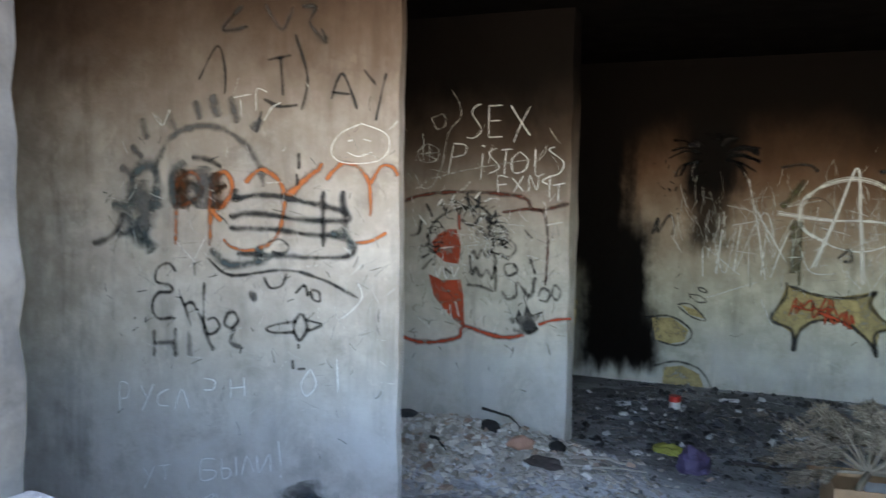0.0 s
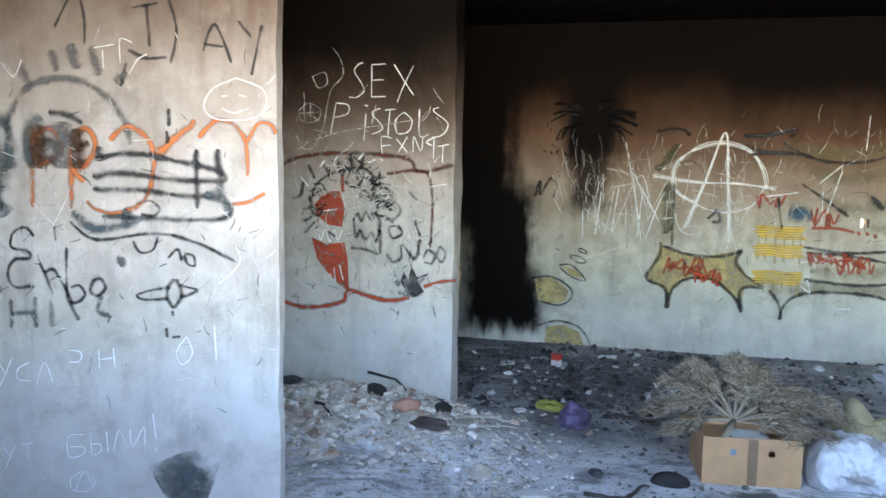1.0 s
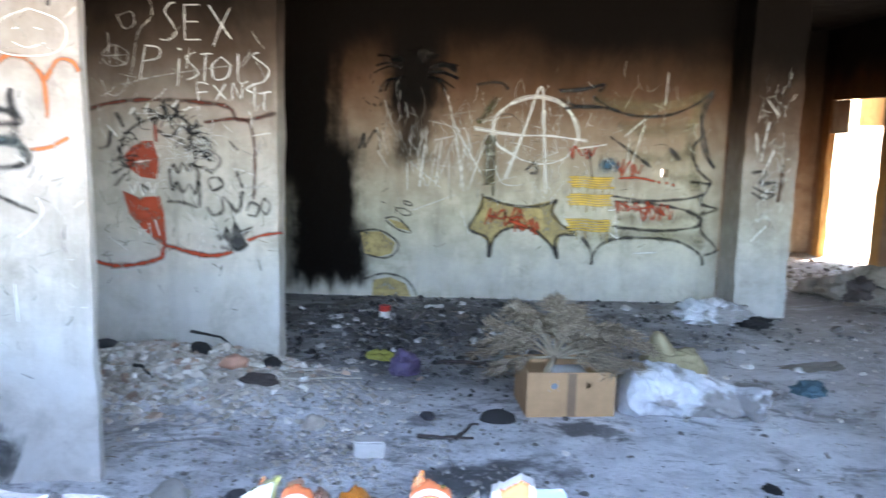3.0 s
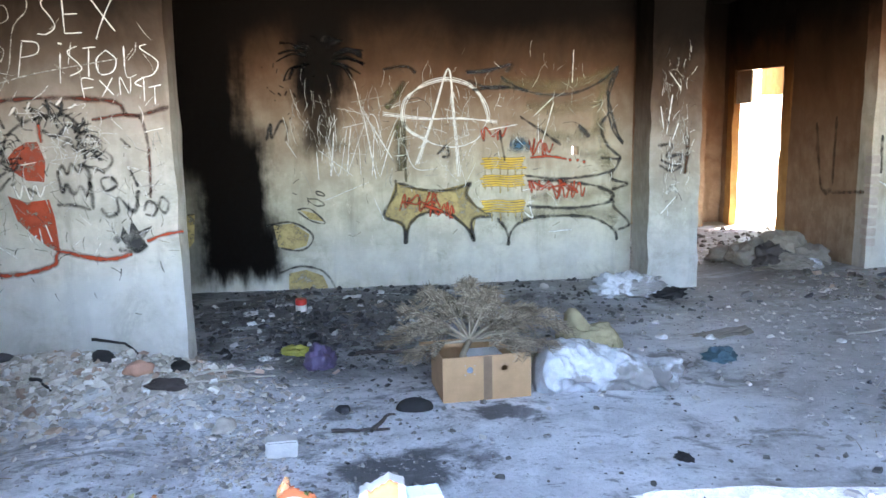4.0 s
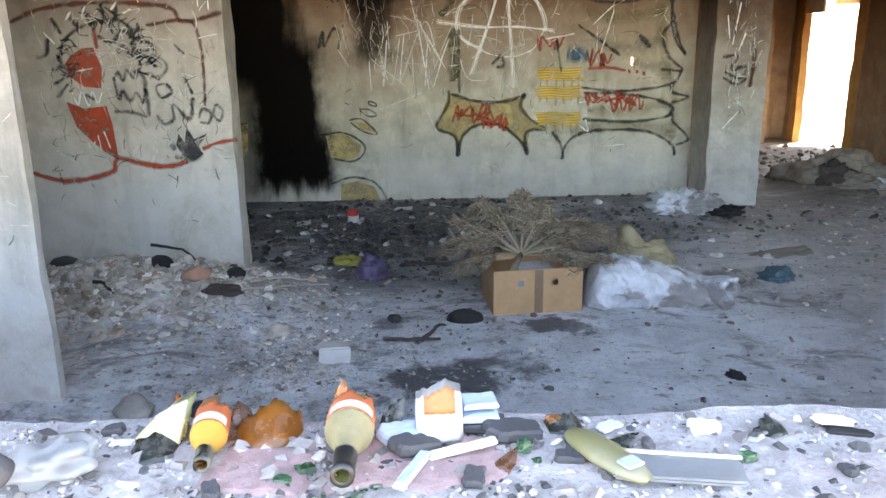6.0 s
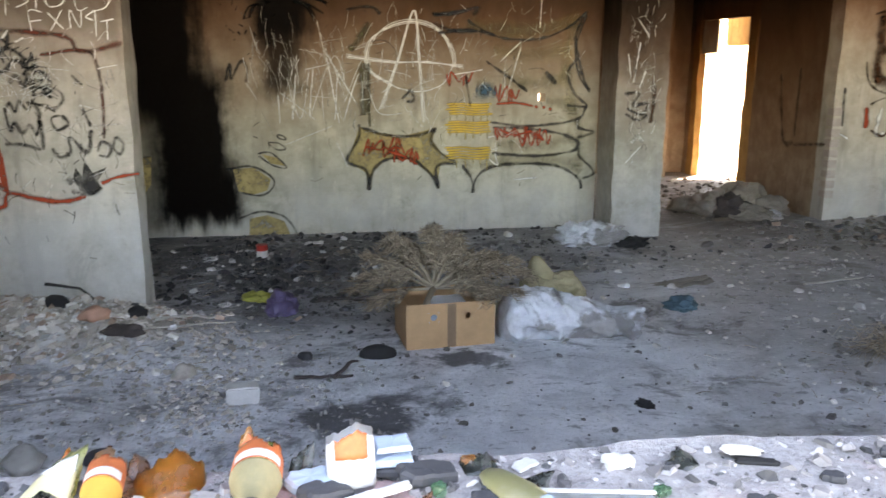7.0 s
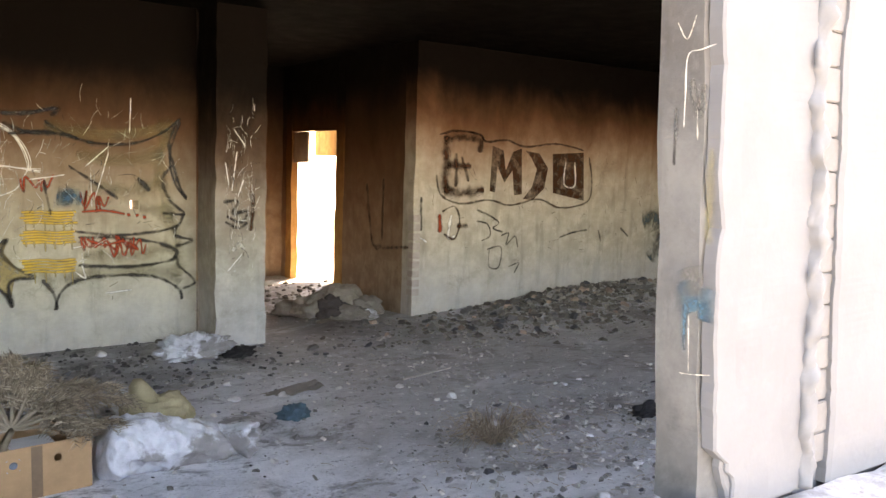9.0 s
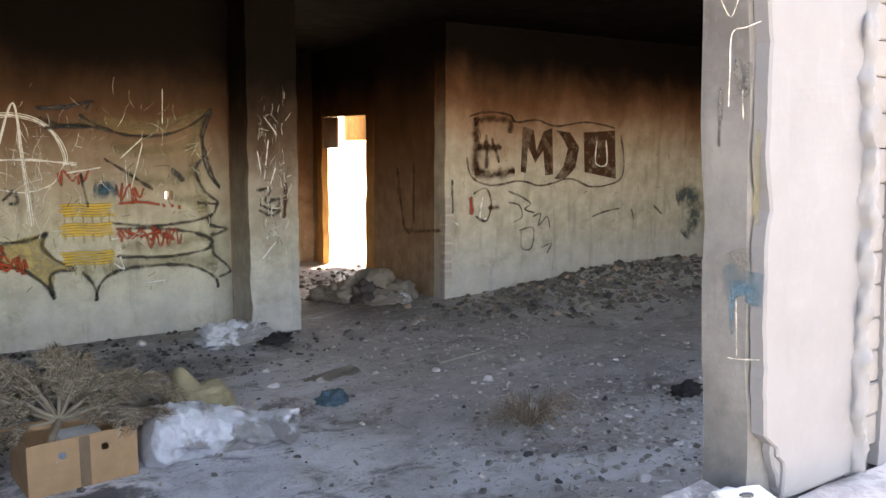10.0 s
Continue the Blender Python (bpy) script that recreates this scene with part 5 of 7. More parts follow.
for i in range(40):
    u, z = rng.gauss(-1.92, 0.15), rng.gauss(1.45, 0.13)
    stroke(CHALK, rng.uniform(0.003, 0.006), (u, z), (u + rng.uniform(-0.06, 0.06), z + rng.uniform(0.02, 0.07)), (u + rng.uniform(-0.10, 0.10), z + rng.uniform(-0.02, 0.10)))
finish_layer()

# ---------------- loose things ----------------
M_CARD = plain("brown cardboard", (0.48, 0.285, 0.15), 0.85, 0.25, 9.0, 0.15)
M_TAPE = plain("brown tape", (0.24, 0.15, 0.09), 0.5, 0.3, 14.0)
M_DARK = plain("charred black stuff", (0.018, 0.017, 0.017), 0.8, 0.4, 14.0, 0.5)
M_SLATE = plain("dark grey stone", (0.055, 0.055, 0.06), 0.8, 0.4, 14.0, 0.4)


def sack_material():
    n = Nodes("white woven plastic sack")
    big, mid, fine = n.noise(3.5, 5, 0.6, n.obj), n.noise(14.0, 7, 0.7, n.obj), n.noise(160.0, 2, 0.5, n.obj)
    c = n.mix(n.ramp(mid, 0.35, 0.7), (0.68, 0.69, 0.72), (0.52, 0.53, 0.56))
    c = n.mix(n.math("MULTIPLY", n.ramp(big, 0.49, 0.58), 0.8), c, (0.22, 0.195, 0.175))
    c = n.mix(n.math("MULTIPLY", n.ramp(mid, 0.58, 0.70), 0.5), c, (0.20, 0.19, 0.18))
    n.bump(n.math("ADD", mid, n.math("MULTIPLY", fine, 0.3)), 0.6, 0.008)
    return n.done(c, 0.6)


M_SACK = sack_material()
M_SACK_DIRTY = plain("dirty sackcloth", (0.24, 0.205, 0.17), 0.85, 0.5, 7.0, 0.6)
M_SACK_PALE = plain("pale dusty sackcloth", (0.27, 0.225, 0.18), 0.85, 0.5, 7.0, 0.6)
M_YSACK = plain("yellow mesh sack", (0.38, 0.32, 0.19), 0.8, 0.45, 12.0, 0.8)
M_STEM = plain("dry pale stem", (0.33, 0.265, 0.19), 0.85, 0.35, 20.0, 0.3)
M_BARK = plain("dry trunk bark", (0.28, 0.22, 0.15), 0.9, 0.4, 16.0, 0.5)
M_NEEDLE = chips("dry needles", (0.10, 0.078, 0.056), (0.26, 0.20, 0.14), (0.50, 0.405, 0.295), rare=0.68)
M_TWIG = chips("dry twigs", (0.15, 0.11, 0.075), (0.26, 0.20, 0.14), (0.46, 0.38, 0.28))
M_PALE = plain("pale limestone block", (0.62, 0.60, 0.57), 0.9, 0.25, 14.0, 0.5)
M_BRICKRED = plain("pinkish broken brick", (0.50, 0.27, 0.19), 0.9, 0.3, 14.0, 0.5)
M_PURPLE = plain("purple plastic bag", (0.125, 0.095, 0.18), 0.45, 0.35, 9.0, 0.5)
M_OLIVE = plain("yellow-green rag", (0.42, 0.40, 0.08), 0.7, 0.3, 9.0, 0.5)
M_BLUERAG = plain("dark teal rag", (0.06, 0.12, 0.15), 0.85, 0.4, 12.0, 0.5)
M_RED = plain("red painted tin", (0.55, 0.03, 0.02), 0.4, 0.2, 9.0, 0.1)
M_WTIN = plain("white painted tin", (0.72, 0.71, 0.69), 0.4, 0.15, 9.0, 0.1)
M_WOOD = plain("weathered stick", (0.42, 0.38, 0.33), 0.85, 0.35, 20.0, 0.3)
M_CHARWOOD = plain("charred wood", (0.07, 0.055, 0.05), 0.85, 0.4, 20.0, 0.5)
M_RUBBLE = chips("pale plaster rubble", (0.26, 0.23, 0.195), (0.53, 0.475, 0.41), (0.80, 0.77, 0.72), rare=0.80)
M_ASHBITS = chips("burnt litter", (0.03, 0.03, 0.03), (0.11, 0.11, 0.11), (0.58, 0.58, 0.56), rare=0.88)
M_GRAVEL = chips("grey grit", (0.16, 0.15, 0.14), (0.34, 0.32, 0.29), (0.62, 0.59, 0.54))
M_BANK = chips("brown rubble crumbs", (0.07, 0.06, 0.05), (0.16, 0.14, 0.115), (0.42, 0.38, 0.33))
M_SPECK = chips("black cinders", (0.02, 0.02, 0.02), (0.05, 0.05, 0.05), (0.20, 0.19, 0.18))
M_SILLBITS = chips("pale sill crumbs", (0.22, 0.20, 0.19), (0.42, 0.385, 0.37), (0.60, 0.57, 0.55))
M_SILLSTONE = chips("mixed sill chips", (0.04, 0.04, 0.04), (0.26, 0.235, 0.225), (0.48, 0.45, 0.44))
M_PINK = plain("pink plaster dust", (0.42, 0.28, 0.27), 0.95, 0.6, 30.0, 0.8)


def glass(name, color, rough=0.12, trans=0.75):
    n = Nodes(name)
    a = n.noise(20.0, 5, 0.6, n.obj)
    n.bsdf.inputs["Transmission Weight"].default_value = trans
    n.bsdf.inputs["IOR"].default_value = 1.5
    return n.done(n.mix(n.math("MULTIPLY", n.ramp(a, 0.4, 0.8), 0.5), color, (0.5, 0.48, 0.44)), n.ramp(a, 0.3, 0.8, rough, 0.5))


M_AMBER = glass("amber glass", (0.60, 0.22, 0.04))
M_GREENG = glass("green glass", (0.10, 0.26, 0.14))
M_OLIVEG = glass("olive glass", (0.36, 0.36, 0.12), 0.2, 0.6)
M_DARKG = glass("dark bottle glass", (0.03, 0.035, 0.03), 0.15, 0.35)
M_CLEAR = glass("cloudy clear plastic", (0.62, 0.65, 0.68), 0.3, 0.8)
M_DARKAMBER = glass("dark amber glass", (0.16, 0.06, 0.025), 0.15, 0.45)
M_LABEL_CREAM = plain("cream paper label", (0.55, 0.50, 0.30), 0.6, 0.3, 25.0, 0.2)
M_LABEL_O = plain("orange paper label", (0.55, 0.14, 0.05), 0.6, 0.45, 25.0, 0.2)
M_LABEL_W = plain("white paper label", (0.56, 0.55, 0.53), 0.6, 0.22, 25.0, 0.2)
M_LABEL_Y = plain("yellow paper label", (0.52, 0.28, 0.05), 0.55, 0.25, 25.0, 0.2)
M_FOIL = plain("dull gold foil", (0.24, 0.21, 0.12), 0.55, 0.3, 30.0, 0.4)
M_BLACKP = plain("black plastic", (0.02, 0.02, 0.022), 0.35, 0.2, 20.0, 0.1)
M_BLUEW = plain("pale blue paper", (0.38, 0.46, 0.55), 0.6, 0.15, 12.0, 0.2)


def ground_z(x, y):
    p = Vector((x, y, 0))
    m = mound(x, y)
    return m + 0.012 * noise.noise(p * 1.3) + (0.006 + 0.12 * m) * noise.noise(p * 6.0)


def tube(bm, pts, r0, r1, sides=6):
    """A tapering round bar along points."""
    rings = []
    for i, p in enumerate(pts):
        d = (pts[min(i + 1, len(pts) - 1)] - pts[max(i - 1, 0)]).normalized()
        a = d.orthogonal().normalized()
        b = d.cross(a)
        r = r0 + (r1 - r0) * i / max(1, len(pts) - 1)
        rings.append([bm.verts.new(p + (a * math.cos(2 * math.pi * k / sides) + b * math.sin(2 * math.pi * k / sides)) * r) for k in range(sides)])
    for u, v in zip(rings, rings[1:]):
        for k in range(sides):
            bm.faces.new((u[k], u[(k + 1) % sides], v[(k + 1) % sides], v[k]))
    bm.faces.new(rings[0][::-1]), bm.faces.new(rings[-1])


def shard_mesh(bm, c, size, rng, flat=0.5):
    """One broken bit with few faces."""
    turn = Euler((rng.uniform(-0.5, 0.5), rng.uniform(-0.5, 0.5), rng.uniform(0, 6.28))).to_matrix()
    k = rng.choice((4, 5, 6))
    low, top = [], []
    for i in range(k):
        a = 2 * math.pi * (i + rng.uniform(-0.3, 0.3)) / k
        r = size * rng.uniform(0.6, 1.15)
        low.append(bm.verts.new(Vector(c) + turn @ Vector((r * math.cos(a), r * math.sin(a) * 0.75, -size * flat * 0.5))))
        r *= rng.uniform(0.55, 0.95)
        top.append(bm.verts.new(Vector(c) + turn @ Vector((r * math.cos(a), r * math.sin(a) * 0.75, size * flat * rng.uniform(0.3, 0.7)))))
    for i in range(k):
        bm.faces.new((low[i], low[(i + 1) % k], top[(i + 1) % k], top[i]))
    bm.faces.new(top), bm.faces.new(low[::-1])


def scatter(name, count, region, size, material, label, category, seed, flat=0.5, sill=False):
    """Loose bits strewn over a region: region(rng) gives x, y."""
    rng = random.Random(seed)
    bm = bmesh.new()
    for _ in range(count):
        x, y = region(rng)
        s = size[0] + (size[1] - size[0]) * rng.random() ** 3
        z = SILL if sill else ground_z(x, y)
        shard_mesh(bm, (x, y, z + s * flat * 0.3), s, rng, flat)
    ob = part(name, bm, material)
    return tagged(ob, label, category, kind="stuff")


def gauss(cx, cy, sx, sy, ymax=99.0):
    def pick(rng):
        while True:
            x, y = rng.gauss(cx, sx), rng.gauss(cy, sy)
            if y < ymax and y > YI + 0.03:
                return x, y
    return pick


def rect(x0, x1, y0, y1):
    return lambda rng: (rng.uniform(x0, x1), rng.uniform(y0, y1))


# ---- cardboard box ----
def holed_panel(bm, w, h, holes, t, y):
    """An upright panel of thickness t with round holes (x, z, r)."""
    xs = sorted({0.0, w, *[v for x, z, r in holes for v in (x - 1.6 * r, x + 1.6 * r)]})
    zs = sorted({0.0, h, *[v for x, z, r in holes[:1] for v in (z - 1.6 * r, z + 1.6 * r)]})
    for yy, flip in ((y, False), (y + t, True)):
        for xa, xb in zip(xs, xs[1:]):
            for za, zb in zip(zs, zs[1:]):
                mid = ((xa + xb) / 2, (za + zb) / 2)
                hole = [q for q in holes if abs(q[0] - mid[0]) < q[2] and abs(q[1] - mid[1]) < q[2]]
                if not hole:
                    q = [bm.verts.new((a, yy, b)) for a, b in ((xa, za), (xb, za), (xb, zb), (xa, zb))]
                    bm.faces.new(q[::-1] if flip else q)
                    continue
                hx, hz, r = hole[0]
                out, inn = [], []
                for k in range(16):
                    a = 2 * math.pi * (k + 0.5) / 16
                    c, s = math.cos(a), math.sin(a)
                    m = 1 / max(abs(c), abs(s))
                    out.append(bm.verts.new((hx + (xb - xa) / 2 * c * m, yy, hz + (zb - za) / 2 * s * m)))
                    inn.append(bm.verts.new((hx + r * c, yy, hz + r * s)))
                for k in range(16):
                    q = (out[k], out[(k + 1) % 16], inn[(k + 1) % 16], inn[k])
                    bm.faces.new(q[::-1] if flip else q)
    for a, b, c, d in ((0, 0, w, 0), (w, 0, w, h), (w, h, 0, h), (0, h, 0, 0)):
        bm.faces.new([bm.verts.new(v) for v in ((a, y, b), (a, y + t, b), (c, y + t, d), (c, y, d))])


def cardboard_box():
    w, d, h, t = 0.515, 0.37, 0.262, 0.006
    box = thing("cardboard_box", "brown cardboard fruit box with two round holes", "box", (0.278, 4.10, 0.006), 7.5)
    bm = bmesh.new()
    holed_panel(bm, w, h, ((0.158, 0.182, 0.019), (0.356, 0.182, 0.019)), t, 0.0)
    bmesh.ops.remove_doubles(bm, verts=bm.verts[:], dist=0.0005)
    part("front_panel", bm, M_CARD, box)
    for x, name in ((0.0, "side_panel"), (w - t, "side_panel")):
        bm = bmesh.new()
        block(bm, x, x + t, t + 0.001, d, 0, h, 0.0015)
        part(name, bm, M_CARD, box)
    bm = bmesh.new()
    block(bm, t, w - t, d - t, d, 0, h, 0.0015)
    part("back_panel", bm, M_CARD, box)
    bm = bmesh.new()
    block(bm, t, w - t, t, d - t, 0, t)
    part("bottom", bm, M_CARD, box)
    bm = bmesh.new()
    block(bm, 0.235, 0.285, -0.0025, -0.0008, 0.004, h - 0.004)
    part("tape_strip", bm, M_TAPE, box, "strip of brown tape down the front")
    bm = bmesh.new()
    block(bm, -0.09, 0.16, 0.20, 0.26, h + 0.004, h + 0.03, 0.004)
    part("flap", bm, M_CARD, box, "torn folded cardboard flap")
    bm = bmesh.new()
    block(bm, 0.11, 0.20, 0.03, 0.05, 0.10, 0.20, 0.006)
    part("wrapper", bm, M_BLUEW, box, "pale blue wrapper showing through a hole")
    bm = bmesh.new()
    block(bm, 0.16, 0.36, 0.02, 0.20, h - 0.03, h - 0.012, 0.006)
    part("paper", bm, M_LABEL_W, box, "white paper lying in the box")


cardboard_box()


# ---- dry conifer branch lying over the box ----
def dry_branch():
    rng = random.Random(5)
    plant = thing("dry_branch", "withered brown conifer branch lying over a cardboard box", "plant", (0.40, 4.20, 0.0))
    plant.scale = (0.87, 0.87, 0.87)
    base = Vector((0.0, 0.0, 0.24))
    fork = Vector((0.06, 0.16, 0.34))
    bm = bmesh.new()
    tube(bm, [base + Vector((-0.03, -0.06, -0.03)), base + Vector((0.01, 0.05, 0.05)), fork], 0.026, 0.020, 9)
    part("trunk", bm, M_BARK, plant, "stubby grey-brown stem", True)
    ends = ((-0.42, 0.15, 0.42), (-0.34, 0.38, 0.52), (-0.22, 0.55, 0.60), (-0.08, 0.25, 0.66), (0.05, 0.50, 0.72), (0.17, 0.22, 0.68), (0.28, 0.45, 0.64),
            (0.40, 0.15, 0.56), (0.52, 0.38, 0.56), (0.62, 0.55, 0.50), (0.55, 0.05, 0.42), (0.38, 0.0, 0.36), (-0.46, 0.35, 0.34), (0.70, 0.32, 0.42), (-0.12, 0.70, 0.50), (0.30, 0.72, 0.50), (-0.36, 0.02, 0.33), (0.48, 0.62, 0.34))
    for i, e in enumerate(ends):
        tip = Vector(e)
        tip += Vector((rng.uniform(-0.06, 0.06), rng.uniform(-0.06, 0.06), rng.uniform(-0.07, 0.05)))
        mid = (fork + tip) / 2 + Vector((rng.uniform(-0.06, 0.06), rng.uniform(-0.04, 0.04), rng.uniform(0.0, 0.09)))
        pts = [fork.lerp(mid, k / 4) for k in range(5)] + [mid.lerp(tip, k / 4) + Vector((0, 0, -0.02 * k * k / 16)) for k in range(1, 5)]
        bm = bmesh.new()
        tube(bm, pts, 0.012, 0.004, 6)
        limb = part("limb", bm, M_STEM, plant)
        bm = bmesh.new()
        axis = (tip - fork).normalized()
        flat = axis.cross(Vector((rng.uniform(-0.5, 0.5), rng.uniform(-0.3, 0.3), 1.0))).normalized()
        for q in range(44):
            # feathered side twigs, lying in the plane of the frond
            s = 0.34 + 0.66 * (q + rng.random()) / 44
            f = min(s, 0.999) * (len(pts) - 1)
            a = pts[int(f)].lerp(pts[min(int(f) + 1, len(pts) - 1)], f % 1)
            side = flat * (1 if q % 2 else -1)
            d = (axis * 0.75 + side * 0.8 + Vector((rng.uniform(-1, 1), rng.uniform(-1, 1), rng.uniform(-1, 0.6))) * 0.5).normalized()
            n = rng.uniform(0.07, 0.21) * (1.15 - 0.6 * s)
            droop = Vector((0, 0, -0.045))
            across = d.cross(flat.cross(axis)).normalized()
            for k in range(18):
                u = (k + 0.5) / 18
                p = a + d * n * u + droop * u * u
                v = (d * 0.75 + across * (0.75 if k % 2 else -0.75) + Vector((rng.uniform(-1, 1), rng.uniform(-1, 1), rng.uniform(-1, 0.4))) * 0.28).normalized() * rng.uniform(0.035, 0.07)
                w = v.orthogonal().normalized() * 0.0034
                bm.faces.new((bm.verts.new(p - w), bm.verts.new(p + w), bm.verts.new(p + v)))
            e2 = a + d * n + droop
            w = d.orthogonal().normalized() * 0.003
            bm.faces.new((bm.verts.new(a - w), bm.verts.new(a + w), bm.verts.new(e2)))
        part("needles", bm, M_NEEDLE, limb, "brown dried needles")


dry_branch()


# ---- sacks and cloths ----
def crumpled(name, label, category, centre, size, material, seed, turn=0, rough=0.35, freq=2.2, fine=0.12, flat=0.35, detail=5):
    bm = bmesh.new()
    made = bmesh.ops.create_icosphere(bm, subdivisions=detail, radius=1.0)["verts"]
    off = Vector((seed * 3.1, seed * 1.7, seed))
    for v in made:
        p = v.co.copy()
        k = 1 + rough * noise.noise(p * freq + off)
        ridge = 1 - abs(noise.noise(p * freq * 2.3 + off)) * 2
        k += fine * ridge + fine * 0.5 * (1 - 2 * abs(noise.noise(p * freq * 5 + off)))
        z = p.z * k * size[2]
        if z < 0:
            z *= flat
        v.co = Vector((p.x * k * size[0], p.y * k * size[1], z))
    low = min(v.co.z for v in made)
    ob = part(name, bm, material, smooth=True)
    ob.matrix_world = pose(centre[0], centre[1], ground_z(centre[0], centre[1]) - low - 0.012, 0, 0, turn)
    return tagged(ob, label, category)


def white_sack():
    sack = thing("white_sack", "limp white woven plastic sack, dusty, half full", "sack", (1.27, 4.33, 0.0), -2)
    bm = bmesh.new()
    nu, nv = 120, 84
    rows = []
    for i in range(nu + 1):
        u = i / nu
        x = -0.44 + 0.72 * u
        env = min(1.0, (u / 0.10) ** 0.5) * (1 - 0.62 * max(0, (u - 0.35) / 0.65) ** 1.3)
        hh, ww = 0.235 * env, 0.21 * min(1.0, (u / 0.08) ** 0.5) * (1 - 0.35 * u)
        row = []
        for j in range(nv):
            a = 2 * math.pi * j / nv
            y, z = ww * math.cos(a), hh * 0.5 + hh * 0.5 * math.sin(a)
            p = Vector((x, y, z))
            w = 1 - 2 * abs(noise.noise(Vector((x * 5, y * 7, z * 9))))
            f = 1 - 2 * abs(noise.noise(Vector((x * 16, y * 18 + 4, z * 20))))
            n = Vector((0, math.cos(a), math.sin(a)))
            g = 1 - 2 * abs(noise.noise(Vector((x * 9 + 3, y * 40, z * 44))))
            p += n * (0.034 * w + 0.016 * f + 0.007 * g)
            p.z = max(p.z, 0.004)
            row.append(bm.verts.new(p))
        rows.append(row)
    for r, s in zip(rows, rows[1:]):
        for j in range(nv):
            bm.faces.new((r[j], r[(j + 1) % nv], s[(j + 1) % nv], s[j]))
    bm.faces.new(rows[0][::-1])
    part("sack_body", bm, M_SACK, sack, smooth=True)
    # gathered neck and an open mouth with a rolled rim, turned towards the room's opening
    def ring_mesh(profile, lobes, wob, seed):
        bm, rows = bmesh.new(), []
        for u, (x, r) in enumerate(profile):
            row = []
            for j in range(64):
                a = 2 * math.pi * j / 64
                c = 1 + lobes * math.sin(6 * a + 0.4 * u) + wob * noise.noise(Vector((math.cos(a) * 2.4, math.sin(a) * 2.4, u * 0.35 + seed)))
                c += 0.05 * noise.noise(Vector((math.cos(a) * 9, math.sin(a) * 9, u * 0.5 + seed)))
                row.append(bm.verts.new((x + 0.025 * noise.noise(Vector((math.cos(a) * 2, math.sin(a) * 2, seed + 4))), r * 1.05 * math.cos(a) * c, max(0.004, 0.088 + r * 0.78 * math.sin(a) * c))))
            rows.append(row)
        for p, q in zip(rows, rows[1:]):
            for j in range(64):
                bm.faces.new((p[j], p[(j + 1) % 64], q[(j + 1) % 64], q[j]))
        return bm
    neck = ((0.20, 0.085), (0.24, 0.078), (0.28, 0.082), (0.32, 0.098), (0.36, 0.112), (0.39, 0.118), (0.41, 0.112), (0.415, 0.098), (0.40, 0.086), (0.37, 0.078), (0.33, 0.066), (0.31, 0.04), (0.305, 0.004))
    mouth = part("sack_mouth", ring_mesh(neck, 0.05, 0.22, 2.0), M_SACK, sack, "rolled open mouth of the sack", True)
    turned = Matrix.Translation((0.24, 0, 0)) @ Matrix.Rotation(radians(-38), 4, "Z") @ Matrix.Translation((-0.225, 0, 0))
    mouth.matrix_local = turned
    bm = bmesh.new()
    for v in blob(bm, (0.345, 0.0, 0.085), (0.022, 0.055, 0.036), 3, 0.6, 3.0, 4):
        v.co.z = max(v.co.z, 0.01)
    lining = part("sack_lining", bm, M_SACK_DIRTY, sack, "grey crumpled rubbish inside the mouth", True)
    lining.matrix_local = turned


white_sack()
crumpled("yellow_sack", "dusty yellow mesh sack with a twisted top", "sack", (1.28, 4.86), (0.21, 0.15, 0.16), M_YSACK, 3, 10, 0.35, 1.5, 0.12)
bm = bmesh.new()
tube(bm, [Vector((0, 0, 0)), Vector((-0.02, 0, 0.06)), Vector((-0.035, 0.01, 0.12)), Vector((-0.03, 0.02, 0.15))], 0.10, 0.025, 10)
part("sack_top", bm, M_YSACK, bpy.data.objects["yellow_sack"], "twisted top", True).location = (-0.07, 0, 0.13)
crumpled("white_cloth", "crumpled white cloth by the column foot", "cloth", (2.02, 6.48), (0.25, 0.13, 0.11), M_SACK, 8, 5, 0.55, 2.6, 0.30)
crumpled("dark_rag", "small sooty black and white rag", "rag", (2.38, 6.44), (0.13, 0.08, 0.05), M_DARK, 9, 20, 0.5, 3.0, 0.25, detail=4)
crumpled("teal_rag", "dark teal rag on the floor", "rag", (2.12, 4.72), (0.10, 0.08, 0.05), M_BLUERAG, 11, 40, 0.5, 3.0, 0.25, detail=4)
crumpled("purple_bag", "crumpled purple plastic bag", "bag", (-0.47, 4.80), (0.085, 0.08, 0.10), M_PURPLE, 13, 0, 0.4, 2.0, 0.2, detail=4)
crumpled("green_rag", "thin yellow-green plastic rag in ash", "rag", (-0.66, 5.14), (0.09, 0.05, 0.04), M_OLIVE, 15, -15, 0.5, 2.4, 0.25, detail=4)
crumpled("burnt_rag", "dark scrap of burnt cloth like a dead bird", "rag", (1.36, 3.28), (0.036, 0.022, 0.024), M_DARK, 17, -40, 0.6, 3.0, 0.3, detail=4)
crumpled("black_rag", "dusty black rag among grit", "rag", (4.27, 3.62), (0.12, 0.07, 0.05), M_DARK, 19, 15, 0.5, 2.6, 0.25, detail=4)
crumpled("rubbish_sack", "slumped pale sack in the passage", "sack", (4.02, 7.75), (0.26, 0.22, 0.22), M_SACK_PALE, 21, 10, 0.28, 1.6, 0.12)
crumpled("rubbish_sack", "torn brown sack leaning on another", "sack", (3.66, 7.72), (0.20, 0.18, 0.17), M_SACK_DIRTY, 23, 40, 0.35, 1.7, 0.14)
crumpled("rubbish_bag", "pale flattened bag in the passage", "bag", (3.95, 7.42), (0.20, 0.13, 0.10), M_SACK_DIRTY, 25, -20, 0.4, 1.8, 0.15)
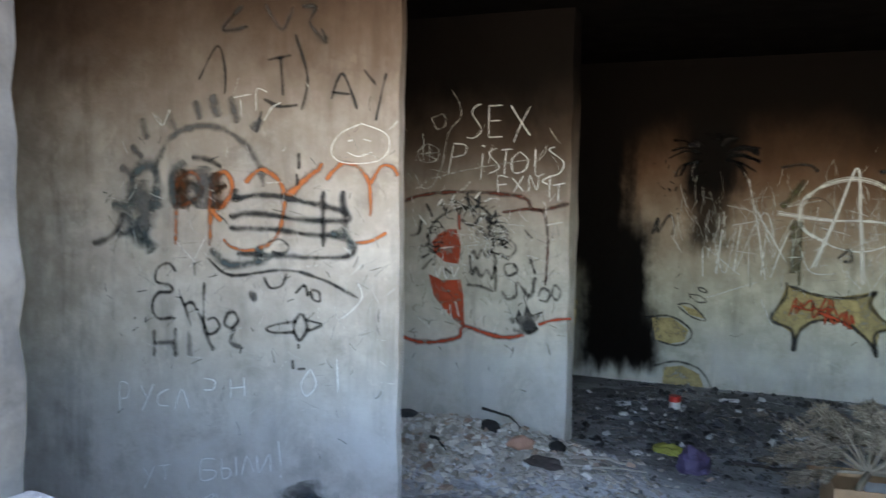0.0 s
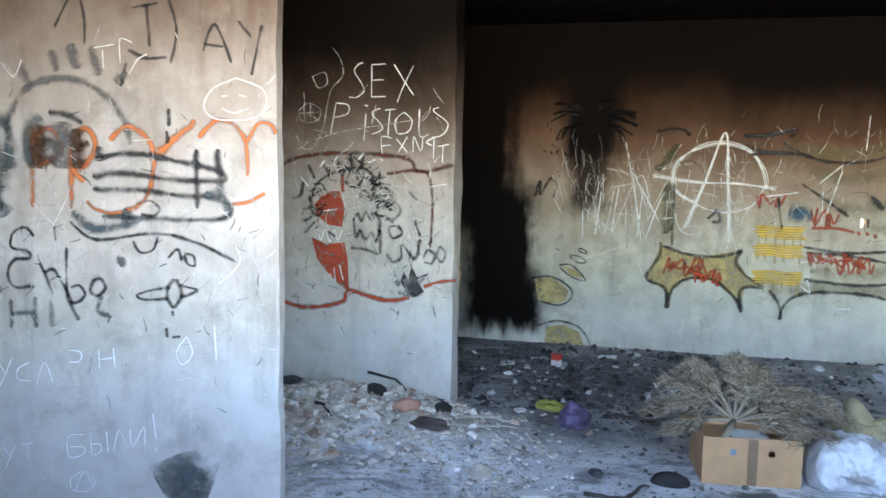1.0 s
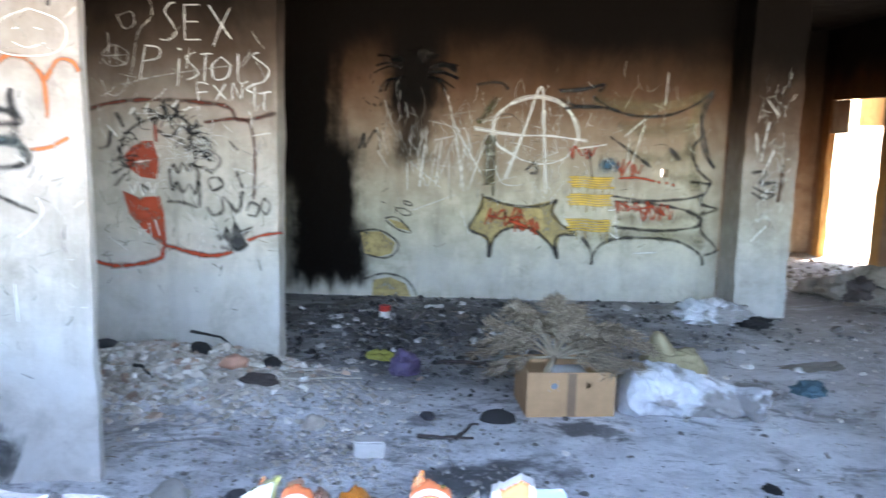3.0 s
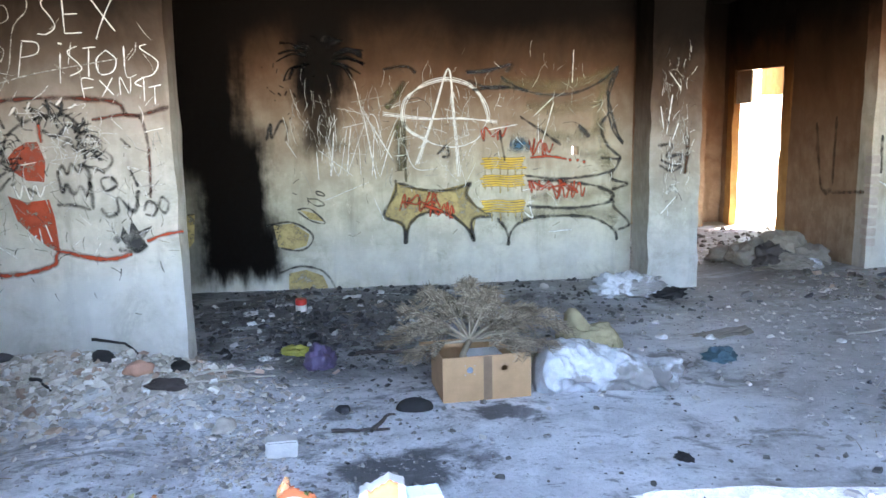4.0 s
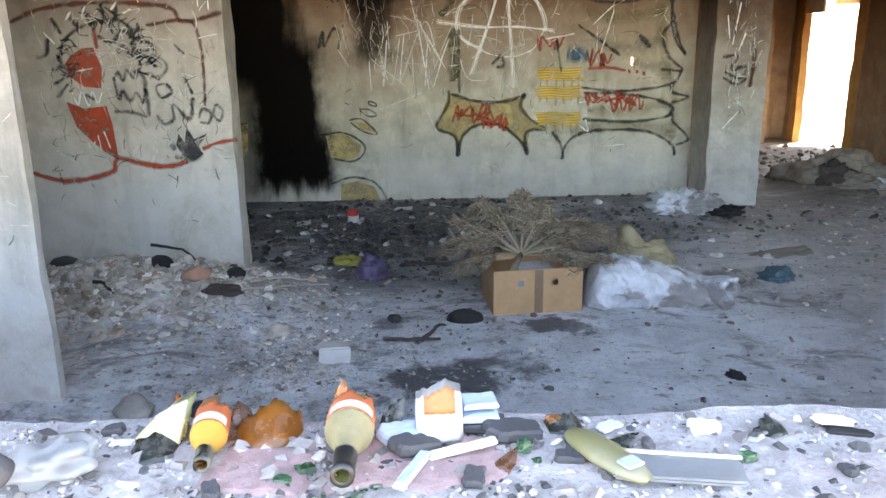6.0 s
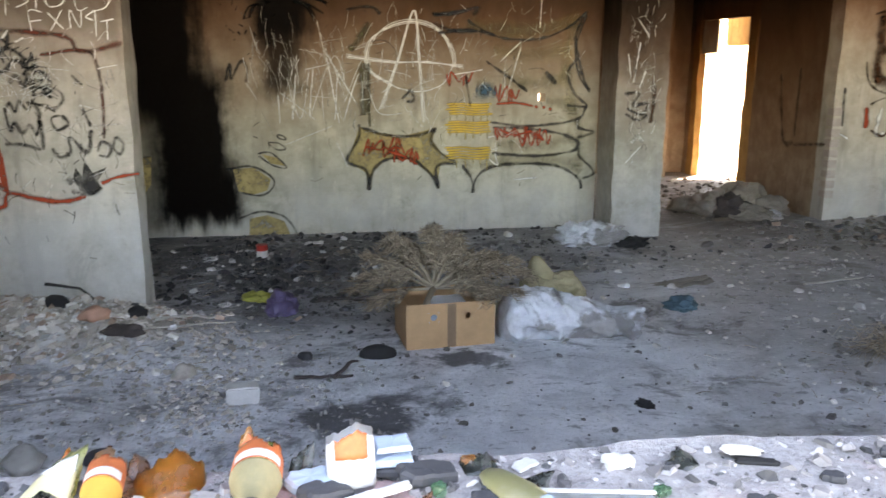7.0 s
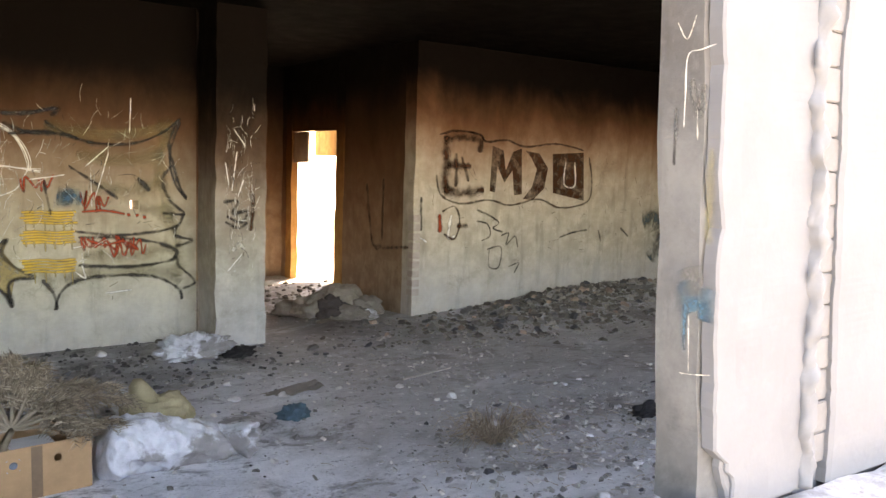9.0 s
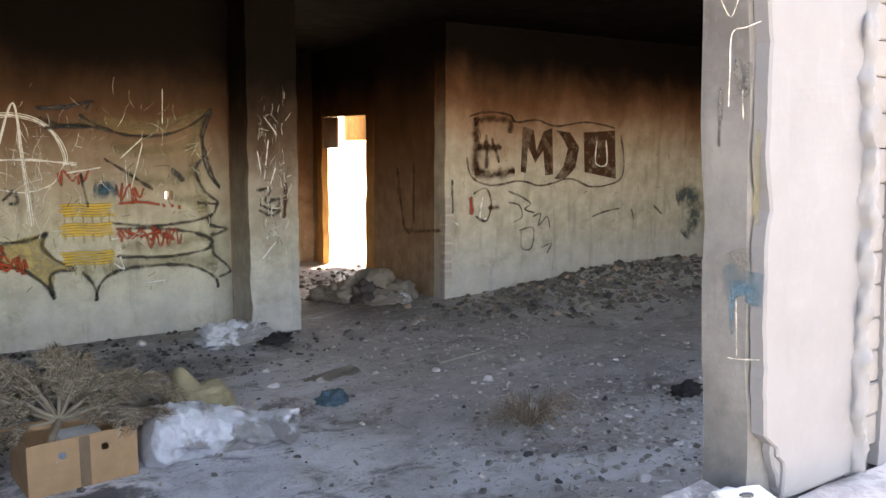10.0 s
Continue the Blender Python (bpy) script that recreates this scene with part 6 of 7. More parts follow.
crumpled("rubbish_bag", "grey torn bag on the passage floor", "bag", (3.50, 7.95), (0.17, 0.13, 0.11), M_SACK_DIRTY, 27, 0, 0.4, 1.8, 0.15, detail=4)
crumpled("rubbish_bag", "dark torn sacking on the passage heap", "bag", (3.80, 7.55), (0.16, 0.12, 0.13), M_CHARWOOD, 121, 30, 0.6, 2.4, 0.3, detail=4)
crumpled("rubbish_bag", "grey crumpled sheet on the passage heap", "bag", (4.20, 7.55), (0.15, 0.10, 0.13), M_SACK_DIRTY, 123, -30, 0.6, 2.4, 0.3, detail=4)
flat_later = [("flattened pale carton in the passage", (4.18, 7.42), (0.16, 0.10), 12), ("dusty sheet in the passage", (3.72, 7.42), (0.3, 0.10), -8)]
crumpled("white_bundle", "small white bundle on the passage floor", "bundle", (4.12, 7.34), (0.09, 0.06, 0.07), M_SACK, 29, 0, 0.4, 2.2, 0.2, detail=4)
crumpled("dark_slab", "flat dark rounded stone on the floor", "stone", (0.115, 4.03), (0.10, 0.05, 0.06), M_DARK, 31, -3, 0.10, 1.2, 0.02, 0.3, 4)
crumpled("black_shoe_sole", "curled black rubber piece on rubble", "rubber", (-1.72, 4.51), (0.10, 0.045, 0.05), M_DARK, 33, -25, 0.2, 1.2, 0.06, 0.4, 4)
crumpled("black_lump", "charred black lump on rubble", "lump", (-1.26, 4.47), (0.06, 0.05, 0.045), M_DARK, 35, 0, 0.2, 1.2, 0.08, 0.4, 4)
crumpled("grey_stone", "rounded grey lump beside the wall", "stone", (-2.38, 4.66), (0.085, 0.05, 0.045), M_SLATE, 37, 0, 0.2, 1.2, 0.05, 0.4, 4)
crumpled("brick_shard", "pinkish broken brick in rubble", "brick", (-1.45, 4.33), (0.08, 0.05, 0.055), M_BRICKRED, 39, 15, 0.35, 1.5, 0.05, 0.5, 3)
crumpled("brown_lump", "dark brown burnt lump at the rubble edge", "lump", (-1.27, 4.22), (0.11, 0.06, 0.04), M_CHARWOOD, 41, -10, 0.4, 1.7, 0.1, 0.5, 4)
for i, (x, y, s, m) in enumerate(((1.915, 5.25, 0.055, M_PALE), (2.25, 5.2, 0.05, M_PALE), (-0.885, 3.85, 0.10, M_RUBBLE), (-1.33, 2.95, 0.13, M_GRAVEL), (-1.05, 2.98, 0.09, M_SLATE), (-1.62, 2.80, 0.08, M_GRAVEL), (3.1, 5.0, 0.05, M_PALE),
                                  (1.35, 6.75, 0.07, M_PALE), (-0.28, 4.05, 0.06, M_SLATE), (2.6, 2.6, 0.07, M_PALE), (2.95, 2.75, 0.06, M_PALE), (3.3, 4.6, 0.06, M_PALE))):
    crumpled("stone", "loose pale stone on the dusty floor" if m is not M_SLATE else "loose dark stone on the dusty floor", "stone", (x, y), (s * 0.7, s * 0.56, s * 0.45), m, 50 + i, i * 40, 0.4, 1.4, 0.05, 0.6, 3)


def flat_scrap(label, at, size, turn, material, seed):
    bm = bmesh.new()
    k = 6
    rows = [[bm.verts.new((size[0] * (i / k - 0.5), size[1] * (j / k - 0.5), 0.018 * noise.noise(Vector((i * 0.7, j * 0.7, seed))) + 0.02)) for i in range(k + 1)] for j in range(k + 1)]
    for r, q in zip(rows, rows[1:]):
        for i in range(k):
            bm.faces.new((r[i], r[i + 1], q[i + 1], q[i]))
    ob = part("paper_scrap", bm, material)
    ob.modifiers.new("thick", "SOLIDIFY").thickness = 0.002
    ob.matrix_world = pose(at[0], at[1], ground_z(*at) - 0.004, 8, -6, turn)
    tagged(ob, label, "paper")


flat_scrap("crumpled white paper on plaster rubble", (-1.64, 4.17), (0.14, 0.10), 25, M_LABEL_W, 1)
flat_scrap("white paper scrap in burnt litter", (-1.15, 6.2), (0.12, 0.08), 10, M_LABEL_W, 2)
flat_scrap("white paper scrap in burnt litter", (-0.35, 6.55), (0.16, 0.06), -5, M_LABEL_W, 3)
flat_scrap("white paper scrap near a purple bag", (-0.85, 4.98), (0.07, 0.06), 40, M_LABEL_W, 4)
flat_scrap("pale scrap in burnt litter", (-0.1, 6.3), (0.10, 0.08), 30, M_SACK_DIRTY, 5)
flat_scrap("grey flattened sheet on the passage side", (2.35, 5.25), (0.45, 0.14), 5, M_SACK_DIRTY, 6)
flat_scrap("pale scrap beside the far wall", (0.65, 6.85), (0.2, 0.07), 3, M_SACK_PALE, 7)


for lab, at, size, turn in flat_later:
    flat_scrap(lab, at, size, turn, M_SACK_PALE, turn)


def pale_block():
    bm = bmesh.new()
    block(bm, -0.075, 0.075, -0.045, 0.045, 0, 0.085, 0.008)
    bmesh.ops.subdivide_edges(bm, edges=bm.edges[:], cuts=2, use_grid_fill=True)
    for v in bm.verts:
        v.co += noise.noise_vector(v.co * 18) * 0.006
    ob = part("stone_block", bm, M_PALE)
    ob.matrix_world = pose(-0.545, 3.50, 0.008, 0, 4, 12)
    tagged(ob, "pale squared stone block on the floor", "block")


pale_block()


def tin_can():
    can = thing("tin_can", "crushed red and white tin in burnt litter", "can", (-0.745, 6.2, ground_z(-0.745, 6.2) + 0.02), 20)
    for z0, z1, m, name in ((0.0, 0.055, M_WTIN, "can_base"), (0.0552, 0.10, M_RED, "can_top")):
        bm = bmesh.new()
        made = bmesh.ops.create_cone(bm, cap_ends=True, segments=24, radius1=0.046, radius2=0.044, depth=z1 - z0)["verts"]
        for v in made:
            v.co.z += (z0 + z1) / 2
            v.co += noise.noise_vector(v.co * 20) * 0.004
        part(name, bm, m, can, smooth=False)


tin_can()


def bar(name, label, category, pts, r0, r1, material):
    bm = bmesh.new()
    fine = []
    for a, b in zip(pts, pts[1:]):
        fine += [Vector(a).lerp(Vector(b), k / 4) for k in range(4)]
    fine.append(Vector(pts[-1]))
    if name == "stick":
        fine = [Vector((p.x, p.y, max(p.z, ground_z(p.x, p.y) + 0.022))) for p in fine]
    tube(bm, [p + noise.noise_vector(p * 14) * r0 * 0.9 for p in fine], r0, r1, 7)
    return tagged(part(name, bm, material), label, category)


bar("stick", "long thin pale stick on the floor", "stick", [(-1.56, 3.98, 0.03), (-1.3, 4.15, 0.035), (-1.0, 4.34, 0.04), (-0.72, 4.55, 0.035)], 0.007, 0.005, M_WOOD)
bar("stick", "short pale stick on rubble", "stick", [(-1.15, 4.38, 0.06), (-0.98, 4.52, 0.07), (-0.85, 4.62, 0.05)], 0.010, 0.008, M_WOOD)
bar("charred_stick", "charred flat piece of wood", "stick", [(-0.32, 3.74, 0.02), (-0.15, 3.72, 0.03), (-0.02, 3.74, 0.02)], 0.010, 0.007, M_CHARWOOD)
bar("charred_stick", "forked bit of charred wood", "stick", [(-0.12, 3.70, 0.03), (-0.04, 3.84, 0.05), (0.0, 3.92, 0.03)], 0.013, 0.006, M_CHARWOOD)
bar("charred_stick", "curled black strip on rubble", "strip", [(-1.86, 4.74, 0.27), (-1.76, 4.74, 0.255), (-1.66, 4.72, 0.25), (-1.56, 4.66, 0.19)], 0.011, 0.006, M_DARK)
bar("charred_stick", "bent black twig on rubble", "stick", [(-2.06, 4.30, 0.18), (-1.98, 4.27, 0.175), (-1.90, 4.20, 0.14)], 0.012, 0.008, M_DARK)
bar("charred_stick", "black burnt lath in litter", "stick", [(-0.25, 5.05, 0.03), (0.0, 5.02, 0.035), (0.22, 5.06, 0.03)], 0.013, 0.010, M_CHARWOOD)
bar("stick", "pale stick near the far wall", "stick", [(3.2, 5.1, 0.02), (3.45, 5.15, 0.03), (3.7, 5.2, 0.02)], 0.01, 0.006, M_WOOD)


def dry_bush():
    rng = random.Random(9)
    bush = thing("dry_bush", "tangle of dry twigs on the floor", "plant", (2.97, 3.68, 0.0))
    bm = bmesh.new()
    for i in range(120):
        a, r = rng.uniform(0, 6.28), rng.uniform(0.18, 0.44)
        pts = [Vector((rng.uniform(-0.06, 0.06), rng.uniform(-0.05, 0.05), 0.01))]
        for k in range(1, 6):
            u = k / 5
            pts.append(Vector((math.cos(a) * r * u, math.sin(a) * r * u * 0.8, 0.01 + math.sin(u * 2.4) * rng.uniform(0.05, 0.20))) + Vector((rng.uniform(-1, 1), rng.uniform(-1, 1), 0)) * 0.03)
        tube(bm, pts, 0.0035, 0.0012, 4)
    part("twig_tangle", bm, M_TWIG, bush)
    for i in range(5):
        a = rng.uniform(0, 6.28)
        bm = bmesh.new()
        tube(bm, [Vector((0, 0, 0.02)), Vector((math.cos(a) * 0.15, math.sin(a) * 0.12, 0.09)), Vector((math.cos(a) * 0.3, math.sin(a) * 0.22, 0.05))], 0.007, 0.003, 5)
        part("limb", bm, M_STEM, bush, "thicker bleached twig")


dry_bush()

# ---- hanging board in the doorway ----
bm = bmesh.new()
block(bm, 4.60, 4.63, 9.95, 10.39, 1.66, 2.045, 0.006)
for v in bm.verts:
    if v.co.z < 1.8:
        v.co.z += 0.06 * noise.noise(Vector((0, v.co.y * 9, 1)))
structure(part("door_board", bm, M_RIGHT), "sooty board left hanging in the doorway head", "board")
# ---- rubbish on the sill ----


def lathe(bm, profile, segs=28, keep=None):
    """A turned body along its own x; profile: (x, radius); keep(a, x) says which faces stay."""
    rows = [[bm.verts.new((x, r * math.cos(2 * math.pi * k / segs), r * math.sin(2 * math.pi * k / segs))) for k in range(segs)] for x, r in profile]
    for i, (u, v) in enumerate(zip(rows, rows[1:])):
        for k in range(segs):
            if keep is None or keep(2 * math.pi * (k + 0.5) / segs, (profile[i][0] + profile[i + 1][0]) / 2):
                bm.faces.new((u[k], u[(k + 1) % segs], v[(k + 1) % segs], v[k]))
    loose = [v for v in bm.verts if not v.link_faces]
    bmesh.ops.delete(bm, geom=loose, context="VERTS")


def thick(ob, t):
    m = ob.modifiers.new("thick", "SOLIDIFY")
    m.thickness, m.offset = t, -1
    return ob


def jagged(x_end, amp, seed):
    return lambda a, x: x < x_end + amp * noise.noise(Vector((math.cos(a) * 1.7 + seed, math.sin(a) * 1.7, seed))) + amp * 0.6 * noise.noise(Vector((math.cos(a) * 5 + seed, math.sin(a) * 5, seed)))


def broken_bottle(label, at, turn, r, neck, body, glass_mat, label_mat, band_mat, ring_mat, seed):
    """Lying bottle, neck towards the street, its far end broken off."""
    bot = thing("broken_bottle", label, "bottle", (at[0], at[1], SILL + r + 0.006), turn)
    L = neck + body
    prof = [(0.0, r * 0.43), (0.012, r * 0.43), (0.014, r * 0.38), (neck * 0.6, r * 0.42), (neck * 0.85, r * 0.62), (neck * 1.05, r * 0.92), (neck * 1.15, r)]
    prof += [(neck * 1.15 + (L - neck * 1.15) * k / 10, r) for k in range(1, 11)]
    bm = bmesh.new()
    lathe(bm, prof, 28, jagged(L - 0.03, 0.03, seed))
    thick(part("bottle_glass", bm, glass_mat, bot, smooth=True), 0.0025)
    bm = bmesh.new()
    lathe(bm, [(neck * 1.2 + (body * 0.62) * k / 8, r + 0.0012) for k in range(9)], 28, jagged(neck * 1.2 + body * 0.5, 0.02, seed + 3))
    thick(part("paper_label", bm, label_mat, bot, smooth=True), 0.0006)
    bm = bmesh.new()
    lathe(bm, [(neck * 0.30, r * 0.41 + 0.0012), (neck * 0.6, r * 0.43 + 0.0014), (neck * 0.85, r * 0.63 + 0.0014), (neck * 1.05, r * 0.93 + 0.0014), (neck * 1.16, r + 0.0014)], 28)
    part("neck_label", bm, band_mat, bot, smooth=True)
    bm = bmesh.new()
    lathe(bm, [(-0.002, r * 0.30), (-0.004, r * 0.46), (0.012, r * 0.48), (0.016, r * 0.43), (neck * 0.5, r * 0.43 + 0.002)], 28)
    part("mouth_ring", bm, ring_mat, bot, smooth=True)
    bm = bmesh.new()
    lathe(bm, [(neck * 1.22 + 0.012 * k, r + 0.0022) for k in range(3)], 28, lambda a, x: 0.6 < a < 2.6)
    part("label_band", bm, M_LABEL_W, bot, smooth=True)


broken_bottle("broken amber beer bottle lying with a torn yellow label", (-0.358, 0.928), 99, 0.029, 0.075, 0.125, M_AMBER, M_LABEL_O, M_LABEL_Y, M_DARKG, 1.3)
broken_bottle("broken olive wine bottle with gold foil and an orange label", (-0.135, 0.875), 92, 0.039, 0.115, 0.11, M_OLIVEG, M_LABEL_O, M_FOIL, M_BLACKP, 4.1)


def curved_shard(name, label, at, turn, tilt, r, h, arc, mats, seed, peak=0.0, jag=0.12):
    """A broken piece of bottle wall, with its label still on it; peak makes it pointed, jag toothed."""
    sh = thing(name, label, "shard", (at[0], at[1], SILL + 0.004), turn)

    def skin(rad, x0, x1, m, pname, amp, lab="", t=0.002, span=1.0):
        bm = bmesh.new()
        k = 40
        rows = []
        for i in range(k + 1):
            a = (-arc / 2 + arc * i / k) * span
            slope = 1 - peak * abs(a / (arc / 2) - 0.25)
            top = x1 * slope + amp * h * (noise.noise(Vector((a * 1.6, seed + 0.41, 0.3))) + 0.6 * noise.noise(Vector((a * 4.2, seed + 0.37, 4.3))))
            if pname == "shard_glass" and jag > 0.1:
                top += amp * 0.5 * h * (1 - 3 * abs(noise.noise(Vector((a * 3.4, seed + 2.7, 1.3)))))
            low = x0 + 0.4 * amp * noise.noise(Vector((a * 3, seed + 9, 0))) * h
            top = max(top, low + 0.004)
            rows.append([bm.verts.new((rad * math.sin(a), rad * (1 - math.cos(a)) - (rad - r), low + (top - low) * j / 4)) for j in range(5)])
        for u, v in zip(rows, rows[1:]):
            for j in range(4):
                bm.faces.new((u[j], v[j], v[j + 1], u[j + 1]))
        ob = thick(part(pname, bm, m, sh, lab, True), t)
        ob.rotation_euler = (radians(tilt), 0, 0)
        return ob
    skin(r, 0.0, h, mats[0], "shard_glass", jag)
    if len(mats) > 1:
        skin(r + 0.0018, h * 0.10, h * 0.86, mats[1], "shard_label", 0.10, "", 0.0005)
    if len(mats) > 2:
        skin(r + 0.0028, h * 0.50, h * 0.88, mats[2], "shard_print", 0.11, "", 0.0004, 0.55)


curved_shard("bottle_shard", "upright bottle shard with a white and red label", (0.01, 1.02), 6, -20, 0.042, 0.112, 2.3, (M_CLEAR, M_LABEL_W, M_LABEL_O), 2.0, 0.15, 0.08)
curved_shard("bottle_shard", "jagged amber glass shard leaning on rubble", (-0.275, 1.03), 14, -62, 0.075, 0.088, 1.75, (M_AMBER,), 5.0, 0.22, 0.17)
curved_shard("bottle_shard", "brown end of a jagged amber shard", (-0.345, 1.035), 38, -66, 0.060, 0.070, 1.2, (M_DARKAMBER,), 6.0, 0.35, 0.15)
curved_shard("bottle_shard", "pointed shard with a torn cream and white label", (-0.500, 1.035), -38, -60, 0.055, 0.120, 2.0, (M_OLIVEG, M_LABEL_CREAM, M_LABEL_W), 7.0, 0.75, 0.14)
curved_shard("bottle_shard", "orange tip of a torn label shard", (-0.470, 1.085), -20, -36, 0.030, 0.075, 1.3, (M_AMBER, M_LABEL_O), 8.2, 0.8, 0.16)
curved_shard("bottle_shard", "dark curved shard lying in dust", (-0.455, 0.985), 15, -74, 0.055, 0.075, 2.2, (M_DARKG,), 9.0, 0.2, 0.15)
curved_shard("bottle_shard", "dark bottle bottom lying in dust", (0.215, 1.065), -10, -74, 0.045, 0.055, 2.4, (M_DARKG,), 11.0, 0.3, 0.2)
curved_shard("bottle_shard", "upright orange label shard behind a bottle", (-0.165, 1.09), 0, -12, 0.026, 0.085, 1.1, (M_AMBER, M_LABEL_O), 13.0, 0.3)
curved_shard("bottle_shard", "dark brown shard behind an amber bottle", (-0.335, 1.09), 34, -48, 0.045, 0.055, 1.3, (M_DARKAMBER,), 15.0, 0.5, 0.2)
curved_shard("bottle_shard", "tall dark green shard beside a bottle", (-0.085, 1.085), -30, -30, 0.040, 0.075, 1.1, (M_DARKG,), 16.0, 0.6, 0.25)
curved_shard("bottle_shard", "black shard lying near a white stone", (0.585, 1.05), 25, -72, 0.05, 0.045, 1.4, (M_DARKG,), 17.0, 0.3, 0.2)
curved_shard("bottle_shard", "black glass triangle lying in crumbs", (0.155, 1.03), 50, -76, 0.05, 0.05, 1.1, (M_DARKG,), 18.0, 0.7, 0.2)
curved_shard("bottle_shard", "black glass triangle lying in crumbs", (0.285, 1.02), -65, -74, 0.05, 0.06, 1.0, (M_DARKG,), 19.0, 0.7, 0.2)
curved_shard("bottle_shard", "dark pointed glass splinter on pink dust", (0.315, 0.95), 20, -70, 0.04, 0.055, 0.7, (M_DARKG,), 21.0, 0.8, 0.2)
curved_shard("bottle_shard", "brownish glass splinter on pink dust", (0.10, 0.955), -35, -72, 0.04, 0.05, 0.9, (M_DARKAMBER,), 23.0, 0.7, 0.2)


def slab(name, label, category, at, size, turn, material, tilt=(0, 0), seed=0.0, square=False):
    """A flat broken piece: an uneven outline with a worn top; square keeps straight sides."""
    bm = bmesh.new()
    sx, sy, sz = size
    k = 20
    rings = []
    for grow, z in ((0.92, 0.0), (1.0, 0.25), (0.98, 0.75), (0.86, 1.0)):
        ring = []
        for i in range(k):
            a = 2 * math.pi * (i + 0.5) / k
            c, s = math.cos(a), math.sin(a)
            m = 1 / max(abs(c), abs(s))
            if not square:
                m = (0.45 + 0.55 * m) * (1 + 0.34 * noise.noise(Vector((c * 1.6 + seed * 3.3, s * 1.6, seed))) + 0.16 * noise.noise(Vector((c * 5 + seed, s * 5, 2))))
            h = sz * z * (1 + 0.25 * noise.noise(Vector((c * 2, s * 2, seed + 7))))
            ring.append(bm.verts.new((sx / 2 * c * m * grow, sy / 2 * s * m * grow, h)))
        rings.append(ring)
    for u, v in zip(rings, rings[1:]):
        for i in range(k):
            bm.faces.new((u[i], u[(i + 1) % k], v[(i + 1) % k], v[i]))
    bm.faces.new(rings[0][::-1])
    top = bm.verts.new((0, 0, sz * (1.0 + 0.2 * noise.noise(Vector((seed, 1, 1))))))
    for i in range(k):
        bm.faces.new((rings[-1][i], rings[-1][(i + 1) % k], top))
    ob = part(name, bm, material)
    ob.matrix_world = pose(at[0], at[1], SILL + at[2] if len(at) > 2 else SILL + 0.004, tilt[0], tilt[1], turn)
    return tagged(ob, label, category)


slab("booklet", "pale blue booklet lying on a stack", "booklet", (0.075, 1.11, 0.040), (0.062, 0.05, 0.010), 8, M_BLUEW, seed=1, square=True)
slab("booklet", "white dusty booklet on the sill", "booklet", (0.075, 1.10, 0.020), (0.066, 0.055, 0.012), 4, M_BLUEW, seed=2, square=True)
slab("booklet", "dark booklet under others", "booklet", (0.08, 1.095, 0.004), (0.075, 0.06, 0.014), -6, M_SLATE, seed=3, square=True)
slab("white_strip", "white printed plastic strip in rubble", "strip", (0.045, 1.000, 0.012), (0.115, 0.016, 0.010), 12, M_LABEL_W, (0, -8), 4, True)
slab("grey_strip", "grey plastic strip lying in dust", "strip", (-0.035, 0.945, 0.006), (0.018, 0.11, 0.012), -22, M_BLUEW, seed=5, square=True)
slab("blue_scrap", "crumpled pale blue paper scrap", "paper", (-0.06, 1.055, 0.006), (0.085, 0.05, 0.02), 10, M_BLUEW, (8, 0), 6)
slab("paper_scrap", "white paper scrap on the sill", "paper", (0.30, 1.09, 0.002), (0.05, 0.03, 0.006), 33, M_LABEL_W, seed=40)
slab("dark_scrap", "dark cardboard scrap in dust", "scrap", (-0.035, 1.015, 0.006), (0.08, 0.05, 0.02), 25, M_SLATE, (0, 6), 7)
slab("dark_scrap", "burnt dark scrap under shards", "scrap", (0.13, 1.06, 0.004), (0.10, 0.06, 0.02), 22, M_SLATE, (0, 10), 8)
slab("white_stone", "smooth white stone on the sill", "stone", (0.46, 1.075, 0.0), (0.052, 0.034, 0.018), 5, M_PALE, seed=9)
slab("white_slab", "thin white plaster flake on the sill", "flake", (0.68, 1.08, 0.014), (0.07, 0.026, 0.005), -14, M_LABEL_W, (8, 0), 10)
slab("dark_flake", "black flake under plaster", "flake", (0.70, 1.06, 0.002), (0.08, 0.022, 0.006), -14, M_DARK, seed=11)
slab("plaster_lump", "broken lump of white plaster by the jamb", "plaster", (1.325, 0.985, 0.0), (0.17, 0.13, 0.035), 15, M_LABEL_W, (0, 0), 31)
slab("white_tile", "broken white tile on plaster by the jamb", "tile", (1.345, 0.975, 0.034), (0.105, 0.085, 0.016), -18, M_LABEL_W, (5, -3), 12, True)
slab("tile_chip", "grey chip lying on a white tile", "chip", (1.335, 0.975, 0.053), (0.026, 0.012, 0.005), -30, M_SLATE, (5, -3), 33)
slab("pink_patch", "pink plaster crumbs on the sill", "plaster", (-0.04, 0.985, -0.006), (0.30, 0.17, 0.010), 5, M_PINK, seed=13)
slab("pink_patch", "pink plaster crumbs on the sill", "plaster", (-0.28, 0.965, -0.006), (0.18, 0.14, 0.010), -8, M_PINK, seed=14)
slab("green_shard", "small green glass shard", "shard", (0.145, 1.01, 0.004), (0.022, 0.02, 0.018), 20, M_GREENG, seed=15)
slab("green_shard", "green glass shard in dust", "shard", (-0.205, 0.96, 0.004), (0.035, 0.028, 0.006), 30, M_GREENG, (0, 10), 16)
slab("green_shard", "green glass shard in dust", "shard", (-0.235, 0.93, 0.004), (0.03, 0.02, 0.006), -20, M_GREENG, (8, 0), 17)
slab("green_shard", "green glass shard near a lid", "shard", (0.50, 0.975, 0.004), (0.025, 0.02, 0.012), 10, M_GREENG, seed=18)
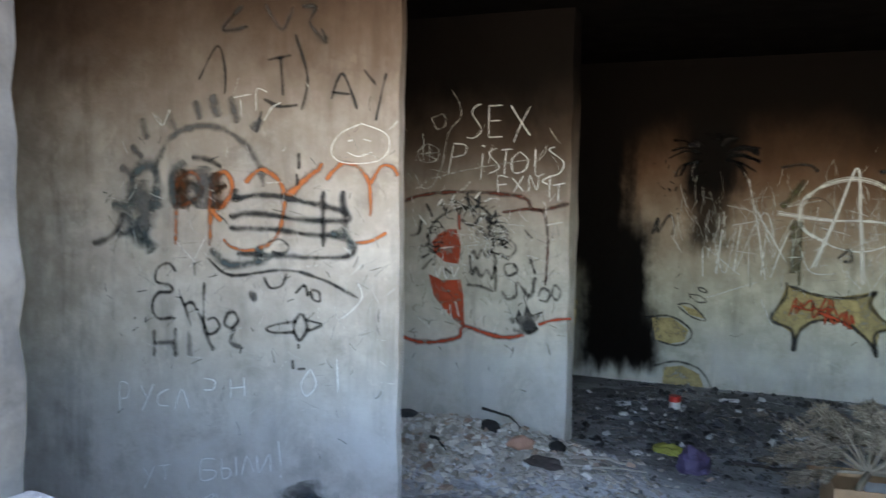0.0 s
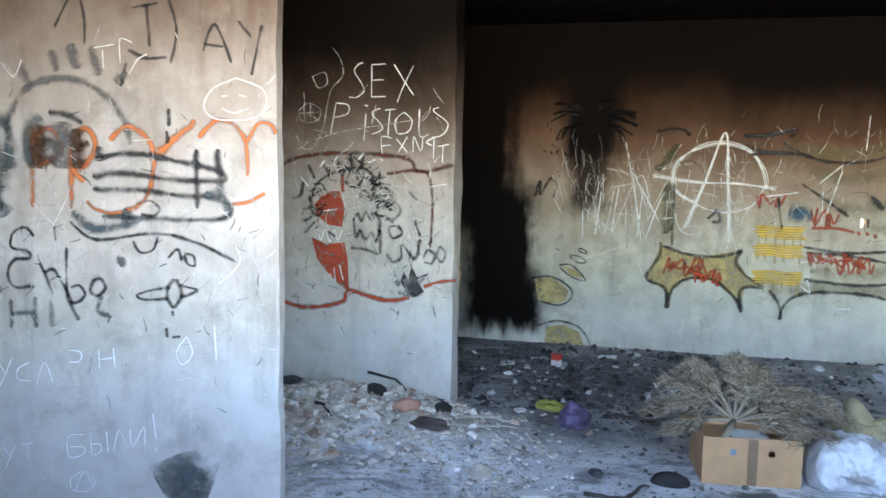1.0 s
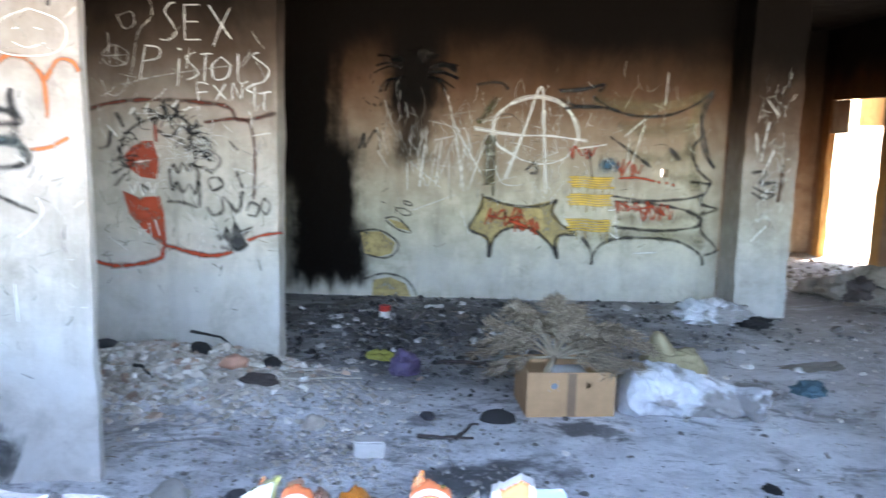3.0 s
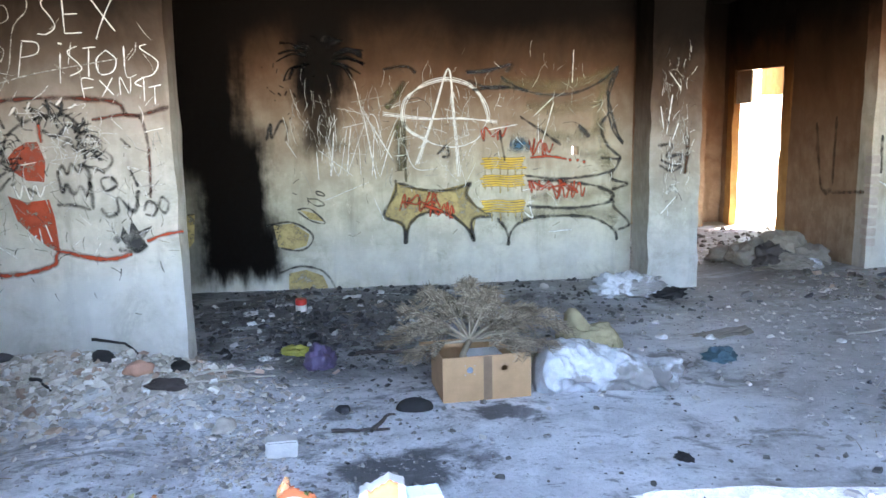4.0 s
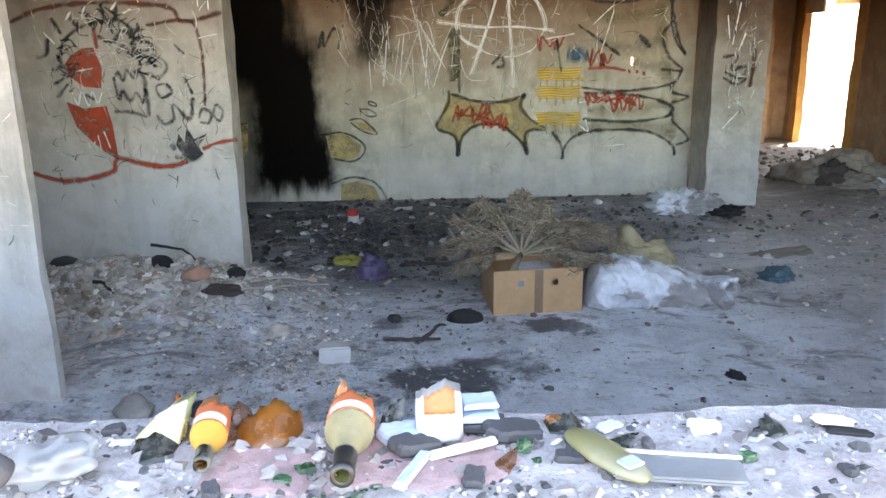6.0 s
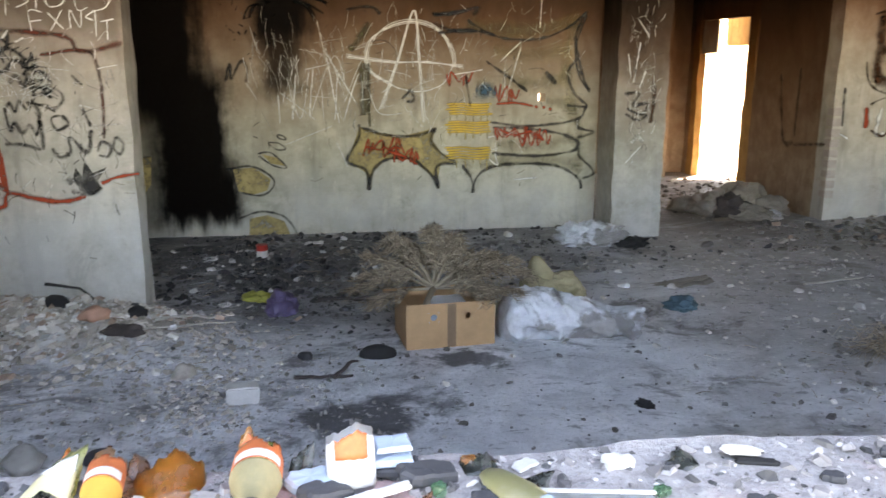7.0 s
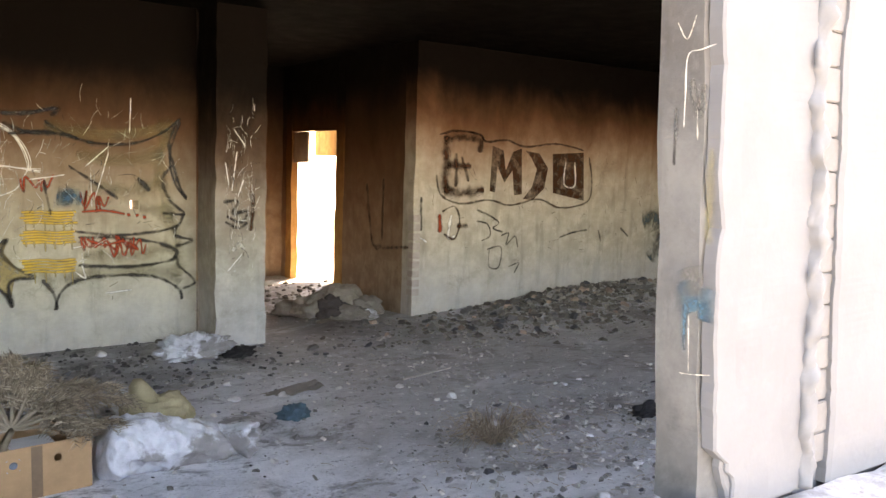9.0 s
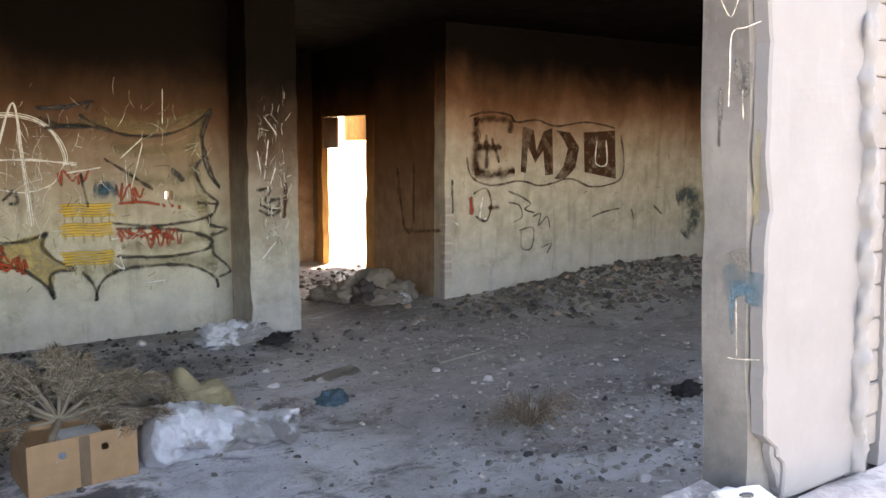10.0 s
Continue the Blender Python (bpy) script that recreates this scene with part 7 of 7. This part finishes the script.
slab("amber_shard", "reddish shard behind the dark glass", "shard", (0.205, 1.105, 0.004), (0.03, 0.016, 0.012), 10, M_AMBER, seed=19)
for i, (x, y, s) in enumerate(((0.215, 0.985, 0.05), (0.54, 1.05, 0.022), (0.235, 1.03, 0.055), (0.64, 0.935, 0.03), (0.80, 0.99, 0.04), (-0.56, 1.09, 0.04), (-0.62, 1.05, 0.035), (0.06, 0.93, 0.05), (-0.34, 0.90, 0.04), (0.95, 1.06, 0.04), (1.1, 1.0, 0.03))):
    slab("dark_flake", "dark flake lying in pale dust", "flake", (x, y, 0.002), (s, s * 0.7, 0.012), i * 37, M_SLATE, (0, 6), 20 + i)


def plastic_tub():
    tub = thing("plastic_tub", "cloudy clear plastic tub lid on the sill", "tub", (0.375, 0.935, SILL + 0.008), -8)
    bm = bmesh.new()
    block(bm, -0.10, 0.10, -0.036, 0.036, 0, 0.010, 0.004)
    part("lid", bm, M_CLEAR, tub)
    bm = bmesh.new()
    block(bm, -0.102, 0.102, 0.028, 0.037, 0.0105, 0.016, 0.002)
    part("rim", bm, M_LABEL_W, tub)
    bm = bmesh.new()
    block(bm, -0.098, -0.082, -0.026, -0.010, 0.0105, 0.014, 0.001)
    part("sticker", bm, plain("deep blue sticker", (0.06, 0.07, 0.35), 0.5), tub, "deep blue sticker")


plastic_tub()


def oval_bottle():
    ob = thing("oval_bottle", "flattened olive-green plastic bottle", "bottle", (0.270, 0.980, SILL + 0.016), -58)
    bm = bmesh.new()
    lathe(bm, [(-0.075, 0.004), (-0.07, 0.02), (-0.05, 0.034), (0.0, 0.040), (0.05, 0.034), (0.08, 0.018), (0.085, 0.004)], 24)
    for v in bm.verts:
        v.co.z *= 0.42
        v.co.y *= 0.8
        v.co.x *= 1.15
    part("bottle_body", bm, glass("faded olive plastic", (0.33, 0.31, 0.15), 0.3, 0.45), ob, smooth=True)
    bm = bmesh.new()
    block(bm, 0.045, 0.075, -0.02, 0.015, 0.012, 0.017, 0.002)
    part("label_scrap", bm, M_BLUEW, ob, "torn pale blue label")


oval_bottle()


def capped_container():
    ob = thing("plastic_container", "clear plastic container with a dark cap", "container", (-0.60, 0.945, SILL + 0.03), 30)
    bm = bmesh.new()
    for v in blob(bm, (0.005, 0.005, 0.0), (0.07, 0.045, 0.03), 4, 0.5, 1.8, 2.0):
        v.co += noise.noise_vector(v.co * 40) * 0.006
    part("container_body", bm, M_CLEAR, ob, smooth=True)
    bm = bmesh.new()
    lathe(bm, [(-0.001, 0.002), (0.0, 0.024), (0.004, 0.026), (0.032, 0.026), (0.034, 0.002)], 24)
    cap = part("cap", bm, M_SLATE, ob, "dark round cap", True)
    cap.matrix_local = pose(-0.065, -0.02, 0.008, 0, -50, 190)


capped_container()
scatter("sill_crumbs", 3500, rect(XL + 0.05, XR - 0.02, 0.80, YI - 0.01), (0.0015, 0.010), M_SILLBITS, "pale mortar crumbs and dust on the sill", "rubble", 61, 0.5, True)
scatter("sill_chips", 1100, rect(XL + 0.1, XR - 0.05, 0.80, YI - 0.02), (0.004, 0.026), M_SILLSTONE, "broken mortar and stone chips on the sill", "rubble", 64, 0.45, True)
scatter("sill_glass", 420, lambda r: (r.gauss(-0.05, 0.35), r.uniform(0.82, 1.12)), (0.004, 0.016), M_ASHBITS, "tiny dark glass bits on the sill", "glass", 62, 0.25, True)
scatter("sill_glass", 60, lambda r: (r.gauss(-0.18, 0.10), r.uniform(0.84, 1.05)), (0.005, 0.018), M_GREENG, "small green glass bits on the sill", "glass", 63, 0.25, True)

# ---- litter and rubble on the floor ----
scatter("rubble_crumbs", 2600, gauss(-1.95, 4.35, 0.55, 0.28, 4.82), (0.006, 0.05), M_RUBBLE, "pale plaster rubble heaped by the wall end", "rubble", 71)
scatter("rubble_crumbs", 520, gauss(-1.25, 4.3, 0.45, 0.25, 4.82), (0.004, 0.024), M_RUBBLE, "pale rubble spread over the floor", "rubble", 72)
scatter("burnt_litter", 1500, gauss(-0.5, 6.0, 0.8, 0.55, 7.1), (0.006, 0.05), M_ASHBITS, "burnt black litter and pale scraps", "litter", 73)
scatter("burnt_litter", 700, gauss(1.2, 6.4, 1.0, 0.45, 7.1), (0.006, 0.045), M_ASHBITS, "burnt black litter along the wall", "litter", 74)
scatter("burnt_litter", 700, gauss(-0.2, 5.0, 0.7, 0.4, 7.1), (0.005, 0.03), M_ASHBITS, "burnt litter on the floor", "litter", 75)
scatter("floor_grit", 900, gauss(-0.8, 3.4, 0.5, 0.45, 7.1), (0.004, 0.026), M_GRAVEL, "grey grit and chips on the floor", "grit", 76)
scatter("floor_grit", 420, gauss(-0.75, 3.55, 0.16, 0.22, 7.1), (0.006, 0.03), M_RUBBLE, "pale chips strewn on the floor", "grit", 77)
scatter("floor_litter", 800, rect(-1.7, 0.4, 2.1, 4.3), (0.004, 0.026), M_GRAVEL, "grey and pale litter ground into the floor", "litter", 84, 0.25)
def straws(name, label, count, region, seed):
    rng = random.Random(seed)
    bm = bmesh.new()
    for _ in range(count):
        x, y = region(rng)
        a, h, z = rng.uniform(0, 6.28), rng.uniform(0.03, 0.11), ground_z(x, y) + 0.006
        d = Vector((math.cos(a), math.sin(a), rng.uniform(-0.05, 0.12))) * h
        tube(bm, [Vector((x, y, z)), Vector((x, y, z)) + d * 0.5 + Vector((0, 0, 0.006)), Vector((x, y, z)) + d], 0.0024, 0.0014, 4)
    tagged(part(name, bm, M_TWIG), label, "straw", kind="stuff")


straws("straw", "dry straw and splinters over the floor", 260, gauss(3.5, 3.3, 0.6, 0.5), 95)
straws("straw", "dry splinters in the rubble", 150, gauss(-1.5, 4.2, 0.6, 0.3, 4.8), 96)
straws("straw", "pale splinters in burnt litter", 160, gauss(-0.1, 5.9, 0.9, 0.6, 7.1), 97)
scatter("cinders", 800, rect(-1.4, 3.0, 2.0, 5.2), (0.002, 0.013), M_SPECK, "black cinders over the floor", "cinders", 78)
scatter("floor_grit", 2200, gauss(3.7, 3.4, 0.8, 0.7, 7.1), (0.004, 0.036), M_GRAVEL, "grey grit and straw on the floor", "grit", 79)
scatter("floor_grit", 900, gauss(3.6, 5.6, 1.2, 0.6, 7.1), (0.005, 0.035), M_GRAVEL, "dusty grit on the floor", "grit", 80)
scatter("rubble_crumbs", 2200, gauss(6.4, 6.6, 1.2, 0.4, 7.15), (0.012, 0.07), M_BANK, "brown rubble bank along the wall", "rubble", 81)
scatter("rubble_crumbs", 500, gauss(4.0, 8.6, 0.6, 0.5, 10.0), (0.01, 0.06), M_BANK, "rubble on the passage floor", "rubble", 82)
scatter("floor_grit", 700, rect(-1.5, 4.5, 1.3, 6.5), (0.003, 0.015), M_GRAVEL, "fine grit over the floor", "grit", 83)


# larger pieces, one by one
def rubble_pieces(name, label, count, region, size, mats, seed, category="rubble"):
    rng = random.Random(seed)
    meshes = []
    for m in mats:
        for i in range(5):
            bm = bmesh.new()
            shard_mesh(bm, (0, 0, 0), 1.0, random.Random(seed * 100 + i * 7 + len(meshes)), rng.uniform(0.35, 0.8))
            me = bpy.data.meshes.new("rubble_piece")
            bm.to_mesh(me)
            bm.free()
            me.materials.append(m)
            meshes.append(me)
    heap = thing(name, label, category)
    for i in range(count):
        x, y = region(rng)
        s = rng.uniform(*size)
        ob = new("rubble_piece", meshes[rng.randrange(len(meshes))])
        ob.parent = heap
        ob.matrix_world = pose(x, y, ground_z(x, y) + s * 0.15, rng.uniform(-20, 20), rng.uniform(-20, 20), rng.uniform(0, 360)) @ Matrix.Scale(s, 4)


def shade(name, color):
    n = Nodes(name)
    r, a = n.random(), n.noise(30.0, 5, 0.6)
    c = n.mix(r, tuple(u * 0.6 for u in color), tuple(min(0.85, u * 1.3) for u in color))
    c = n.mix(n.math("MULTIPLY", n.ramp(a, 0.4, 0.75), 0.4), c, tuple(u * 0.45 for u in color))
    return n.done(c, 0.9)


S_PALE, S_BROWN, S_GREY, S_WHITE = shade("pale plaster piece", (0.66, 0.61, 0.55)), shade("tan brick piece", (0.42, 0.30, 0.23)), shade("grey concrete piece", (0.19, 0.175, 0.16)), shade("white litter piece", (0.62, 0.61, 0.59))
rubble_pieces("rubble_heap", "heap of broken pale plaster and brick by the wall end", 290, gauss(-1.95, 4.40, 0.50, 0.24, 4.80), (0.012, 0.050), (S_PALE, S_PALE, S_BROWN, S_WHITE), 91)
rubble_pieces("litter_heap", "burnt litter with white scraps below the sooty wall", 130, gauss(-0.5, 6.1, 0.75, 0.5, 7.08), (0.02, 0.06), (S_GREY, M_SLATE, M_DARK, M_DARK, M_SLATE, S_WHITE), 92, "litter")
rubble_pieces("rubble_bank", "bank of brown rubble along the smoke-browned wall", 180, gauss(6.3, 6.65, 1.1, 0.35, 7.12), (0.025, 0.09), (S_GREY, M_SLATE, S_GREY, S_BROWN, S_GREY), 93)
rubble_pieces("grit_bed", "pale rubble chips strewn by the jamb", 150, gauss(3.7, 3.2, 0.7, 0.55, 7.0), (0.012, 0.04), (S_PALE, S_GREY, S_GREY, M_SLATE, S_WHITE), 98, "chips")
rubble_pieces("floor_chips", "stray chips of plaster on the dusty floor", 170, rect(-1.4, 4.0, 2.2, 6.2), (0.012, 0.035), (S_PALE, S_GREY, S_GREY), 94, "chips")
for i in range(9):
    bm = bmesh.new()
    block(bm, 4.568, 4.66, 7.188, 7.30, 0.25 + i * 0.10, 0.325 + i * 0.10, 0.006)
    part("brick", bm, M_BRICK, RIGHT)

for ob in list(scene.objects):
    if ob.parent is None:
        for key, group in (("bottle_shard", "broken glass on the sill"), ("broken_bottle", "bottles on the sill"), ("stone", "loose stones on the floor"), ("rubbish_", "rubbish heap in the passage"), ("booklet", "stack of booklets"), ("charred_stick", "charred sticks"), ("dark_flake", "dark flakes on the sill"), ("green_shard", "green shards on the sill"), ("paper_scrap", "paper scraps")):
            if ob.name.startswith(key) and "_block" not in ob.name:
                ob["group"] = group
